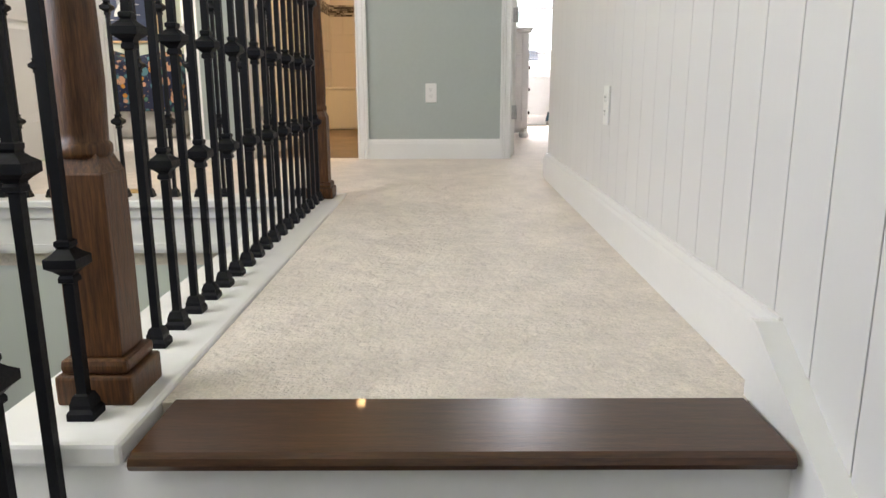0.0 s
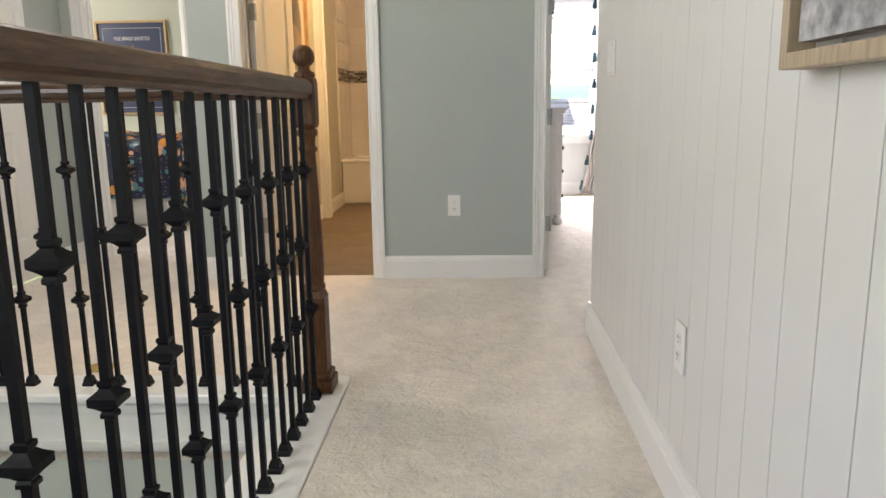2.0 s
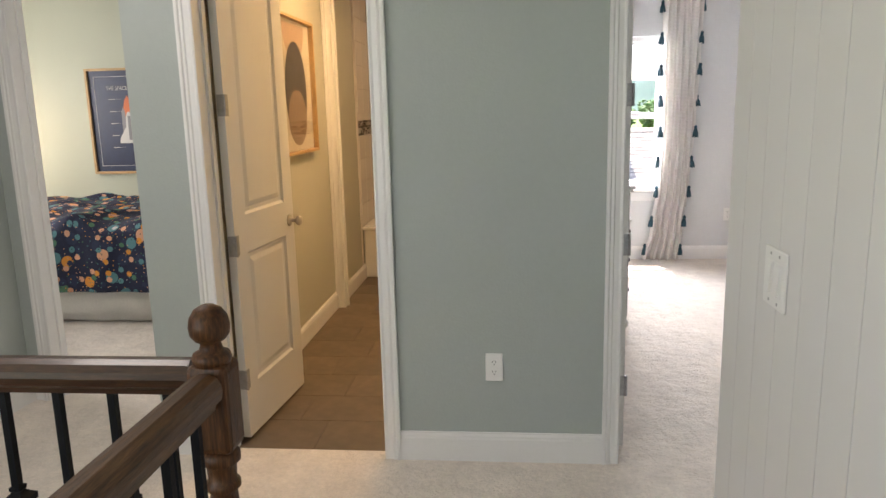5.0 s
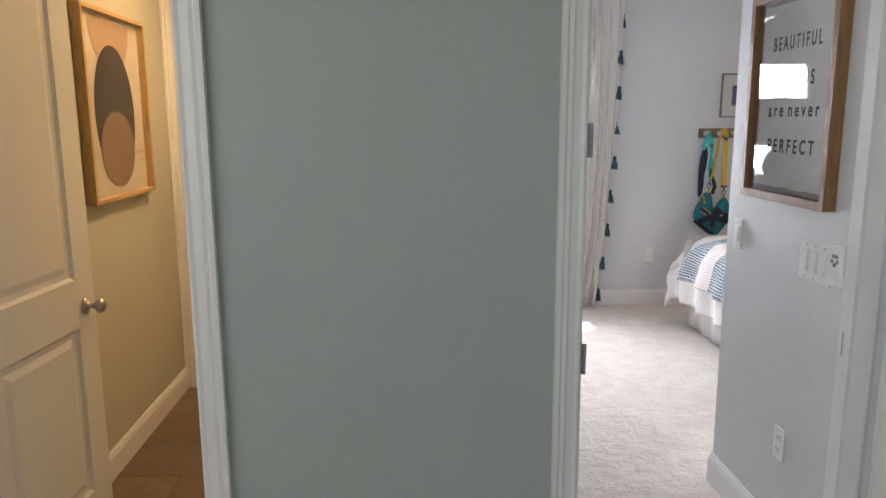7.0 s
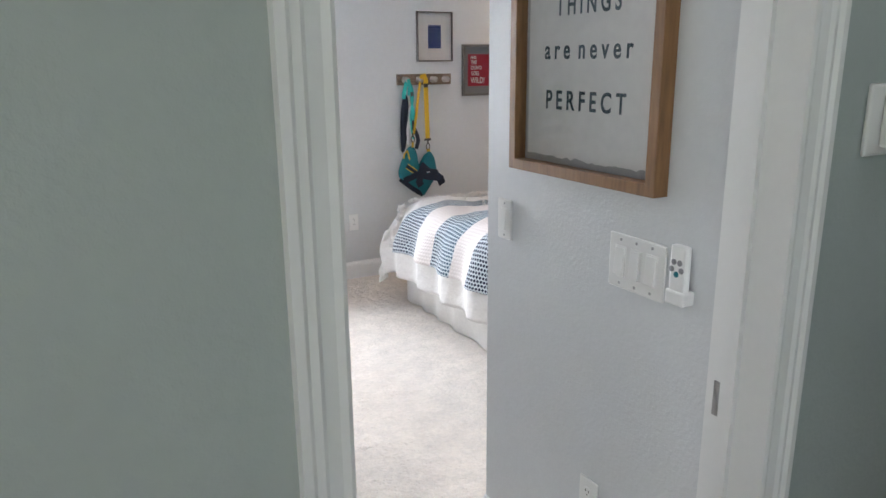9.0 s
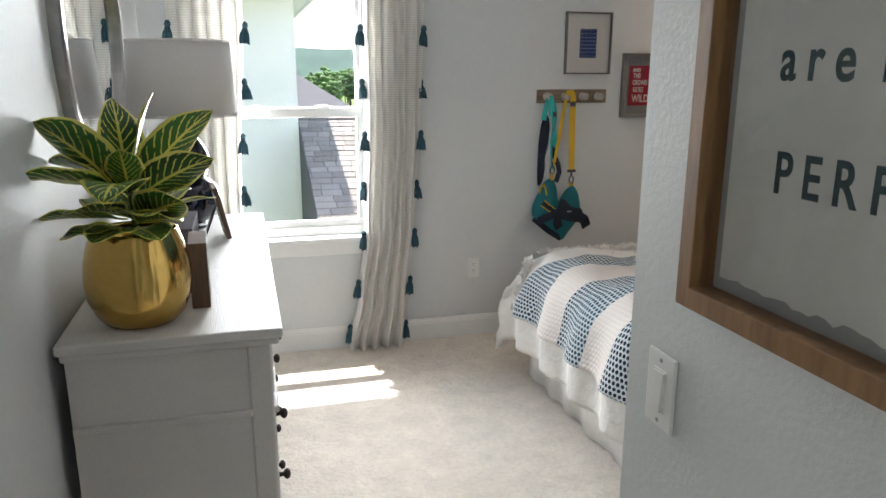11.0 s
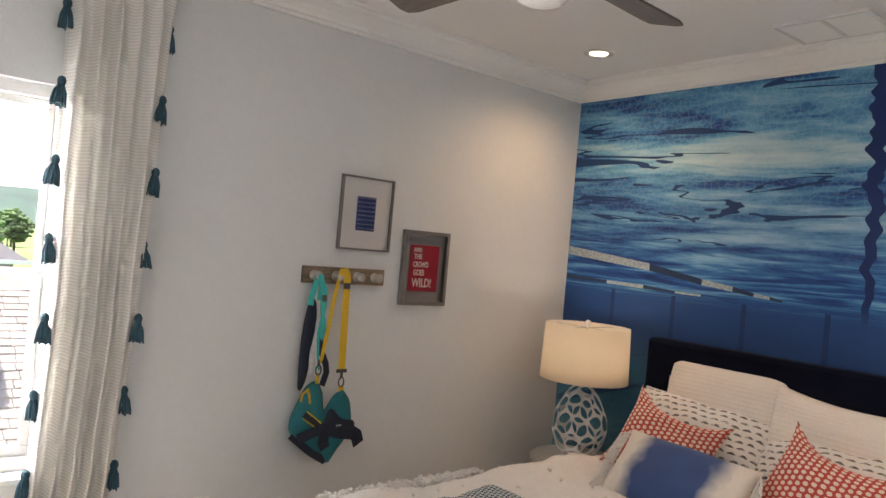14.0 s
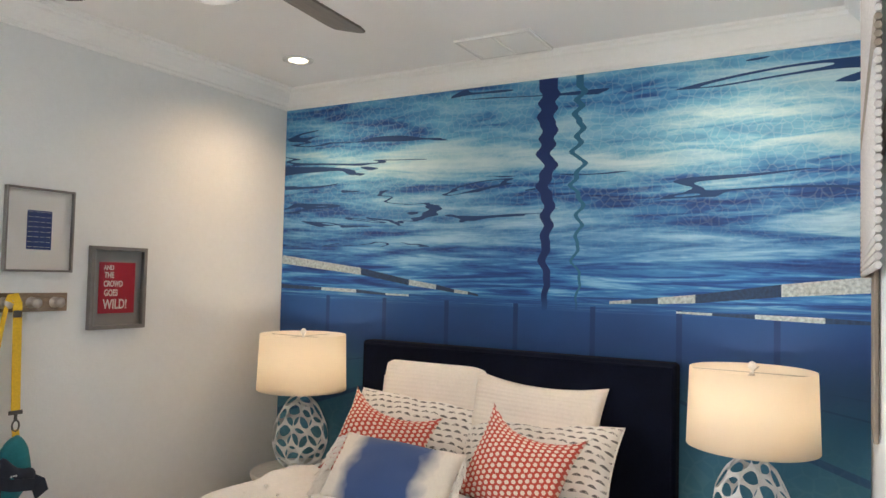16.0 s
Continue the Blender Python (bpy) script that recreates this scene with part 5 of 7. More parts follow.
# turn, rise, length, half width, droop, height on the stem, roll
for az, el, ln, wd, dr, hh, ro in ((172, 56, 0.27, 0.056, 28, 0.10, 55), (196, 34, 0.26, 0.046, 50, 0.10, 22), (262, 42, 0.20, 0.050, 88, 0.11, 0), (110, 74, 0.24, 0.042, 18, 0.12, 20),
                                   (50, 80, 0.25, 0.036, 25, 0.12, -40), (6, 56, 0.28, 0.042, 24, 0.11, -55), (-14, 36, 0.22, 0.042, 22, 0.10, -48), (-35, 26, 0.19, 0.046, 30, 0.05, -40),
                                   (18, 12, 0.24, 0.030, 22, 0.06, -10), (186, 8, 0.25, 0.042, 26, 0.05, 20), (225, 20, 0.21, 0.046, 46, 0.06, 15), (288, 26, 0.17, 0.044, 60, 0.05, -8),
                                   (318, 18, 0.18, 0.042, 50, 0.04, -20), (150, 40, 0.24, 0.044, 40, 0.09, 30), (85, 34, 0.23, 0.046, 45, 0.07, 0), (45, 26, 0.22, 0.044, 40, 0.05, 0),
                                   (130, 18, 0.22, 0.046, 38, 0.05, 0), (242, 4, 0.17, 0.044, 30, 0.03, 0), (300, 2, 0.16, 0.042, 28, 0.03, 0), (268, 66, 0.13, 0.030, 20, 0.12, 0), (205, 2, 0.19, 0.040, 24, 0.03, 0)):
    leaf(plant, radians(az), radians(el), ln * (0.82 if hh < 0.065 else 1.0), wd * 1.5, radians(dr * (0.45 if hh < 0.065 else 0.9)), hh, radians(ro))

# gourd lamp
M["navy_glaze"] = material("navy_glaze", (0.004, 0.008, 0.035), 0.08, coat=0.6, grain=((4, 0.2),))
M["acrylic"] = material("acrylic", (0.85, 0.88, 0.9), 0.05, Transmission_Weight=0.9)
M["grey_shade"] = material("grey_shade", (0.66, 0.63, 0.61), 0.9, grain=((120, 0.05, (1, 1, 6)), (120, 0.05, (6, 6, 1))), bump=((260, 0.2, 0.001),))


def drum(r0, r1, h, z, seg=48):
    return lathe([(r0, z), (r1, z + h), (r1 - 0.003, z + h), (r0 - 0.003, z), (r0, z)], seg)


t_ = base("table_lamp", pose(0.586, 7.632, DZ) @ Matrix.Scale(0.865, 4), "navy glazed gourd lamp with a warm grey drum shade", "table lamp")
part("acrylic_base", lathe([(0.062, 0), (0.064, 0.003), (0.064, 0.026), (0.06, 0.03), (0, 0.03)], 32), M["acrylic"], t_, "clear acrylic base", smooth=False)
part("gourd_body", lathe([(0.065, 0.030), (0.075, 0.034), (0.108, 0.07), (0.129, 0.115), (0.133, 0.15), (0.122, 0.195), (0.098, 0.223), (0.074, 0.238), (0.070, 0.246), (0.078, 0.258), (0.092, 0.285), (0.098, 0.315), (0.092, 0.35), (0.070, 0.395), (0.046, 0.43), (0.034, 0.455), (0.031, 0.475), (0.0, 0.475)], 48), M["navy_glaze"], t_, smooth=True)
part("neck", lathe([(0.013, 0.475), (0.013, 0.50), (0.02, 0.502), (0.02, 0.508), (0.008, 0.512), (0.008, 0.80), (0, 0.80)], 16), M["nickel"], t_, smooth=True)
part("shade", drum(0.239, 0.220, 0.321, 0.522), M["grey_shade"], t_, "warm grey fabric drum shade", smooth=True)
part("shade_trim", lathe([(0.2405, 0.518), (0.2405, 0.530), (0.236, 0.530), (0.236, 0.518)], 48), M["grey_shade"], t_)
part("shade_trim", lathe([(0.2215, 0.836), (0.2215, 0.846), (0.216, 0.846), (0.216, 0.836)], 48), M["grey_shade"], t_)

# sign block, slatted box, wooden block, photo frame
M["brown_wood"] = material("brown_wood", (0.13, 0.075, 0.045), 0.55, grain=((12, 0.25, (8, 8, 1)),), bump=((60, 0.2, 0.002, (6, 6, 1)),))
M["grey_wood"] = material("grey_wood", (0.085, 0.075, 0.085), 0.7, grain=((16, 0.3, (6, 6, 1)), (60, 0.3, (6, 6, 1))), bump=((80, 0.3, 0.002, (6, 6, 1)),), spread=0.25)
M["chalk"] = material("chalk", (0.66, 0.65, 0.63), 0.7, grain=((40, 0.05),))
t_ = base("sign_block", pose(0.667, 6.627, DZ, 0, 0, 2.5), "small wooden sign block with a white lettered face", "sign")
part("block", boxes((-0.024, 0.022, -0.08, 0.08, 0, 0.178), bevel=0.001), M["brown_wood"], t_)
part("face", boxes((0.0223, 0.0242, -0.079, 0.079, 0.001, 0.177)), M["chalk"], t_, "white face")
for z, w in ((0.145, 0.07), (0.118, 0.04), (0.088, 0.08), (0.055, 0.06), (0.03, 0.075)):
    part("text_bar", boxes((0.0243, 0.0248, -w / 2, w / 2, z - 0.007, z + 0.007)), M["poster_grey"], t_)
t_ = base("slatted_box", pose(0.548, 7.12, DZ), "dark grey slatted wooden box on the dresser", "box")
part("core", boxes((-0.078, 0.078, -0.153, 0.153, 0, 0.128)), M["grey_wood"], t_)
for i in range(21):
    y = -0.1575 + 0.015 * i
    part("slat", boxes((-0.083, 0.083, y + 0.0015, y + 0.0135, 0.0, 0.133), bevel=0.0015), M["grey_wood"], t_)
t_ = base("wooden_block", pose(0.485, 6.86, DZ, 0, 0, 8), "plain brown wooden block on the dresser", "block")
part("block", boxes((-0.045, 0.045, -0.02, 0.02, 0, 0.16), bevel=0.002), M["brown_wood"], t_)
t_ = base("photo_frame", pose(0.715, 7.44, DZ, 0, 0, 97), "grey brown photo frame leaning on its easel", "photo frame")
tilt = pose(0, 0, 0.002, -12)
ob = part("frame", frame_bars(0.16, 0.20, 0.024, 0.018), M["brown_wood"], t_, at=tilt @ pose(0, 0, 0.1))
part("backing", boxes((-0.06, 0.06, -0.004, 0.004, -0.08, 0.08)), M["chalk"], t_, at=tilt @ pose(0, -0.006, 0.1))
part("easel_leg", boxes((-0.02, 0.02, -0.003, 0.003, 0, 0.15), bevel=0.002), M["slot"], t_, at=pose(0, 0.075, 0.002, 22))

# round mirror
M["mirror"] = material("mirror", (0.86, 0.88, 0.88), 0.015, 1.0)
M["silver"] = material("silver", (0.42, 0.41, 0.40), 0.28, 1.0, grain=((20, 0.15),))
t_ = base("wall_mirror", pose(0.33, 7.31, 1.70, 0, 90), "large round mirror in a silver frame above the dresser", "mirror")
part("glass", lathe([(0.50, 0.0), (0.50, 0.010), (0, 0.010)], 72), M["mirror"], t_)
part("frame", lathe([(0.495, 0.0), (0.535, 0.0), (0.538, 0.030), (0.530, 0.036), (0.500, 0.036), (0.495, 0.028), (0.495, 0.0)], 72), M["silver"], t_, "brushed silver frame", smooth=False)

# ---- things on the walls ----
M["grey_frame"] = material("grey_frame", (0.16, 0.15, 0.145), 0.45, grain=((30, 0.1),))
M["mat_board"] = material("mat_board", (0.78, 0.77, 0.75), 0.8)
M["art_blue"] = material("art_blue", (0.020, 0.045, 0.20), 0.6, grain=((40, 0.25, (1, 1, 10)),))
M["art_red"] = material("art_red", (0.36, 0.010, 0.030), 0.6, grain=((40, 0.06),))
t_ = base("framed_art", pose(2.794, 8.61, 1.747), "small blue print with a white mat in a grey frame", "picture")
part("frame", frame_bars(0.294, 0.352, 0.009, 0.024), M["grey_frame"], t_, "slim grey frame")
part("mat", boxes((-0.139, 0.139, -0.008, -0.002, -0.168, 0.168)), M["mat_board"], t_)
part("print", boxes((-0.053, 0.053, -0.0092, -0.0082, -0.082, 0.082)), M["art_blue"], t_, "deep blue print")
for i in range(8):
    z = -0.072 + 0.021 * i
    for j in range(4):
        x = -0.048 + 0.026 * j
        part("dash", boxes((x, x + 0.018, -0.0096, -0.0093, z, z + 0.0018)), M["mat_board"], t_)
pane(t_, 0.28, 0.338, -0.02)
M["smoke"] = material("smoke", (0.26, 0.265, 0.26), 0.7)
t_ = base("framed_sign", pose(3.173, 8.61, 1.504), "red lettered print floating in a grey frame", "picture")
part("frame", frame_bars(0.292, 0.38, 0.018, 0.028), M["grey_frame"], t_, "grey frame")
part("backing", boxes((-0.13, 0.13, -0.006, -0.002, -0.174, 0.174)), M["smoke"], t_)
part("print", boxes((-0.094, 0.094, -0.0085, -0.0062, -0.118, 0.118)), M["art_red"], t_, "crimson print")
for w, sz, z, x, sq in (("AND", 0.030, 0.083, -0.072, 0.8), ("THE", 0.038, 0.046, -0.068, 0.72), ("CROWD", 0.038, 0.006, -0.070, 0.66), ("GOES", 0.042, -0.037, -0.066, 0.66), ("WILD!", 0.062, -0.096, -0.07, 0.72)):
    text(w, sz, pose(x, -0.0092, z, 90), M["mat_board"], t_, "lettering", squash=sq, bold=0.0011)
pane(t_, 0.256, 0.344, -0.022)

M["rustic"] = material("rustic", (0.20, 0.145, 0.10), 0.6, grain=((8, 0.3, (1, 10, 10)), (30, 0.25, (2, 10, 10))), bump=((40, 0.3, 0.003, (1, 8, 8)),))
t_ = base("hook_rack", pose(2.7025, 8.61, 1.443), "weathered wooden rack with four round metal hooks", "hook rack")
part("board", boxes((-0.2215, 0.2215, -0.02, 0, -0.038, 0.04), bevel=0.002), M["rustic"], t_)
for x in (-0.165, -0.05, 0.065, 0.165):
    part("hook", lathe([(0.024, 0), (0.024, 0.004), (0.009, 0.006), (0.009, 0.03), (0.018, 0.034), (0.022, 0.042), (0.016, 0.05), (0, 0.052)], 18, None, pose(x, -0.02, 0, 90)), M["nickel"], t_, "brushed metal peg", smooth=True)

# hanging sports bag
M["teal"] = material("teal", (0.005, 0.14, 0.17), 0.75, grain=((8, 0.1), (160, 0.1)), bump=((7, 0.4, 0.02), (220, 0.25, 0.002)))
M["aqua"] = material("aqua", (0.04, 0.44, 0.42), 0.75, grain=((12, 0.1),), bump=((40, 0.4, 0.006),))
M["navy_cloth"] = material("navy_cloth", (0.008, 0.014, 0.032), 0.8, grain=((12, 0.2),), bump=((60, 0.4, 0.004),))
M["yellow_web"] = material("yellow_web", (0.66, 0.42, 0.02), 0.7, grain=((140, 0.12),), bump=((200, 0.3, 0.002),))
M["white_web"] = material("white_web", (0.55, 0.56, 0.58), 0.8, grain=((40, 0.08),))
bag = base("sports_bag", (2.63, 8.60, 0.58), "teal and navy sports bag with yellow strap hanging from the hooks", "bag")


def strap(name, pts, w, mat, thick=0.003, up=Vector((0, -1, 0))):
    """Plan of the front in millimetres right of and below the rack's middle, and metres off the wall."""
    path = [(x / 1000 + 0.0725, 0.01 - q, 0.863 - z / 1000) for x, z, q in pts]
    return part(name, sweep(path, [(-w / 2, -thick / 2), (w / 2, -thick / 2), (w / 2, thick / 2), (-w / 2, thick / 2)], up=up), mat, bag)


def puffed(name, outline, off, deep, mat, label="", seed=0, soft=3):
    """A filled cloth shape: an outline rounded off and swollen to both sides."""
    pts = [Vector((x / 1000 + 0.0725, 0, 0.863 - z / 1000)) for x, z in outline]
    n = len(pts)
    ring = []
    for i in range(n):
        p0, p1, p2, p3 = pts[i - 1], pts[i], pts[(i + 1) % n], pts[(i + 2) % n]
        for k in range(soft):
            f = k / soft
            ring.append(0.5 * (2 * p1 + (p2 - p0) * f + (2 * p0 - 5 * p1 + 4 * p2 - p3) * f * f + (3 * p1 - p0 - 3 * p2 + p3) * f ** 3))
    mid = sum(ring, Vector()) / len(ring)
    bm = bmesh.new()
    loops = []
    for side, ks in ((-1, (0.0, 0.3, 0.55, 0.78, 0.93)), (0, (1.0,)), (1, (0.93, 0.78, 0.55, 0.3, 0.0))):
        for q in ks:
            if q == 0.0:
                loops.append([bm.verts.new((mid.x, 0.01 - off + side * deep / 2, mid.z))])
                continue
            row = []
            for p in ring:
                c = mid + (p - mid) * q
                lump = 1 + 0.35 * noise.noise(Vector((c.x * 14 + seed, side, c.z * 14)))
                row.append(bm.verts.new((c.x, 0.01 - off + side * deep / 2 * math.sqrt(1 - q * q) * lump, c.z)))
            loops.append(row)
    m = len(ring)
    for p, q in zip(loops, loops[1:]):
        for i in range(m):
            j = (i + 1) % m
            if len(p) == 1:
                bm.faces.new((p[0], q[j], q[i]))
            elif len(q) == 1:
                bm.faces.new((p[i], p[j], q[0]))
            else:
                bm.faces.new((p[i], p[j], q[j], q[i]))
    bmesh.ops.recalc_face_normals(bm, faces=bm.faces)
    return part(name, bm, mat, bag, label, smooth=True)


puffed("main_body", [(-243, 608), (-258, 658), (-243, 718), (-158, 793), (-70, 850), (-40, 690), (-92, 608), (-108, 520), (-138, 478), (-178, 490), (-213, 550)], 0.075, 0.10, M["teal"], "teal fabric body", 2)
puffed("end_pocket", [(-18, 523), (7, 533), (32, 578), (44, 668), (32, 728), (-48, 833), (-70, 850), (-108, 788), (-128, 718), (-98, 628), (-58, 558)], 0.095, 0.11, M["teal"], "teal fabric pocket", 5)
strap("base_panel", [(-250, 712, 0.085), (-205, 752, 0.105), (-158, 790, 0.11), (-110, 820, 0.11), (-72, 842, 0.10)], 0.034, M["navy_cloth"])
puffed("mesh_pocket", [(-88, 590), (-30, 640), (35, 655), (40, 700), (-20, 712), (-85, 690), (-126, 690), (-118, 640)], 0.140, 0.035, M["navy_cloth"], "navy pocket", 8)
strap("navy_band", [(-236, 722, 0.125), (-185, 700, 0.136), (-128, 675, 0.152), (-60, 700, 0.165), (30, 716, 0.158)], 0.046, M["navy_cloth"])
strap("loose_tail", [(20, 700, 0.14), (52, 722, 0.15), (80, 770, 0.13)], 0.058, M["navy_cloth"], 0.006)
strap("loose_tail", [(-120, 690, 0.155), (-128, 735, 0.16), (-112, 765, 0.155)], 0.050, M["navy_cloth"], 0.005)
for g in (0, 1):
    strap("yellow_piping", [(-221 + 20 * g, 628 - 28 * g, 0.128), (-188 + 20 * g, 652 - 26 * g, 0.137), (-150 + 18 * g, 676 - 22 * g, 0.136)], 0.006, M["yellow_web"])
strap("navy_band", [(-211, 612, 0.122), (-178, 638, 0.134), (-142, 662, 0.134)], 0.030, M["navy_cloth"])
strap("yellow_loop", [(-222, 560, 0.10), (-225, 525, 0.115), (-200, 505, 0.115), (-188, 535, 0.11), (-180, 570, 0.11)], 0.010, M["yellow_web"])
for x, w in ((-66, 7), (-56, 5), (-48, 7)):
    strap("logo_bar", [(x, 662 + w / 3, 0.1605), (x + w, 664 + w / 3, 0.1605)], 0.007, M["white_web"], 0.001)
puffed("navy_lining", [(-193, 113), (-158, 123), (-153, 218), (-168, 338), (-183, 488), (-218, 508), (-218, 268)], 0.050, 0.035, M["navy_cloth"], "navy fabric drape", 1)
puffed("white_lining", [(-153, 178), (-143, 208), (-158, 338), (-148, 448), (-168, 463), (-183, 368), (-168, 288)], 0.062, 0.028, M["white_web"], "white fabric drape", 3)
strap("aqua_strap", [(-166, -4, 0.068), (-178, 40, 0.066), (-192, 90, 0.064), (-196, 135, 0.062)], 0.030, M["aqua"])
strap("aqua_strap", [(-160, -6, 0.072), (-150, 40, 0.072), (-156, 110, 0.074)], 0.026, M["aqua"])
puffed("aqua_lining", [(-146, 20), (-120, 60), (-118, 130), (-126, 190), (-108, 245), (-128, 320), (-146, 290), (-140, 200), (-150, 110)], 0.070, 0.024, M["aqua"], "aqua fabric drape", 6)
strap("aqua_strap", [(-140, 180, 0.080), (-152, 260, 0.080), (-146, 360, 0.082), (-134, 425, 0.085)], 0.012, M["aqua"])
strap("navy_strap", [(-132, 230, 0.076), (-140, 290, 0.076), (-125, 340, 0.072), (-95, 400, 0.07), (-88, 440, 0.072), (-108, 500, 0.075)], 0.030, M["navy_cloth"])
strap("slider", [(-138, 85, 0.080), (-134, 115, 0.080)], 0.022, M["slot"], 0.006)
strap("yellow_strap", [(-44, -26, 0.066), (-62, 10, 0.066), (-80, 90, 0.068), (-108, 260, 0.076), (-134, 390, 0.090)], 0.012, M["yellow_web"])
strap("yellow_strap", [(-40, -24, 0.062), (-52, 10, 0.062), (-68, 90, 0.064), (-96, 260, 0.072), (-126, 380, 0.088)], 0.008, M["yellow_web"])
strap("yellow_strap", [(-52, -6, 0.070), (-46, -20, 0.068), (-30, -24, 0.066), (-18, 0, 0.068), (-16, 60, 0.068), (-14, 240, 0.072), (-14, 428, 0.082)], 0.036, M["yellow_web"])
strap("buckle", [(-15, 426, 0.084), (-15, 442, 0.084)], 0.052, M["slot"], 0.008)
strap("slider", [(-19, 28, 0.073), (-19, 56, 0.073)], 0.032, M["slot"], 0.006)
for x, z in ((-15, 486), (-140, 425)):
    ring = [((x + 14 * math.sin(a * math.pi / 6)) / 1000 + 0.0725, -0.078, 0.863 - (z - 22 * math.cos(a * math.pi / 6)) / 1000) for a in range(12)]
    part("snap_hook", sweep(ring, circle(0.0038, 6), closed=True, up=Vector((0, 1, 0))), M["slot"], bag, "black snap hook")
    strap("snap_tongue", [(x, z - 46, 0.086), (x, z - 18, 0.086)], 0.010, M["slot"], 0.008)
strap("yellow_tab", [(-15, 502, 0.088), (-14, 530, 0.094)], 0.028, M["yellow_web"])
strap("yellow_tab", [(-140, 442, 0.088), (-146, 485, 0.094)], 0.016, M["yellow_web"])

# lettered sign by the door
M["walnut"] = material("walnut", (0.24, 0.125, 0.05), 0.45, grain=((10, 0.25, (8, 8, 1)),), bump=((50, 0.15, 0.002, (6, 6, 1)),))
M["paper"] = material("paper", (0.84, 0.84, 0.80), 0.85, grain=((6, 0.03), (40, 0.03)), bump=((28, 0.5, 0.006), (90, 0.3, 0.003)))
M["backing_grey"] = material("backing_grey", (0.42, 0.43, 0.42), 0.8, grain=((30, 0.05),))
M["teal_ink"] = material("teal_ink", (0.030, 0.065, 0.078), 0.8, grain=((60, 0.3),))
t_ = base("framed_quote", pose(1.39, 5.139, 1.637, 0, 0, -90), "lettered paper in a deep walnut box frame", "picture")
part("frame", frame_bars(0.556, 0.715, 0.028, 0.042), M["walnut"], t_, "walnut box frame")
part("backing", boxes((-0.258, 0.258, -0.006, -0.001, -0.33, 0.33)), M["backing_grey"], t_, "grey backing")
edge = [(-0.235, 0.315), (-0.235, -0.312)] + [(-0.235 + 0.47 * i / 40, -0.312 + 0.004 * rnd.uniform(-1, 1)) for i in range(1, 40)] + [(0.235, -0.312), (0.235, 0.315)]
part("paper", flat_shape(edge[::-1], -0.007, 0.002), M["paper"], t_, "deckle-edged white paper")
for w, sz, z, x, sq in (("B E A U T I F U L", 0.066, 0.16, -0.162, 0.64), ("T H I N G S", 0.066, 0.038, -0.122, 0.72), ("a r e  n e v e r", 0.066, -0.066, -0.166, 0.84), ("P E R F E C T", 0.066, -0.190, -0.158, 0.82)):
    text(w, sz, pose(x, -0.0092, z, 90), M["teal_ink"], t_, "lettering", squash=sq, bold=0.0011)
pane(t_, 0.515, 0.66, -0.026)
# remote in its holder
t_ = base("fan_remote", pose(1.39, 4.790, 1.122, 0, 0, -90), "white fan remote with grey buttons in a wall holder", "remote")
part("body", boxes((-0.022, 0.022, -0.032, -0.012, -0.045, 0.068), bevel=0.006), M["plate"], t_)
part("holder", boxes((-0.026, 0.026, -0.036, 0, -0.062, -0.03), bevel=0.005), M["plate"], t_)
for i, (x, z) in enumerate(((-0.008, 0.032), (0.008, 0.032), (-0.013, 0.016), (0.013, 0.016), (0, 0.006))):
    part("button", lathe([(0.0065, 0), (0.0065, 0.002), (0, 0.003)], 10, None, pose(x, -0.032, z, 90)), M["poster_grey"] if i < 4 else M["teal"], t_)
# strike plate
structure("trim_strike_plate", boxes((1.2885, 1.2905, 4.575, 4.612, 0.905, 0.975)), M["steel"], "steel strike plate on the jamb")
# ---- bedroom: bed ----
M["comforter"] = material("comforter", (0.74, 0.725, 0.70), 0.9, grain=((5, 0.03), (50, 0.03)), bump=((7, 0.5, 0.03), (24, 0.35, 0.012), (160, 0.2, 0.002)), Sheen_Weight=0.2)
M["navy_velvet"] = material("navy_velvet", (0.004, 0.006, 0.016), 0.9, grain=((6, 0.2), (120, 0.15)), bump=((200, 0.2, 0.002),), Specular_IOR_Level=0.1)
BX0, BX1, BY0, BY1 = 2.20, 4.2, 6.30, 7.93
t_ = base("bed", (0, 0, 0), "upholstered navy bed with white comforter and gathered skirt", "bed")
part("box_spring", boxes((BX0 + 0.04, BX1 - 0.02, BY0 + 0.02, BY1 - 0.02, 0.06, 0.36), bevel=0.02), M["white_cloth"], t_)
part("mattress", boxes((BX0 + 0.02, BX1 - 0.02, BY0 + 0.01, BY1 - 0.01, 0.36, 0.62), bevel=0.06), M["white_cloth"], t_)
cloth_part("bed_skirt", bed_skirt(BX0 + 0.01, BX1 - 0.03, BY0, BY1, 0.012, 0.36), M["white_cloth"], t_, "white gathered bed skirt", 0.004)
cloth_part("comforter", drape(BX0 - 0.04, BX1 - 0.25, BY0 - 0.03, BY1 + 0.03, 0.685, (0.40, 0.0, 0.36, 0.36), n=(110, 100), r=0.13, ripple=0.026, lump=0.02, seed=2, flare=0.07, sides=(1, 0, 1, 1)), M["comforter"], t_, "white puffy comforter")
hb = bmesh.new()
box(hb, 4.175, 4.275, 6.275, 7.918, 0.05, 1.245, bevel=0.022, seg=4)
part("headboard", hb, M["navy_velvet"], t_, "dark navy upholstered headboard", smooth=False)
for y in (6.29, 7.90):
    part("headboard_piping", sweep([(4.176, y, 0.06), (4.176, y, 1.22)], circle(0.006, 8)), M["navy_velvet"], t_)
part("headboard_piping", sweep([(4.176, 6.29, 1.225), (4.176, 7.90, 1.225)], circle(0.006, 8)), M["navy_velvet"], t_)
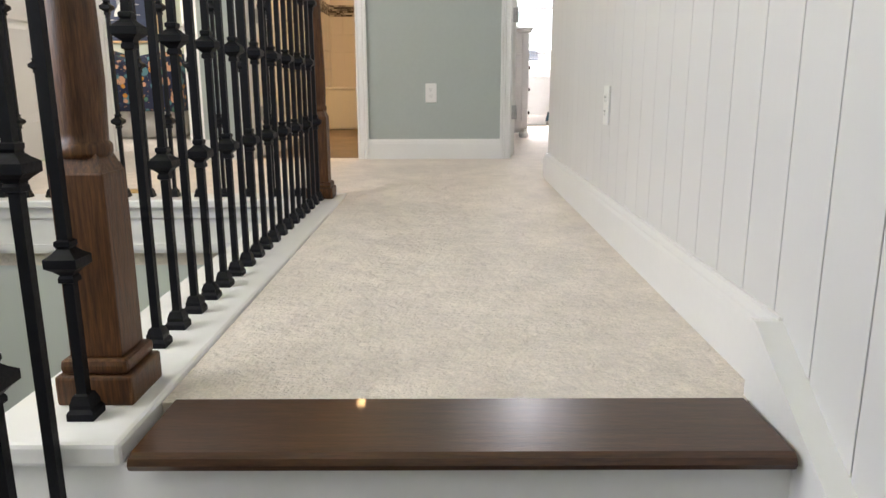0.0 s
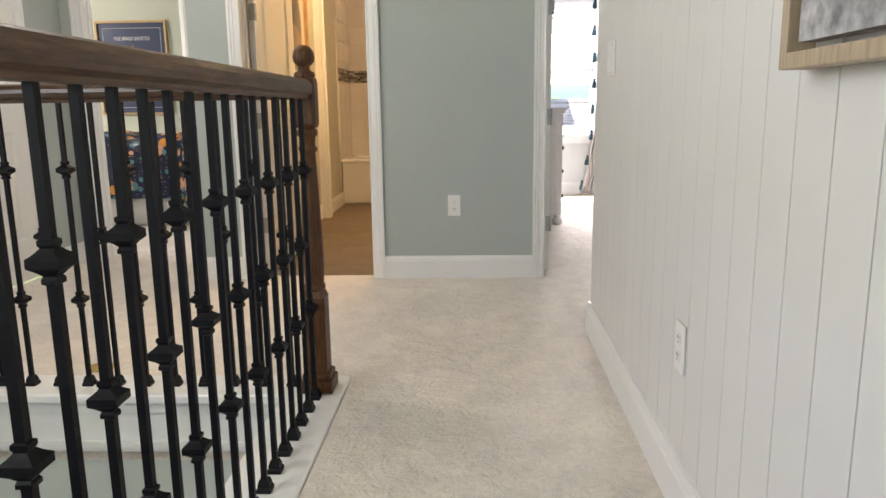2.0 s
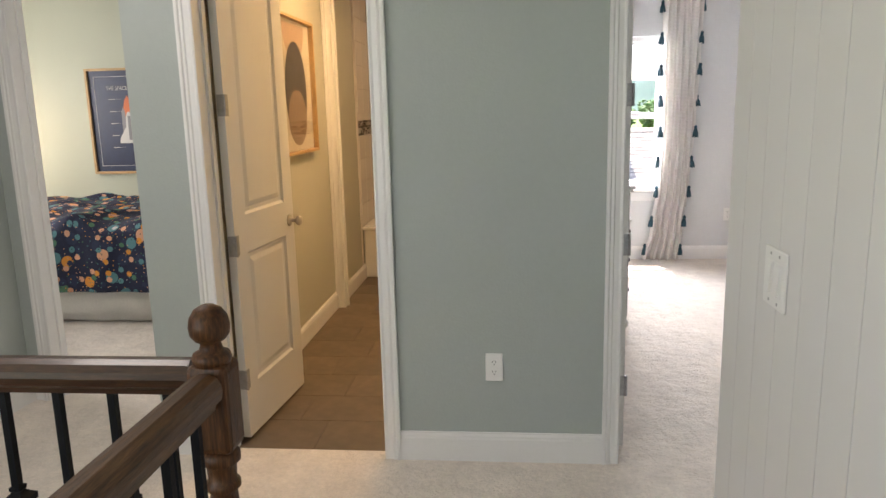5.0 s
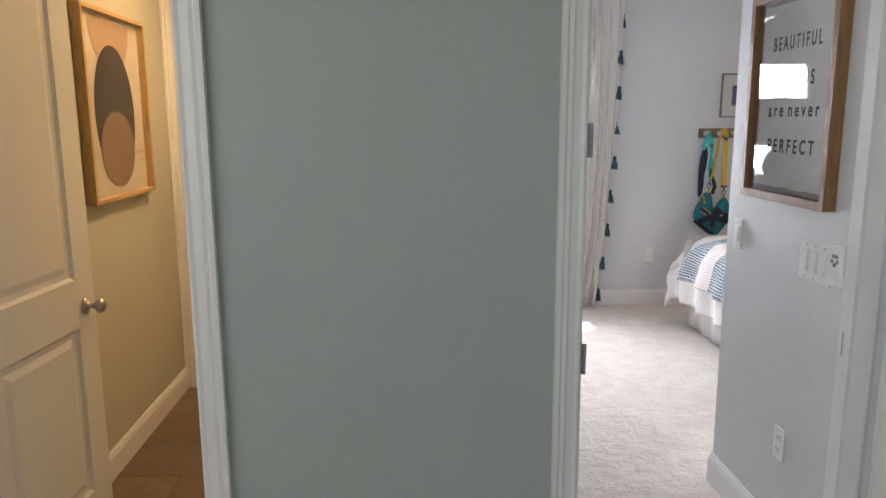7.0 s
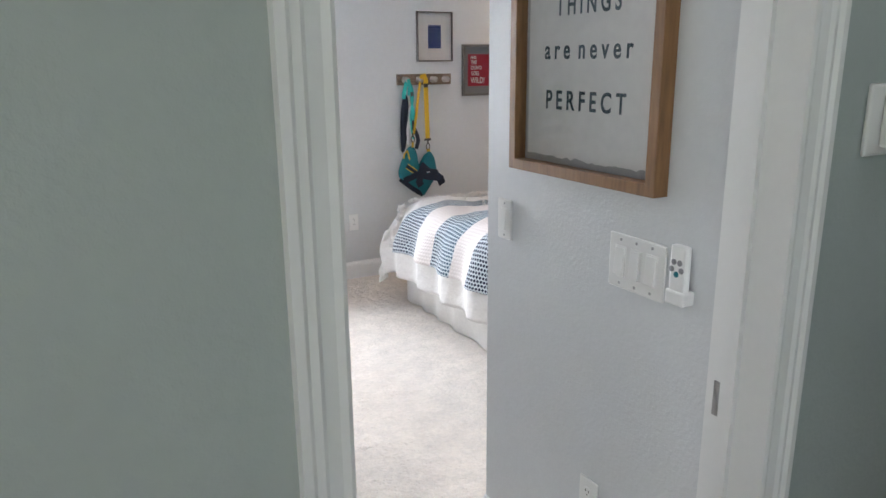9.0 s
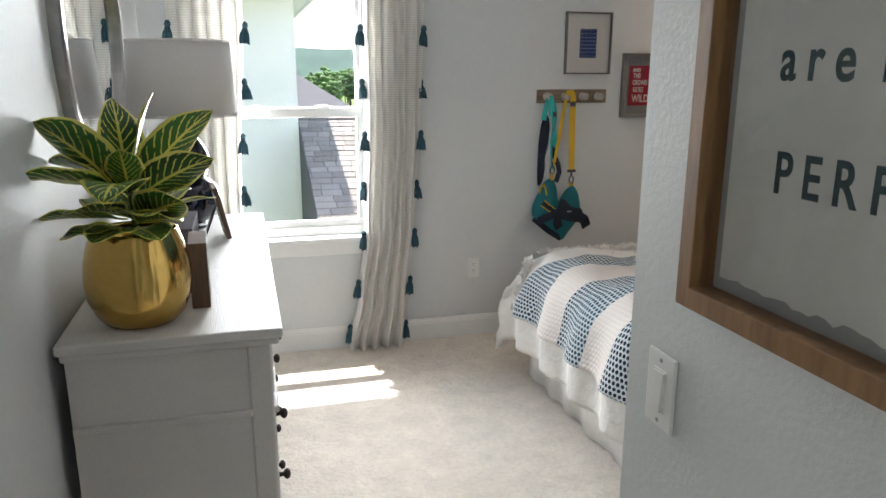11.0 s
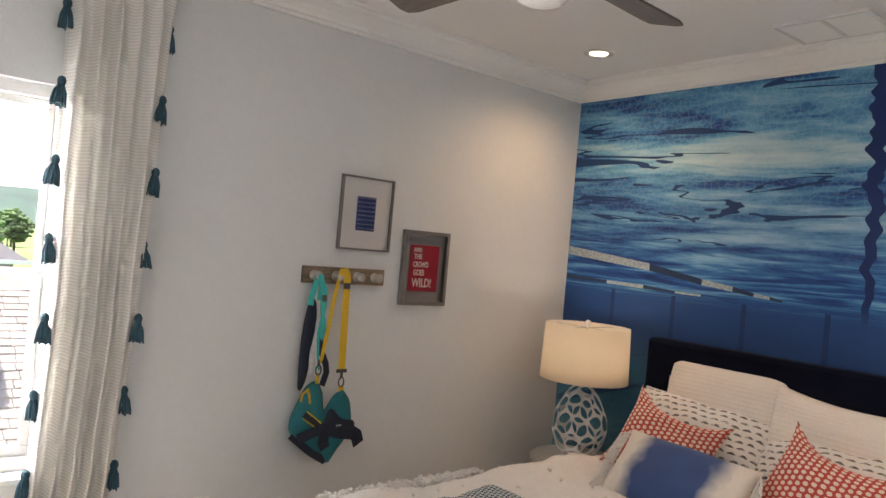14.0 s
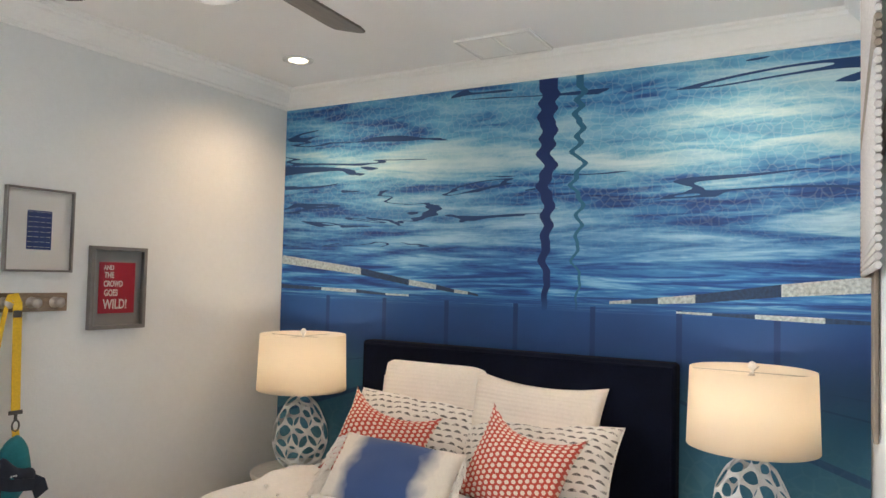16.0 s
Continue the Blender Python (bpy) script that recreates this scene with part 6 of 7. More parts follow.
# tufted cotton trim on the comforter
tb = bmesh.new()
rnd = random.Random(3)
for k in range(150):
    # along the top near the far edge, then down over the foot of the bed
    if k < 90:
        at_ = Vector((2.22 + 0.0088 * k, 7.865, 0.686))
    else:
        fall = (k - 90) / 59
        at_ = Vector((2.165 - 0.075 * fall, 7.86, 0.66 - 0.28 * fall))
    for row in range(2):
        c = at_ + Vector((rnd.uniform(-0.012, 0.012), 0.022 * row + rnd.uniform(-0.010, 0.010), rnd.uniform(-0.004, 0.010)))
        for j in range(5):
            d = Vector((rnd.uniform(-1, 0.6), rnd.uniform(-1, 1), rnd.uniform(0.0, 1))).normalized() * rnd.uniform(0.012, 0.024)
            sweep([c, c + d * 0.6, c + d], circle(0.0042, 4), tb)
tagged(part("tufted_trim", tb, M["comforter"], t_, "looped cotton trim"), kind="stuff")
tb = bmesh.new()
for i in range(14):
    for j in range(14):
        x, y = 2.45 + 0.125 * i + 0.06 * (j % 2), 6.36 + 0.118 * j
        if x < 3.35:
            for k in range(4):
                d = Vector((rnd.uniform(-1, 1), rnd.uniform(-1, 1), rnd.uniform(0.2, 1))).normalized() * 0.014
                sweep([(x, y, 0.68), (x + d.x, y + d.y, 0.688 + d.z * 0.7)], circle(0.0035, 4), tb)
tagged(part("cotton_tuft", tb, M["comforter"], t_), kind="stuff")


def throw_material():
    m = bpy.data.materials.new("throw")
    m.use_nodes = True
    t = m.node_tree
    b = t.nodes["Principled BSDF"]
    b.inputs["Roughness"].default_value = 0.95
    N, L = t.nodes.new, t.links.new

    def mth(op, a, c=None, clamp=False):
        n = N("ShaderNodeMath")
        n.operation, n.use_clamp = op, clamp
        for i, v in enumerate((a, c)):
            if isinstance(v, (int, float)):
                n.inputs[i].default_value = v
            elif v is not None:
                L(v, n.inputs[i])
        return n.outputs[0]

    def mix(f, a, c):
        n = N("ShaderNodeMix")
        n.data_type = "RGBA"
        L(f, n.inputs["Factor"])
        for s, v in (("A", a), ("B", c)):
            if isinstance(v, tuple):
                n.inputs[s].default_value = (*v, 1)
            else:
                L(v, n.inputs[s])
        return n.outputs["Result"]
    co, sp = N("ShaderNodeTexCoord"), N("ShaderNodeSeparateXYZ")
    L(co.outputs["UV"], sp.inputs[0])
    U, V = sp.outputs[0], sp.outputs[1]
    # bands 0.25 dotted, 0.2 plain, across the bed
    band = mth("FRACT", mth("DIVIDE", mth("SUBTRACT", 7.81, V), 0.46))
    dotted = mth("LESS_THAN", band, 0.56)
    cell = 0.0195
    ru = mth("DIVIDE", U, cell)
    rv = mth("ADD", mth("DIVIDE", V, cell), mth("MULTIPLY", mth("MODULO", mth("FLOOR", ru), 2.0), 0.5))
    du, dv = mth("SUBTRACT", mth("FRACT", ru), 0.5), mth("SUBTRACT", mth("FRACT", rv), 0.5)
    r = mth("SQRT", mth("ADD", mth("MULTIPLY", du, du), mth("MULTIPLY", dv, dv)))
    dot = mth("LESS_THAN", r, 0.37)
    nz = N("ShaderNodeTexNoise")
    nz.inputs["Scale"].default_value = 2.6
    L(co.outputs["UV"], nz.inputs["Vector"])
    shade = N("ShaderNodeValToRGB")
    e = shade.color_ramp.elements
    e[0].position, e[0].color, e[1].position, e[1].color = 0.42, (0.006, 0.010, 0.035, 1), 0.75, (0.035, 0.09, 0.135, 1)
    L(mth("ADD", mth("MULTIPLY", nz.outputs["Fac"], 0.55), mth("MULTIPLY", band, 0.5)), shade.inputs[0])
    ground = mix(mth("MULTIPLY", nz.outputs["Fac"], 1.0), (0.64, 0.66, 0.68), (0.40, 0.50, 0.55))
    a = mix(dot, ground, shade.outputs[0])
    plain = mix(mth("MULTIPLY", dot, 0.35), (0.68, 0.63, 0.60), (0.80, 0.76, 0.73))
    L(mix(dotted, plain, a), b.inputs["Base Color"])
    bp = N("ShaderNodeBump")
    bp.inputs["Strength"].default_value, bp.inputs["Distance"].default_value = 0.8, 0.006
    L(mth("SUBTRACT", 0.5, r, True), bp.inputs["Height"])
    L(bp.outputs[0], b.inputs["Normal"])
    return m


M["throw"] = throw_material()
t_ = base("throw_blanket", (0, 0, 0), "navy dotted and cream banded throw over the foot of the bed", "blanket")
cloth_part("fabric", drape(BX0 - 0.055, 3.02, BY0 - 0.046, 7.80, 0.703, (0.24, 0.0, 0.2, 0.0), n=(100, 130), r=0.135, ripple=0.022, lump=0.022, seed=2, flare=0.075, sides=(1, 0, 1, 0)), M["throw"], t_, thick=0.008)

# ---- pillows ----


def cushion(w, h, d, pinch=0.07, n=22, seed=0, slump=0.0):
    """Stands on its lower edge in the xz plane, faces -y."""
    bm = bmesh.new()
    uv = bm.loops.layers.uv.new("uv")
    grids, coord = [], {}
    for side in (-1, 1):
        g = []
        for i in range(n + 1):
            row = []
            for j in range(n + 1):
                u, v = 2 * i / n - 1, 2 * j / n - 1
                k = max(0.0, (1 - u * u) * (1 - v * v)) ** 0.45
                px = u * (1 - pinch * (1 - v * v) ** 1.0 * abs(u) ** 3)
                pz = v * (1 - pinch * (1 - u * u) ** 1.0 * abs(v) ** 3) - slump * (1 - u * u) * max(0, v) ** 2
                nn = noise.noise(Vector((u * 1.8 + seed, v * 1.8, side)))
                edge = 0.004 if k < 1e-6 else 0
                ve = bm.verts.new((px * w / 2, side * (d / 2 * k * (1 + 0.25 * nn) + edge * 0), (pz + 1) * h / 2))
                coord[ve] = (u * w / 2, v * h / 2)
                row.append(ve)
            g.append(row)
        grids.append(g)
    for s, g in enumerate(grids):
        for i in range(n):
            for j in range(n):
                q = (g[i][j], g[i + 1][j], g[i + 1][j + 1], g[i][j + 1])
                f = bm.faces.new(q if s == 0 else q[::-1])
                for l in f.loops:
                    l[uv].uv = coord[l.vert]
    bmesh.ops.remove_doubles(bm, verts=bm.verts, dist=0.0004)
    return bm


def flange(bm_, w, h, pinch):
    pts = []
    n = 20
    for sx, sy, ax in ((-1, -1, 0), (1, -1, 1), (1, 1, 2), (-1, 1, 3)):
        for i in range(n):
            q = 2 * i / n - 1
            u, v = ((q, -1), (1, q), (-q, 1), (-1, -q))[ax]
            px = u * (1 - pinch * (1 - v * v) * abs(u) ** 3)
            pz = v * (1 - pinch * (1 - u * u) * abs(v) ** 3)
            pts.append((px * w / 2, 0, (pz + 1) * h / 2))
    return sweep(pts, circle(0.005, 6), closed=True, up=Vector((0, 1, 0)))


def quilt_material(name, color, kind, ink=(0, 0, 0)):
    m = material(name, color, 0.9, grain=((8, 0.03), (80, 0.03)), bump=((10, 0.3, 0.012),), Sheen_Weight=0.15)
    t = m.node_tree
    b = t.nodes["Principled BSDF"]
    N, L = t.nodes.new, t.links.new

    def mth(op, a, c=None, clamp=False):
        n = N("ShaderNodeMath")
        n.operation, n.use_clamp = op, clamp
        for i, v in enumerate((a, c)):
            if isinstance(v, (int, float)):
                n.inputs[i].default_value = v
            elif v is not None:
                L(v, n.inputs[i])
        return n.outputs[0]
    co, sp = N("ShaderNodeTexCoord"), N("ShaderNodeSeparateXYZ")
    L(co.outputs["UV"], sp.inputs[0])
    U, V = sp.outputs[0], sp.outputs[1]
    nz = N("ShaderNodeTexNoise")
    nz.inputs["Scale"].default_value = 30
    L(co.outputs["UV"], nz.inputs["Vector"])
    base_col = b.inputs["Base Color"].links[0].from_socket
    f = None
    if kind == "quilt":
        row = mth("FRACT", mth("DIVIDE", V, 0.021))
        brk = mth("FRACT", mth("ADD", mth("DIVIDE", U, 0.06), mth("MULTIPLY", mth("FLOOR", mth("DIVIDE", V, 0.021)), 0.37)))
        hgt = mth("MULTIPLY", mth("ABSOLUTE", mth("SUBTRACT", row, 0.5)), -1.0)
        hgt = mth("SUBTRACT", hgt, mth("MULTIPLY", mth("LESS_THAN", brk, 0.08), 0.25))
        bp = N("ShaderNodeBump")
        bp.inputs["Strength"].default_value, bp.inputs["Distance"].default_value = 0.35, 0.006
        L(hgt, bp.inputs["Height"])
        old = b.inputs["Normal"].links[0].from_socket
        L(old, bp.inputs["Normal"])
        L(bp.outputs[0], b.inputs["Normal"])
        return m
    if kind == "dots":
        c = 0.027
        ru = mth("DIVIDE", U, c)
        rv = mth("ADD", mth("DIVIDE", V, c * 0.9), mth("MULTIPLY", mth("MODULO", mth("FLOOR", mth("ADD", ru, 100.0)), 2.0), 0.5))
        du, dv = mth("SUBTRACT", mth("FRACT", mth("ADD", ru, 100.0)), 0.5), mth("SUBTRACT", mth("FRACT", rv), 0.5)
        r = mth("SQRT", mth("ADD", mth("MULTIPLY", du, du), mth("MULTIPLY", dv, dv)))
        ang = mth("ARCTAN2", dv, du)
        edge = mth("ADD", 0.355, mth("MULTIPLY", mth("SINE", mth("MULTIPLY", ang, 6.0)), 0.035))
        f = mth("GREATER_THAN", r, edge)
    if kind == "leaf":
        c = 0.05
        rv = mth("DIVIDE", mth("ADD", V, mth("MULTIPLY", mth("SINE", mth("MULTIPLY", U, 40.0)), 0.004)), 0.033)
        ru = mth("FRACT", mth("ADD", mth("DIVIDE", U, c), mth("MULTIPLY", mth("FLOOR", rv), 0.43)))
        dv = mth("SUBTRACT", mth("FRACT", rv), 0.5)
        lens = mth("SUBTRACT", 0.30, mth("MULTIPLY", mth("POWER", mth("ABSOLUTE", mth("SUBTRACT", ru, 0.5)), 2.0), 1.9))
        body_f = mth("MULTIPLY", mth("LESS_THAN", mth("ABSOLUTE", dv), lens), mth("GREATER_THAN", dv, -0.08))
        f = mth("MULTIPLY", body_f, mth("GREATER_THAN", mth("ADD", nz.outputs["Fac"], mth("MULTIPLY", mth("FRACT", mth("DIVIDE", U, 0.006)), 0.3)), 0.52))
    if kind == "dye":
        d2 = N("ShaderNodeTexNoise")
        d2.inputs["Scale"].default_value = 9
        L(co.outputs["UV"], d2.inputs["Vector"])
        x = mth("ADD", mth("ABSOLUTE", U), mth("MULTIPLY", mth("SUBTRACT", d2.outputs["Fac"], 0.5), 0.10))
        f = mth("SUBTRACT", 1.0, mth("MULTIPLY", mth("SUBTRACT", x, 0.135), 13.0), True)
        f = mth("MINIMUM", mth("MAXIMUM", f, 0.0), 1.0)
    mx = N("ShaderNodeMix")
    mx.data_type = "RGBA"
    L(f, mx.inputs["Factor"])
    L(base_col, mx.inputs["A"])
    mx.inputs["B"].default_value = (*ink, 1)
    L(mx.outputs["Result"], b.inputs["Base Color"])
    return m


M["quilted"] = quilt_material("quilted", (0.78, 0.74, 0.69), "quilt")
M["leafy"] = quilt_material("leafy", (0.72, 0.71, 0.69), "leaf", (0.12, 0.12, 0.125))
M["coral"] = quilt_material("coral", (0.74, 0.62, 0.54), "dots", (0.46, 0.055, 0.035))
M["tie_dye"] = quilt_material("tie_dye", (0.70, 0.66, 0.60), "dye", (0.035, 0.075, 0.21))


def pillow(m, w, h, d, mat, label, piping=True, group="pillows on the bed", pinch=0.07, seed=0, slump=0.0):
    t = base("pillow", m, label, "pillow", group)
    part("cover", cushion(w, h, d, pinch, seed=seed, slump=slump), M[mat], t, smooth=True)
    if piping and not slump:
        part("piping", flange(None, w, h, pinch), M[mat], t, smooth=True)
    return t


# rz 90 turns the front (-y) towards +x, so -90 faces the foot of the bed
pillow(pose(4.085, 7.46, 0.69, -14, 0, -90), 0.64, 0.50, 0.16, "quilted", "cream quilted pillow against the headboard", seed=1)
pillow(pose(4.03, 6.91, 0.68, -17, 2, -92), 0.67, 0.47, 0.18, "quilted", "cream quilted pillow with a dented top", seed=4, slump=0.10)
pillow(pose(3.90, 7.50, 0.665, -38, 2, -88), 0.74, 0.40, 0.19, "leafy", "white pillow printed with grey leaf rows", seed=7, pinch=0.04)
pillow(pose(3.86, 6.84, 0.665, -42, -2, -92), 0.74, 0.38, 0.19, "leafy", "white pillow printed with grey leaf rows", seed=9, pinch=0.04)
pillow(pose(3.68, 7.54, 0.645, -30, 14, -80), 0.46, 0.42, 0.17, "coral", "coral red cushion with cream spots", seed=12, pinch=0.12, slump=0.34)
pillow(pose(3.66, 6.86, 0.645, -30, 12, -96), 0.46, 0.42, 0.17, "coral", "coral red cushion with cream spots", seed=15, pinch=0.12, slump=0.34)
dye = pillow(pose(3.43, 7.29, 0.63, -42, 3, -86), 0.58, 0.33, 0.17, "tie_dye", "blue tie-dyed cushion with cream tassels", seed=18, piping=False, pinch=0.05)
tb = bmesh.new()
for sx in (-1, 1):
    for i in range(60):
        z = 0.02 + 0.29 * i / 59
        x = sx * 0.287
        dx = sx * rnd.uniform(0.015, 0.04)
        sweep([(x, -0.005, z), (x + dx * 0.6, -0.02 + rnd.uniform(-0.01, 0.01), z - 0.025), (x + dx, -0.025 + rnd.uniform(-0.012, 0.012), z - 0.075)], circle(0.0032, 4), tb)
tagged(part("tassel_fringe", tb, M["comforter"], dye, "cream yarn fringe"), kind="stuff")

# ---- night tables and lamps ----
M["wash_wood"] = material("wash_wood", (0.62, 0.58, 0.53), 0.5, grain=((9, 0.1, (1, 8, 8)),), bump=((40, 0.15, 0.002, (1, 8, 8)),))
M["white_ceramic"] = material("white_ceramic", (0.80, 0.79, 0.77), 0.28, grain=((8, 0.02),))


def shade_material():
    m = bpy.data.materials.new("lit_shade")
    m.use_nodes = True
    t = m.node_tree
    b = t.nodes["Principled BSDF"]
    b.inputs["Base Color"].default_value = (0.85, 0.80, 0.72, 1)
    b.inputs["Roughness"].default_value = 0.9
    tr, mx = t.nodes.new("ShaderNodeBsdfTranslucent"), t.nodes.new("ShaderNodeMixShader")
    tr.inputs[0].default_value = (0.88, 0.80, 0.68, 1)
    mx.inputs[0].default_value = 0.55
    t.links.new(b.outputs[0], mx.inputs[1])
    t.links.new(tr.outputs[0], mx.inputs[2])
    t.links.new(mx.outputs[0], t.nodes["Material Output"].inputs[0])
    return m


M["lit_shade"] = shade_material()
M["bulb"] = material("bulb", (1, 0.9, 0.75), 0.4, Emission_Color=(1, 0.72, 0.42, 1), Emission_Strength=1.8)
TZ = 0.553


def night_table(x, y):
    t = base("night_table", (x, y, 0), "round whitewashed night table with dark metal legs", "night table", "night tables beside the bed")
    part("tabletop", lathe([(0.235, TZ - 0.028), (0.25, TZ - 0.024), (0.252, TZ - 0.006), (0.246, TZ), (0, TZ)], 48), M["wash_wood"], t)
    for i in range(4):
        a = radians(45 + 90 * i)
        part("leg", sweep([(0.17 * math.cos(a), 0.17 * math.sin(a), TZ - 0.026), (0.215 * math.cos(a), 0.215 * math.sin(a), 0)], circle(0.011, 8)), M["iron"], t, "dark metal leg")
    part("lower_ring", sweep([(0.20 * math.cos(q * math.pi / 12), 0.20 * math.sin(q * math.pi / 12), 0.16) for q in range(24)], circle(0.008, 6), closed=True), M["iron"], t)


def egg_mesh():
    bm = bmesh.new()
    bmesh.ops.create_icosphere(bm, subdivisions=2, radius=1)
    cent = {f: f.calc_center_median().normalized() for f in bm.faces}
    out = bmesh.new()
    made = {f: out.verts.new(c) for f, c in cent.items()}
    for v in bm.verts:
        fs = list(v.link_faces)
        n = v.co.normalized()
        ref = (cent[fs[0]] - n * cent[fs[0]].dot(n)).normalized()
        oth = n.cross(ref)
        fs.sort(key=lambda f: math.atan2((cent[f]).dot(oth), (cent[f]).dot(ref)))
        out.faces.new([made[f] for f in fs])
    bm.free()
    rn = random.Random(21)
    for v in out.verts:
        v.co = (v.co + Vector((rn.uniform(-1, 1), rn.uniform(-1, 1), rn.uniform(-1, 1))) * 0.07).normalized()
    r = bmesh.ops.inset_individual(out, faces=list(out.faces), thickness=0.075, use_even_offset=True)
    holes = [f for f in out.faces if f not in set(r["faces"])]
    holes = [f for f in holes if abs(f.calc_center_median().z) < 0.93]
    bmesh.ops.delete(out, geom=holes, context="FACES_ONLY")
    for v in out.verts:
        z = v.co.z
        k = 0.145 * (1 - 0.20 * z - 0.06 * z * z)
        v.co = Vector((v.co.x * k, v.co.y * k, 0.205 + z * 0.205))
    return out


def egg_lamp(x, y, rot):
    t = base("table_lamp", (x, y, TZ), "white openwork egg lamp with a glowing cream drum shade", "table lamp", "lamps beside the bed")
    ob = part("openwork_body", egg_mesh(), M["white_ceramic"], t, "white pierced ceramic body", smooth=True, at=pose(0, 0, 0.004, 0, 0, rot))
    s = ob.modifiers.new("wall", "SOLIDIFY")
    s.thickness = 0.014
    s = ob.modifiers.new("round", "SUBSURF")
    s.levels = s.render_levels = 2
    part("foot", lathe([(0.06, 0), (0.062, 0.004), (0.055, 0.012), (0, 0.012)], 24), M["white_ceramic"], t)
    part("stem", lathe([(0.010, 0.40), (0.010, 0.70), (0, 0.70)], 12), M["nickel"], t)
    part("shade", drum(0.236, 0.226, 0.292, 0.425), M["lit_shade"], t, "glowing cream drum shade", smooth=True)
    part("spider", boxes((-0.225, 0.225, -0.0015, 0.0015, 0.703, 0.706), (-0.0015, 0.0015, -0.225, 0.225, 0.703, 0.706)), M["nickel"], t)
    part("finial", lathe([(0.006, 0.70), (0.006, 0.715), (0.014, 0.722), (0.016, 0.733), (0.010, 0.744), (0, 0.747)], 14), M["white_ceramic"], t, smooth=True)
    part("bulb", lathe([(0, 0.50), (0.02, 0.51), (0.03, 0.545), (0.025, 0.575), (0, 0.59)], 16), M["bulb"], t, "lit bulb", smooth=True)
    lamp("table_lamp_light", "POINT", pose(x, y, TZ + 0.60), 1.05, (1, 0.85, 0.66), radius=0.04)


for ty, rot in ((8.17, 20), (5.957, 75)):
    night_table(3.99, ty)
    egg_lamp(3.99, ty, rot)

# ---- ceiling ----
M["fan_metal"] = material("fan_metal", (0.30, 0.275, 0.25), 0.35, 1.0, grain=((40, 0.1),))
M["fan_blade"] = material("fan_blade", (0.10, 0.082, 0.07), 0.5, grain=((8, 0.2, (1, 8, 8)), (40, 0.15, (1, 10, 10))))
M["frosted"] = material("frosted", (0.74, 0.74, 0.73), 0.25)
t_ = base("ceiling_fan", (2.31, 7.07, -0.028), "brushed nickel ceiling fan with four dark blades, at rest", "ceiling fan")
part("canopy", lathe([(0.0, CEIL + 0.028), (0.075, CEIL + 0.028), (0.072, CEIL - 0.03), (0.045, CEIL - 0.06), (0.018, CEIL - 0.07), (0.014, CEIL - 0.075), (0.014, 2.53), (0, 2.53)][::-1], 32), M["fan_metal"], t_, smooth=True)
part("motor_housing", lathe([(0.0, 2.385), (0.082, 2.385), (0.088, 2.40), (0.088, 2.415), (0.094, 2.42), (0.096, 2.47), (0.092, 2.50), (0.078, 2.525), (0.05, 2.54), (0, 2.54)], 40), M["fan_metal"], t_, smooth=False)
part("light_bowl", lathe([(0.0, 2.326), (0.05, 2.328), (0.070, 2.338), (0.078, 2.352), (0.078, 2.385), (0, 2.385)], 40), M["frosted"], t_, "frosted white glass bowl", smooth=True)
for i in range(4):
    m_ = pose(0, 0, 2.452, 0, 0, 4 + 90 * i)
    b_ = bmesh.new()
    pts = [(0.17, -0.055), (0.20, -0.062), (0.60, -0.072), (0.645, -0.060), (0.655, -0.03), (0.64, 0.062), (0.60, 0.068), (0.20, 0.058), (0.17, 0.05)]
    lo = [b_.verts.new((x, y, -0.004)) for x, y in pts]
    hi = [b_.verts.new((x, y, 0.004)) for x, y in pts]
    b_.faces.new(lo[::-1])
    b_.faces.new(hi)
    for k_ in range(len(pts)):
        b_.faces.new((lo[k_], lo[(k_ + 1) % len(pts)], hi[(k_ + 1) % len(pts)], hi[k_]))
    bl = part("blade", b_, M["fan_blade"], t_, "dark wood-grain blade", at=m_ @ pose(0, 0, 0, 12))
    part("blade_iron", boxes((0.09, 0.24, -0.018, 0.018, -0.012, -0.004), bevel=0.003), M["fan_metal"], t_, at=m_ @ pose(0, 0, 0, 12))
M["led"] = material("led", (1, 0.95, 0.85), 0.5, Emission_Color=(1, 0.80, 0.56, 1), Emission_Strength=3.6)
for x, y in ((3.80, 8.10), (3.83, 6.05)):
    t_ = base("recessed_light", (x, y, CEIL), "white recessed ceiling light, lit", "ceiling light", "recessed lights")
    part("trim_ring", lathe([(0.045, -0.001), (0.078, -0.001), (0.078, -0.006), (0.07, -0.010), (0.05, -0.008), (0.045, -0.001)], 36), M["frosted"], t_)
    part("diffuser", lathe([(0.0, -0.003), (0.047, -0.003), (0.047, -0.001), (0, -0.001)], 28), M["led"], t_, "glowing diffuser")
    lamp("recessed_lamp", "SPOT", pose(x, y, CEIL - 0.015), 11.5, (1, 0.67, 0.40), radius=0.05, spot=(150, 1.0))
t_ = base("ceiling_vent", (4.03, 7.045, CEIL), "white two-section ceiling air vent", "vent")
part("frame", boxes((-0.145, 0.145, -0.19, -0.172, -0.012, 0), (-0.145, 0.145, 0.172, 0.19, -0.012, 0), (-0.145, -0.127, -0.172, 0.172, -0.012, 0), (0.127, 0.145, -0.172, 0.172, -0.012, 0), (-0.127, 0.127, -0.008, 0.008, -0.011, 0), bevel=0.002), M["frosted"], t_)
part("backing", boxes((-0.127, 0.127, -0.172, 0.172, -0.002, 0)), M["smoke"], t_)
for i in range(13):
    for ys in (-0.09, 0.09):
        x = -0.118 + 0.0197 * i
        part("slat", boxes((-0.009, 0.009, -0.08, 0.08, -0.0008, 0.0008)), M["frosted"], t_, at=pose(x, ys, -0.006, 0, 28))

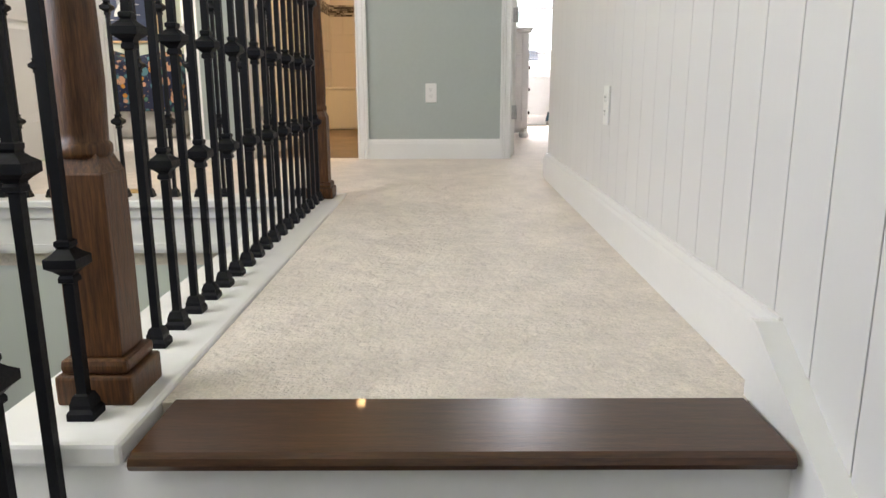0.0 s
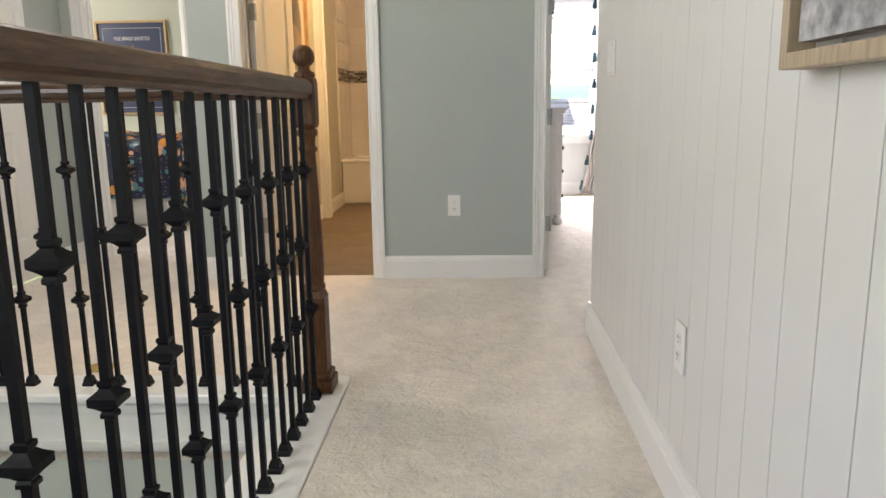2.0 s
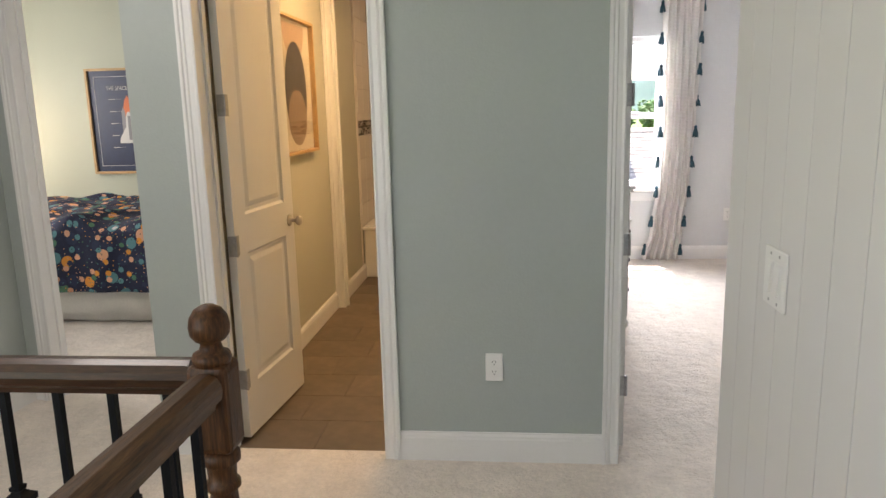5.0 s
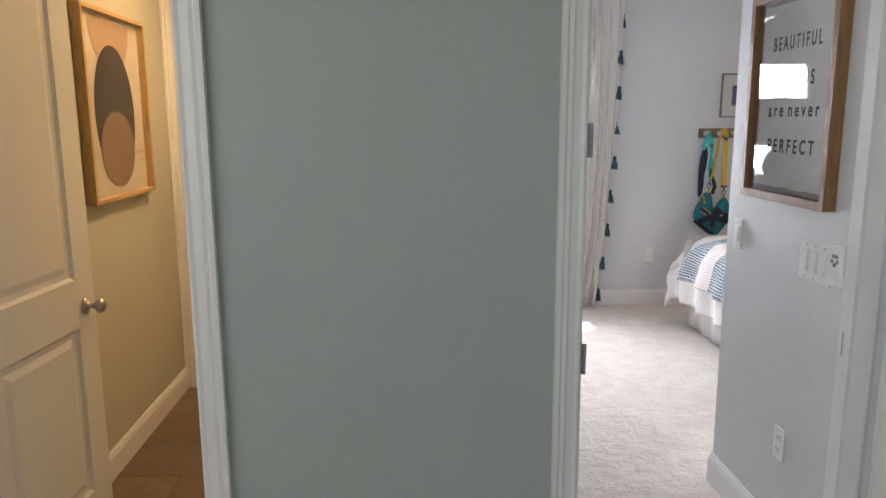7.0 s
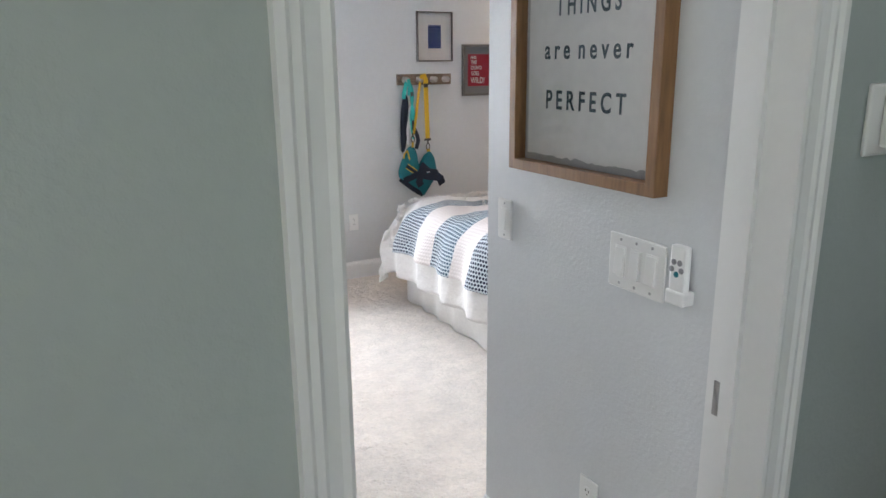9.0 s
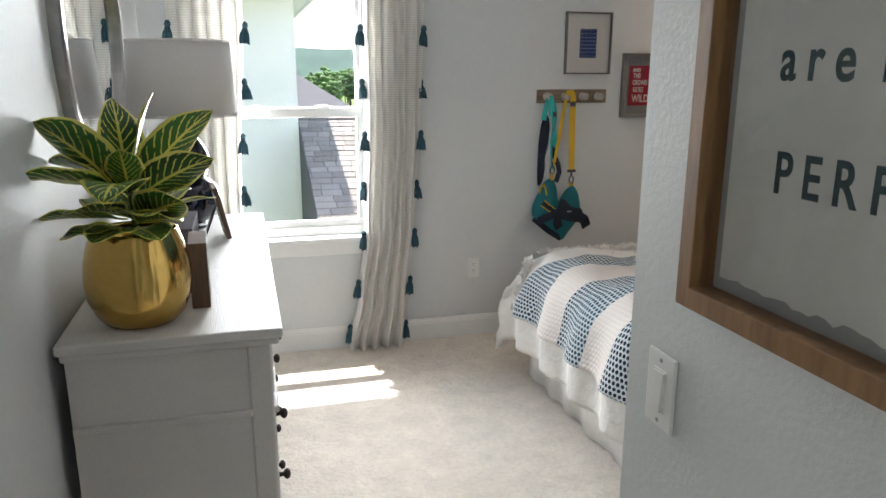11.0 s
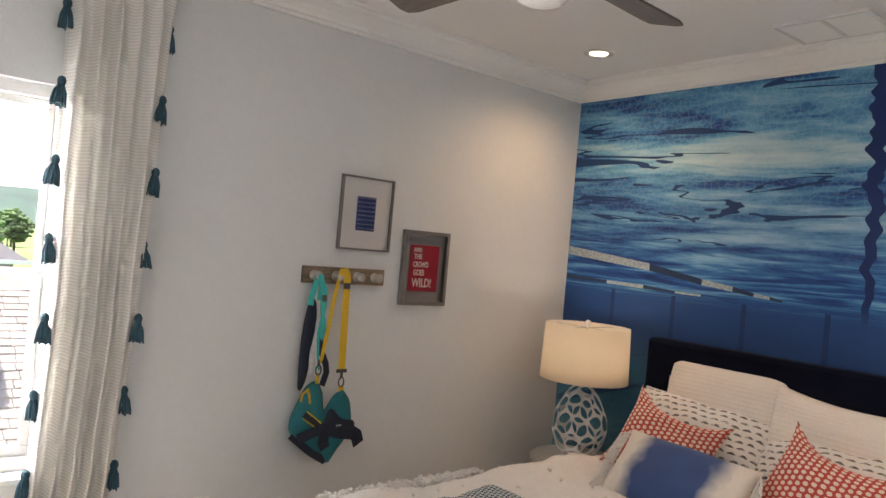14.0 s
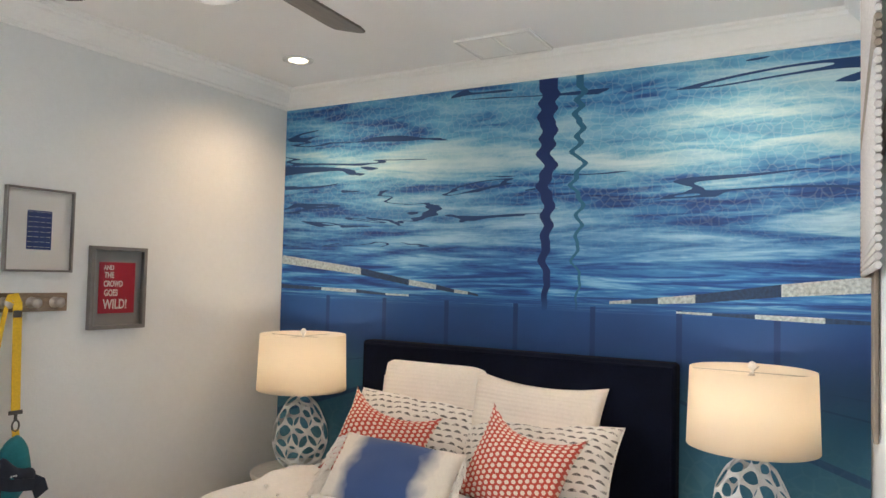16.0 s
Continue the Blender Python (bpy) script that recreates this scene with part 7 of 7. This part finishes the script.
# woven wall hanging beside the mural
M["white_rope"] = material("white_rope", (0.46, 0.43, 0.41), 0.85, grain=((60, 0.1),), bump=((160, 0.4, 0.003),))
M["grey_slat"] = material("grey_slat", (0.22, 0.175, 0.135), 0.6, grain=((10, 0.25, (8, 8, 1)),), bump=((40, 0.25, 0.003, (6, 6, 1)),))
t_ = base("woven_wall_hanging", pose(3.55, 5.562, 1.62), "woven white rope panel with grey slats hung on the wall", "wall hanging")
part("edge_frame", boxes((-0.012, 0.012, 0.0, 0.044, 0.0, 0.86), (-1.15, 0.0, 0.0, 0.014, 0.28, 0.32), bevel=0.004), M["grey_slat"], t_)
for i in range(58):
    z = 0.008 + 0.0148 * i
    part("rope", sweep([(0.018, 0.008, z), (0.014, 0.034, z), (-0.02, 0.038, z), (-1.15, 0.030, z)], circle(0.0066, 6)), M["grey_slat" if 24 < i < 29 else "white_rope"], t_)
for i in range(3):
    part("slat", boxes((-0.08 - 0.09 * i, -0.02 - 0.09 * i, 0.002, 0.016, -0.45, 0.06 + 0.06 * i), bevel=0.004), M["grey_slat"], t_)
# ---- outside the bedroom window ----
M["lawn"] = material("lawn", (0.16, 0.22, 0.05), 0.95, grain=((0.05, 0.25), (0.4, 0.2), (6, 0.25)))
M["stucco"] = material("stucco", (0.88, 0.86, 0.83), 0.85, grain=((0.6, 0.03), (20, 0.02)), bump=((40, 0.3, 0.006),))
M["soffit"] = material("soffit", (0.82, 0.81, 0.80), 0.5, grain=((2, 0.03),))
M["grey_wall"] = material("grey_wall", (0.17, 0.19, 0.22), 0.8, grain=((0.5, 0.05), (8, 0.05)))
M["far_roof"] = material("far_roof", (0.085, 0.08, 0.085), 0.9, grain=((1.5, 0.12), (9, 0.2, (1, 4, 4))))
M["leaves"] = material("leaves", (0.085, 0.15, 0.035), 0.8, grain=((0.5, 0.3), (3, 0.4)), spread=0.25)
M["bark"] = material("bark", (0.09, 0.065, 0.045), 0.9, grain=((4, 0.3, (1, 1, 0.2)),))
M["hills"] = material("hills", (0.030, 0.062, 0.042), 0.95, grain=((0.012, 0.25), (0.08, 0.4)))


def shingle_material():
    m = material("shingle", (0.30, 0.262, 0.235), 0.95, grain=((1.2, 0.1), (60, 0.25)), bump=((120, 0.5, 0.004),))
    t = m.node_tree
    b = t.nodes["Principled BSDF"]
    g, mr, mx = t.nodes.new("ShaderNodeNewGeometry"), t.nodes.new("ShaderNodeMapRange"), t.nodes.new("ShaderNodeVectorMath")
    mr.inputs["To Min"].default_value, mr.inputs["To Max"].default_value = 0.72, 1.25
    mx.operation = "SCALE"
    t.links.new(g.outputs["Random Per Island"], mr.inputs[0])
    t.links.new(b.inputs["Base Color"].links[0].from_socket, mx.inputs[0])
    t.links.new(mr.outputs[0], mx.inputs["Scale"])
    t.links.new(mx.outputs[0], b.inputs["Base Color"])
    return m


M["shingle"] = shingle_material()
gm = bmesh.new()
gm.faces.new([gm.verts.new(p) for p in ((-3000, -3000, -3.1), (3000, -3000, -3.1), (3000, 3000, -3.1), (-3000, 3000, -3.1))])
structure("ground", gm, M["lawn"], "green lawn reaching the horizon")
# next-door house
nb = base("neighbour_house", (0, 0, 0), "white stucco two-storey house with a low shingled roof", "house")
part("wall", boxes((-7, 1.425, 13.0, 22, -3.1, 2.42)), M["stucco"], nb)
part("soffit", boxes((-7.4, 1.66, 12.5, 22.4, 2.41, 2.44)), M["soffit"], nb, "white vented soffit")
part("fascia", boxes((-7.4, 1.66, 12.46, 12.5, 2.39, 2.6), (1.66, 1.70, 12.46, 22.4, 2.39, 2.6)), M["soffit"], nb)
part("gutter", sweep([(-7.4, 12.40, 2.56), (1.72, 12.40, 2.56)], [(-0.06, -0.05), (0.05, -0.06), (0.06, 0.05), (-0.06, 0.05)]), M["soffit"], nb)
for i in range(36):
    x = -2.45 + 0.11 * i
    part("soffit_slot", boxes((x, x + 0.05, 12.56, 12.94, 2.404, 2.409)), M["smoke"], nb)
hr = bmesh.new()
v = [hr.verts.new(p) for p in ((-7.5, 12.38, 2.6), (1.74, 12.38, 2.6), (1.74, 22.5, 2.6), (-7.5, 22.5, 2.6), (-3.5, 17.4, 4.9), (-1.9, 17.4, 4.9))]
for f in ((0, 1, 5, 4), (1, 2, 5), (2, 3, 4, 5), (3, 0, 4), (3, 2, 1, 0)):
    hr.faces.new([v[i] for i in f])
part("upper_roof", hr, M["far_roof"], nb)
# lower shingled roof, course by course, with a hip on its far side
SL = 0.42
ridge_y, ridge_z = 13.3, 1.08
lr = bmesh.new()
v = [lr.verts.new(p) for p in ((1.43, 9.9, ridge_z - SL * 3.4), (9.0, 9.9, ridge_z - SL * 3.4), (5.4, ridge_y, ridge_z), (1.43, ridge_y, ridge_z), (9.0, 16.7, ridge_z - SL * 3.4), (1.43, 16.7, ridge_z - SL * 3.4))]
for f in ((0, 1, 2, 3), (1, 4, 2), (3, 2, 4, 5), (5, 4, 1, 0), (0, 3, 5)):
    lr.faces.new([v[i] for i in f])
part("lower_roof", lr, M["far_roof"], nb)
part("lower_wall", boxes((1.43, 8.5, 10.4, 16.2, -3.1, ridge_z - SL * 3.4 - 0.02)), M["stucco"], nb)
sh = bmesh.new()
rs = random.Random(8)
course = 0.105
k = 0
while True:
    y = 9.86 + course * k
    if y > ridge_y - 0.02:
        break
    z = ridge_z - SL * (ridge_y - y)
    x = 1.4 - rs.random() * 0.2
    lim = 9.0 - (y - 9.9) * (3.6 / 3.4)
    while x < lim:
        w = rs.uniform(0.12, 0.26)
        x1 = min(x + w - 0.008, lim)
        if x1 > 1.44:
            x0 = max(x, 1.44)
            lift = rs.uniform(0.010, 0.018)
            q = [sh.verts.new(p) for p in ((x0, y, z + 0.004), (x1, y, z + 0.004), (x1, y, z + lift), (x0, y, z + lift), (x0, y + course * 1.1, z + SL * course * 1.1 + 0.004), (x1, y + course * 1.1, z + SL * course * 1.1 + 0.004))]
            sh.faces.new((q[0], q[1], q[2], q[3]))
            sh.faces.new((q[3], q[2], q[5], q[4]))
        x += w
    k += 1
tagged(part("shingles", sh, M["shingle"], nb, "brown grey asphalt shingles"), kind="stuff")
part("ridge_cap", sweep([(1.44, ridge_y, ridge_z + 0.012), (5.4, ridge_y, ridge_z + 0.012), (9.0, 9.9, ridge_z - SL * 3.4 + 0.02)], [(-0.13, -0.04), (0, 0.012), (0.13, -0.04), (0, 0.0)]), M["shingle"], nb)
part("roof_vent", boxes((3.0, 3.35, 13.0, 13.3, 1.05, 1.2), bevel=0.03), M["soffit"], nb, "white roof vent")
# house across the lawn
fh = base("distant_house", (0, 0, 0), "grey single-storey house with a hipped grey roof", "house")
part("wall", boxes((-1.3, 6.4, 43, 53, -3.1, -0.55)), M["grey_wall"], fh)
fr = bmesh.new()
v = [fr.verts.new(p) for p in ((-1.8, 42.4, -0.55), (7.0, 42.4, -0.55), (7.0, 53.6, -0.55), (-1.8, 53.6, -0.55), (1.6, 48, 1.75), (3.6, 48, 1.75))]
for f in ((0, 1, 5, 4), (1, 2, 5), (2, 3, 4, 5), (3, 0, 4), (3, 2, 1, 0)):
    fr.faces.new([v[i] for i in f])
part("roof", fr, M["far_roof"], fh)
part("fascia", boxes((-1.82, 7.02, 42.36, 42.4, -0.72, -0.54), (7.0, 7.04, 42.4, 53.6, -0.72, -0.54)), M["soffit"], fh, "white fascia board")
for x in (3.4, 4.1, 4.8):
    w_ = part("window", boxes((x, x + 0.5, 42.96, 43.0, -2.1, -0.9)), M["soffit"], fh)
    part("pane", boxes((x + 0.06, x + 0.44, 42.95, 42.965, -2.04, -0.96)), M["screen"], w_)


def tree(name, x, y, h, seed):
    t = base(name, (x, y, -3.1), "leafy green tree beyond the lawn", "tree", "trees beyond the lawn")
    rt = random.Random(seed)
    tr = sweep([(0, 0, 0), (0.05, 0, h * 0.2), (-0.05, 0.08, h * 0.45)], circle(h * 0.028, 8))
    for i in range(5):
        a = i * 1.3
        sweep([(0, 0.03, h * 0.3), (h * 0.13 * math.cos(a), h * 0.13 * math.sin(a), h * 0.5), (h * 0.22 * math.cos(a), h * 0.22 * math.sin(a), h * 0.66)], circle(h * 0.011, 6), tr)
    part("trunk", tr, M["bark"], t)
    cr = bmesh.new()
    for i in range(120):
        d = Vector((rt.gauss(0, 1), rt.gauss(0, 1), rt.gauss(0, 0.9))).normalized() * (rt.random() ** 0.4)
        c = Vector((d.x * h * 0.36, d.y * h * 0.36, h * 0.64 + d.z * h * 0.34))
        r = h * rt.uniform(0.035, 0.075)
        vs = bmesh.ops.create_icosphere(cr, subdivisions=1, radius=r)["verts"]
        for q in vs:
            q.co = Vector((q.co.x * 1.2, q.co.y * 1.2, q.co.z * 0.75)) * rt.uniform(0.7, 1.3) + c
    part("crown", cr, M["leaves"], t)
    return t


first = [tree("tree", 9.5, 78, 4.2, 1), tree("tree", 13.5, 92, 4.8, 2), tree("tree", 18, 84, 3.9, 3)]
rs = random.Random(12)
for i in range(44):
    src = first[i % 3]
    y = rs.uniform(85, 190)
    copy_thing(src, pose(-0.05 * y + rs.uniform(-0.05, 0.30) * y, y, -3.1, 0, 0, rs.uniform(0, 360)) @ Matrix.Scale(rs.uniform(0.8, 1.25), 4))
hm = bmesh.new()
rows = []
for j, (y, base_h) in enumerate(((420, -3.2), (470, 5), (540, 14), (640, 21), (800, 8))):
    rows.append([hm.verts.new((-500 + 25 * i, y + 12 * math.sin(i * 0.7), base_h + (7 * noise.noise(Vector((i * 0.13, j * 0.4, 3))) + 2.2 * noise.noise(Vector((i * 0.9, j, 7))) if j else 0))) for i in range(41)])
for a, b in zip(rows, rows[1:]):
    for i in range(40):
        hm.faces.new((a[i], a[i + 1], b[i + 1], b[i]))
structure("backdrop", hm, M["hills"], "wooded hills on the horizon")
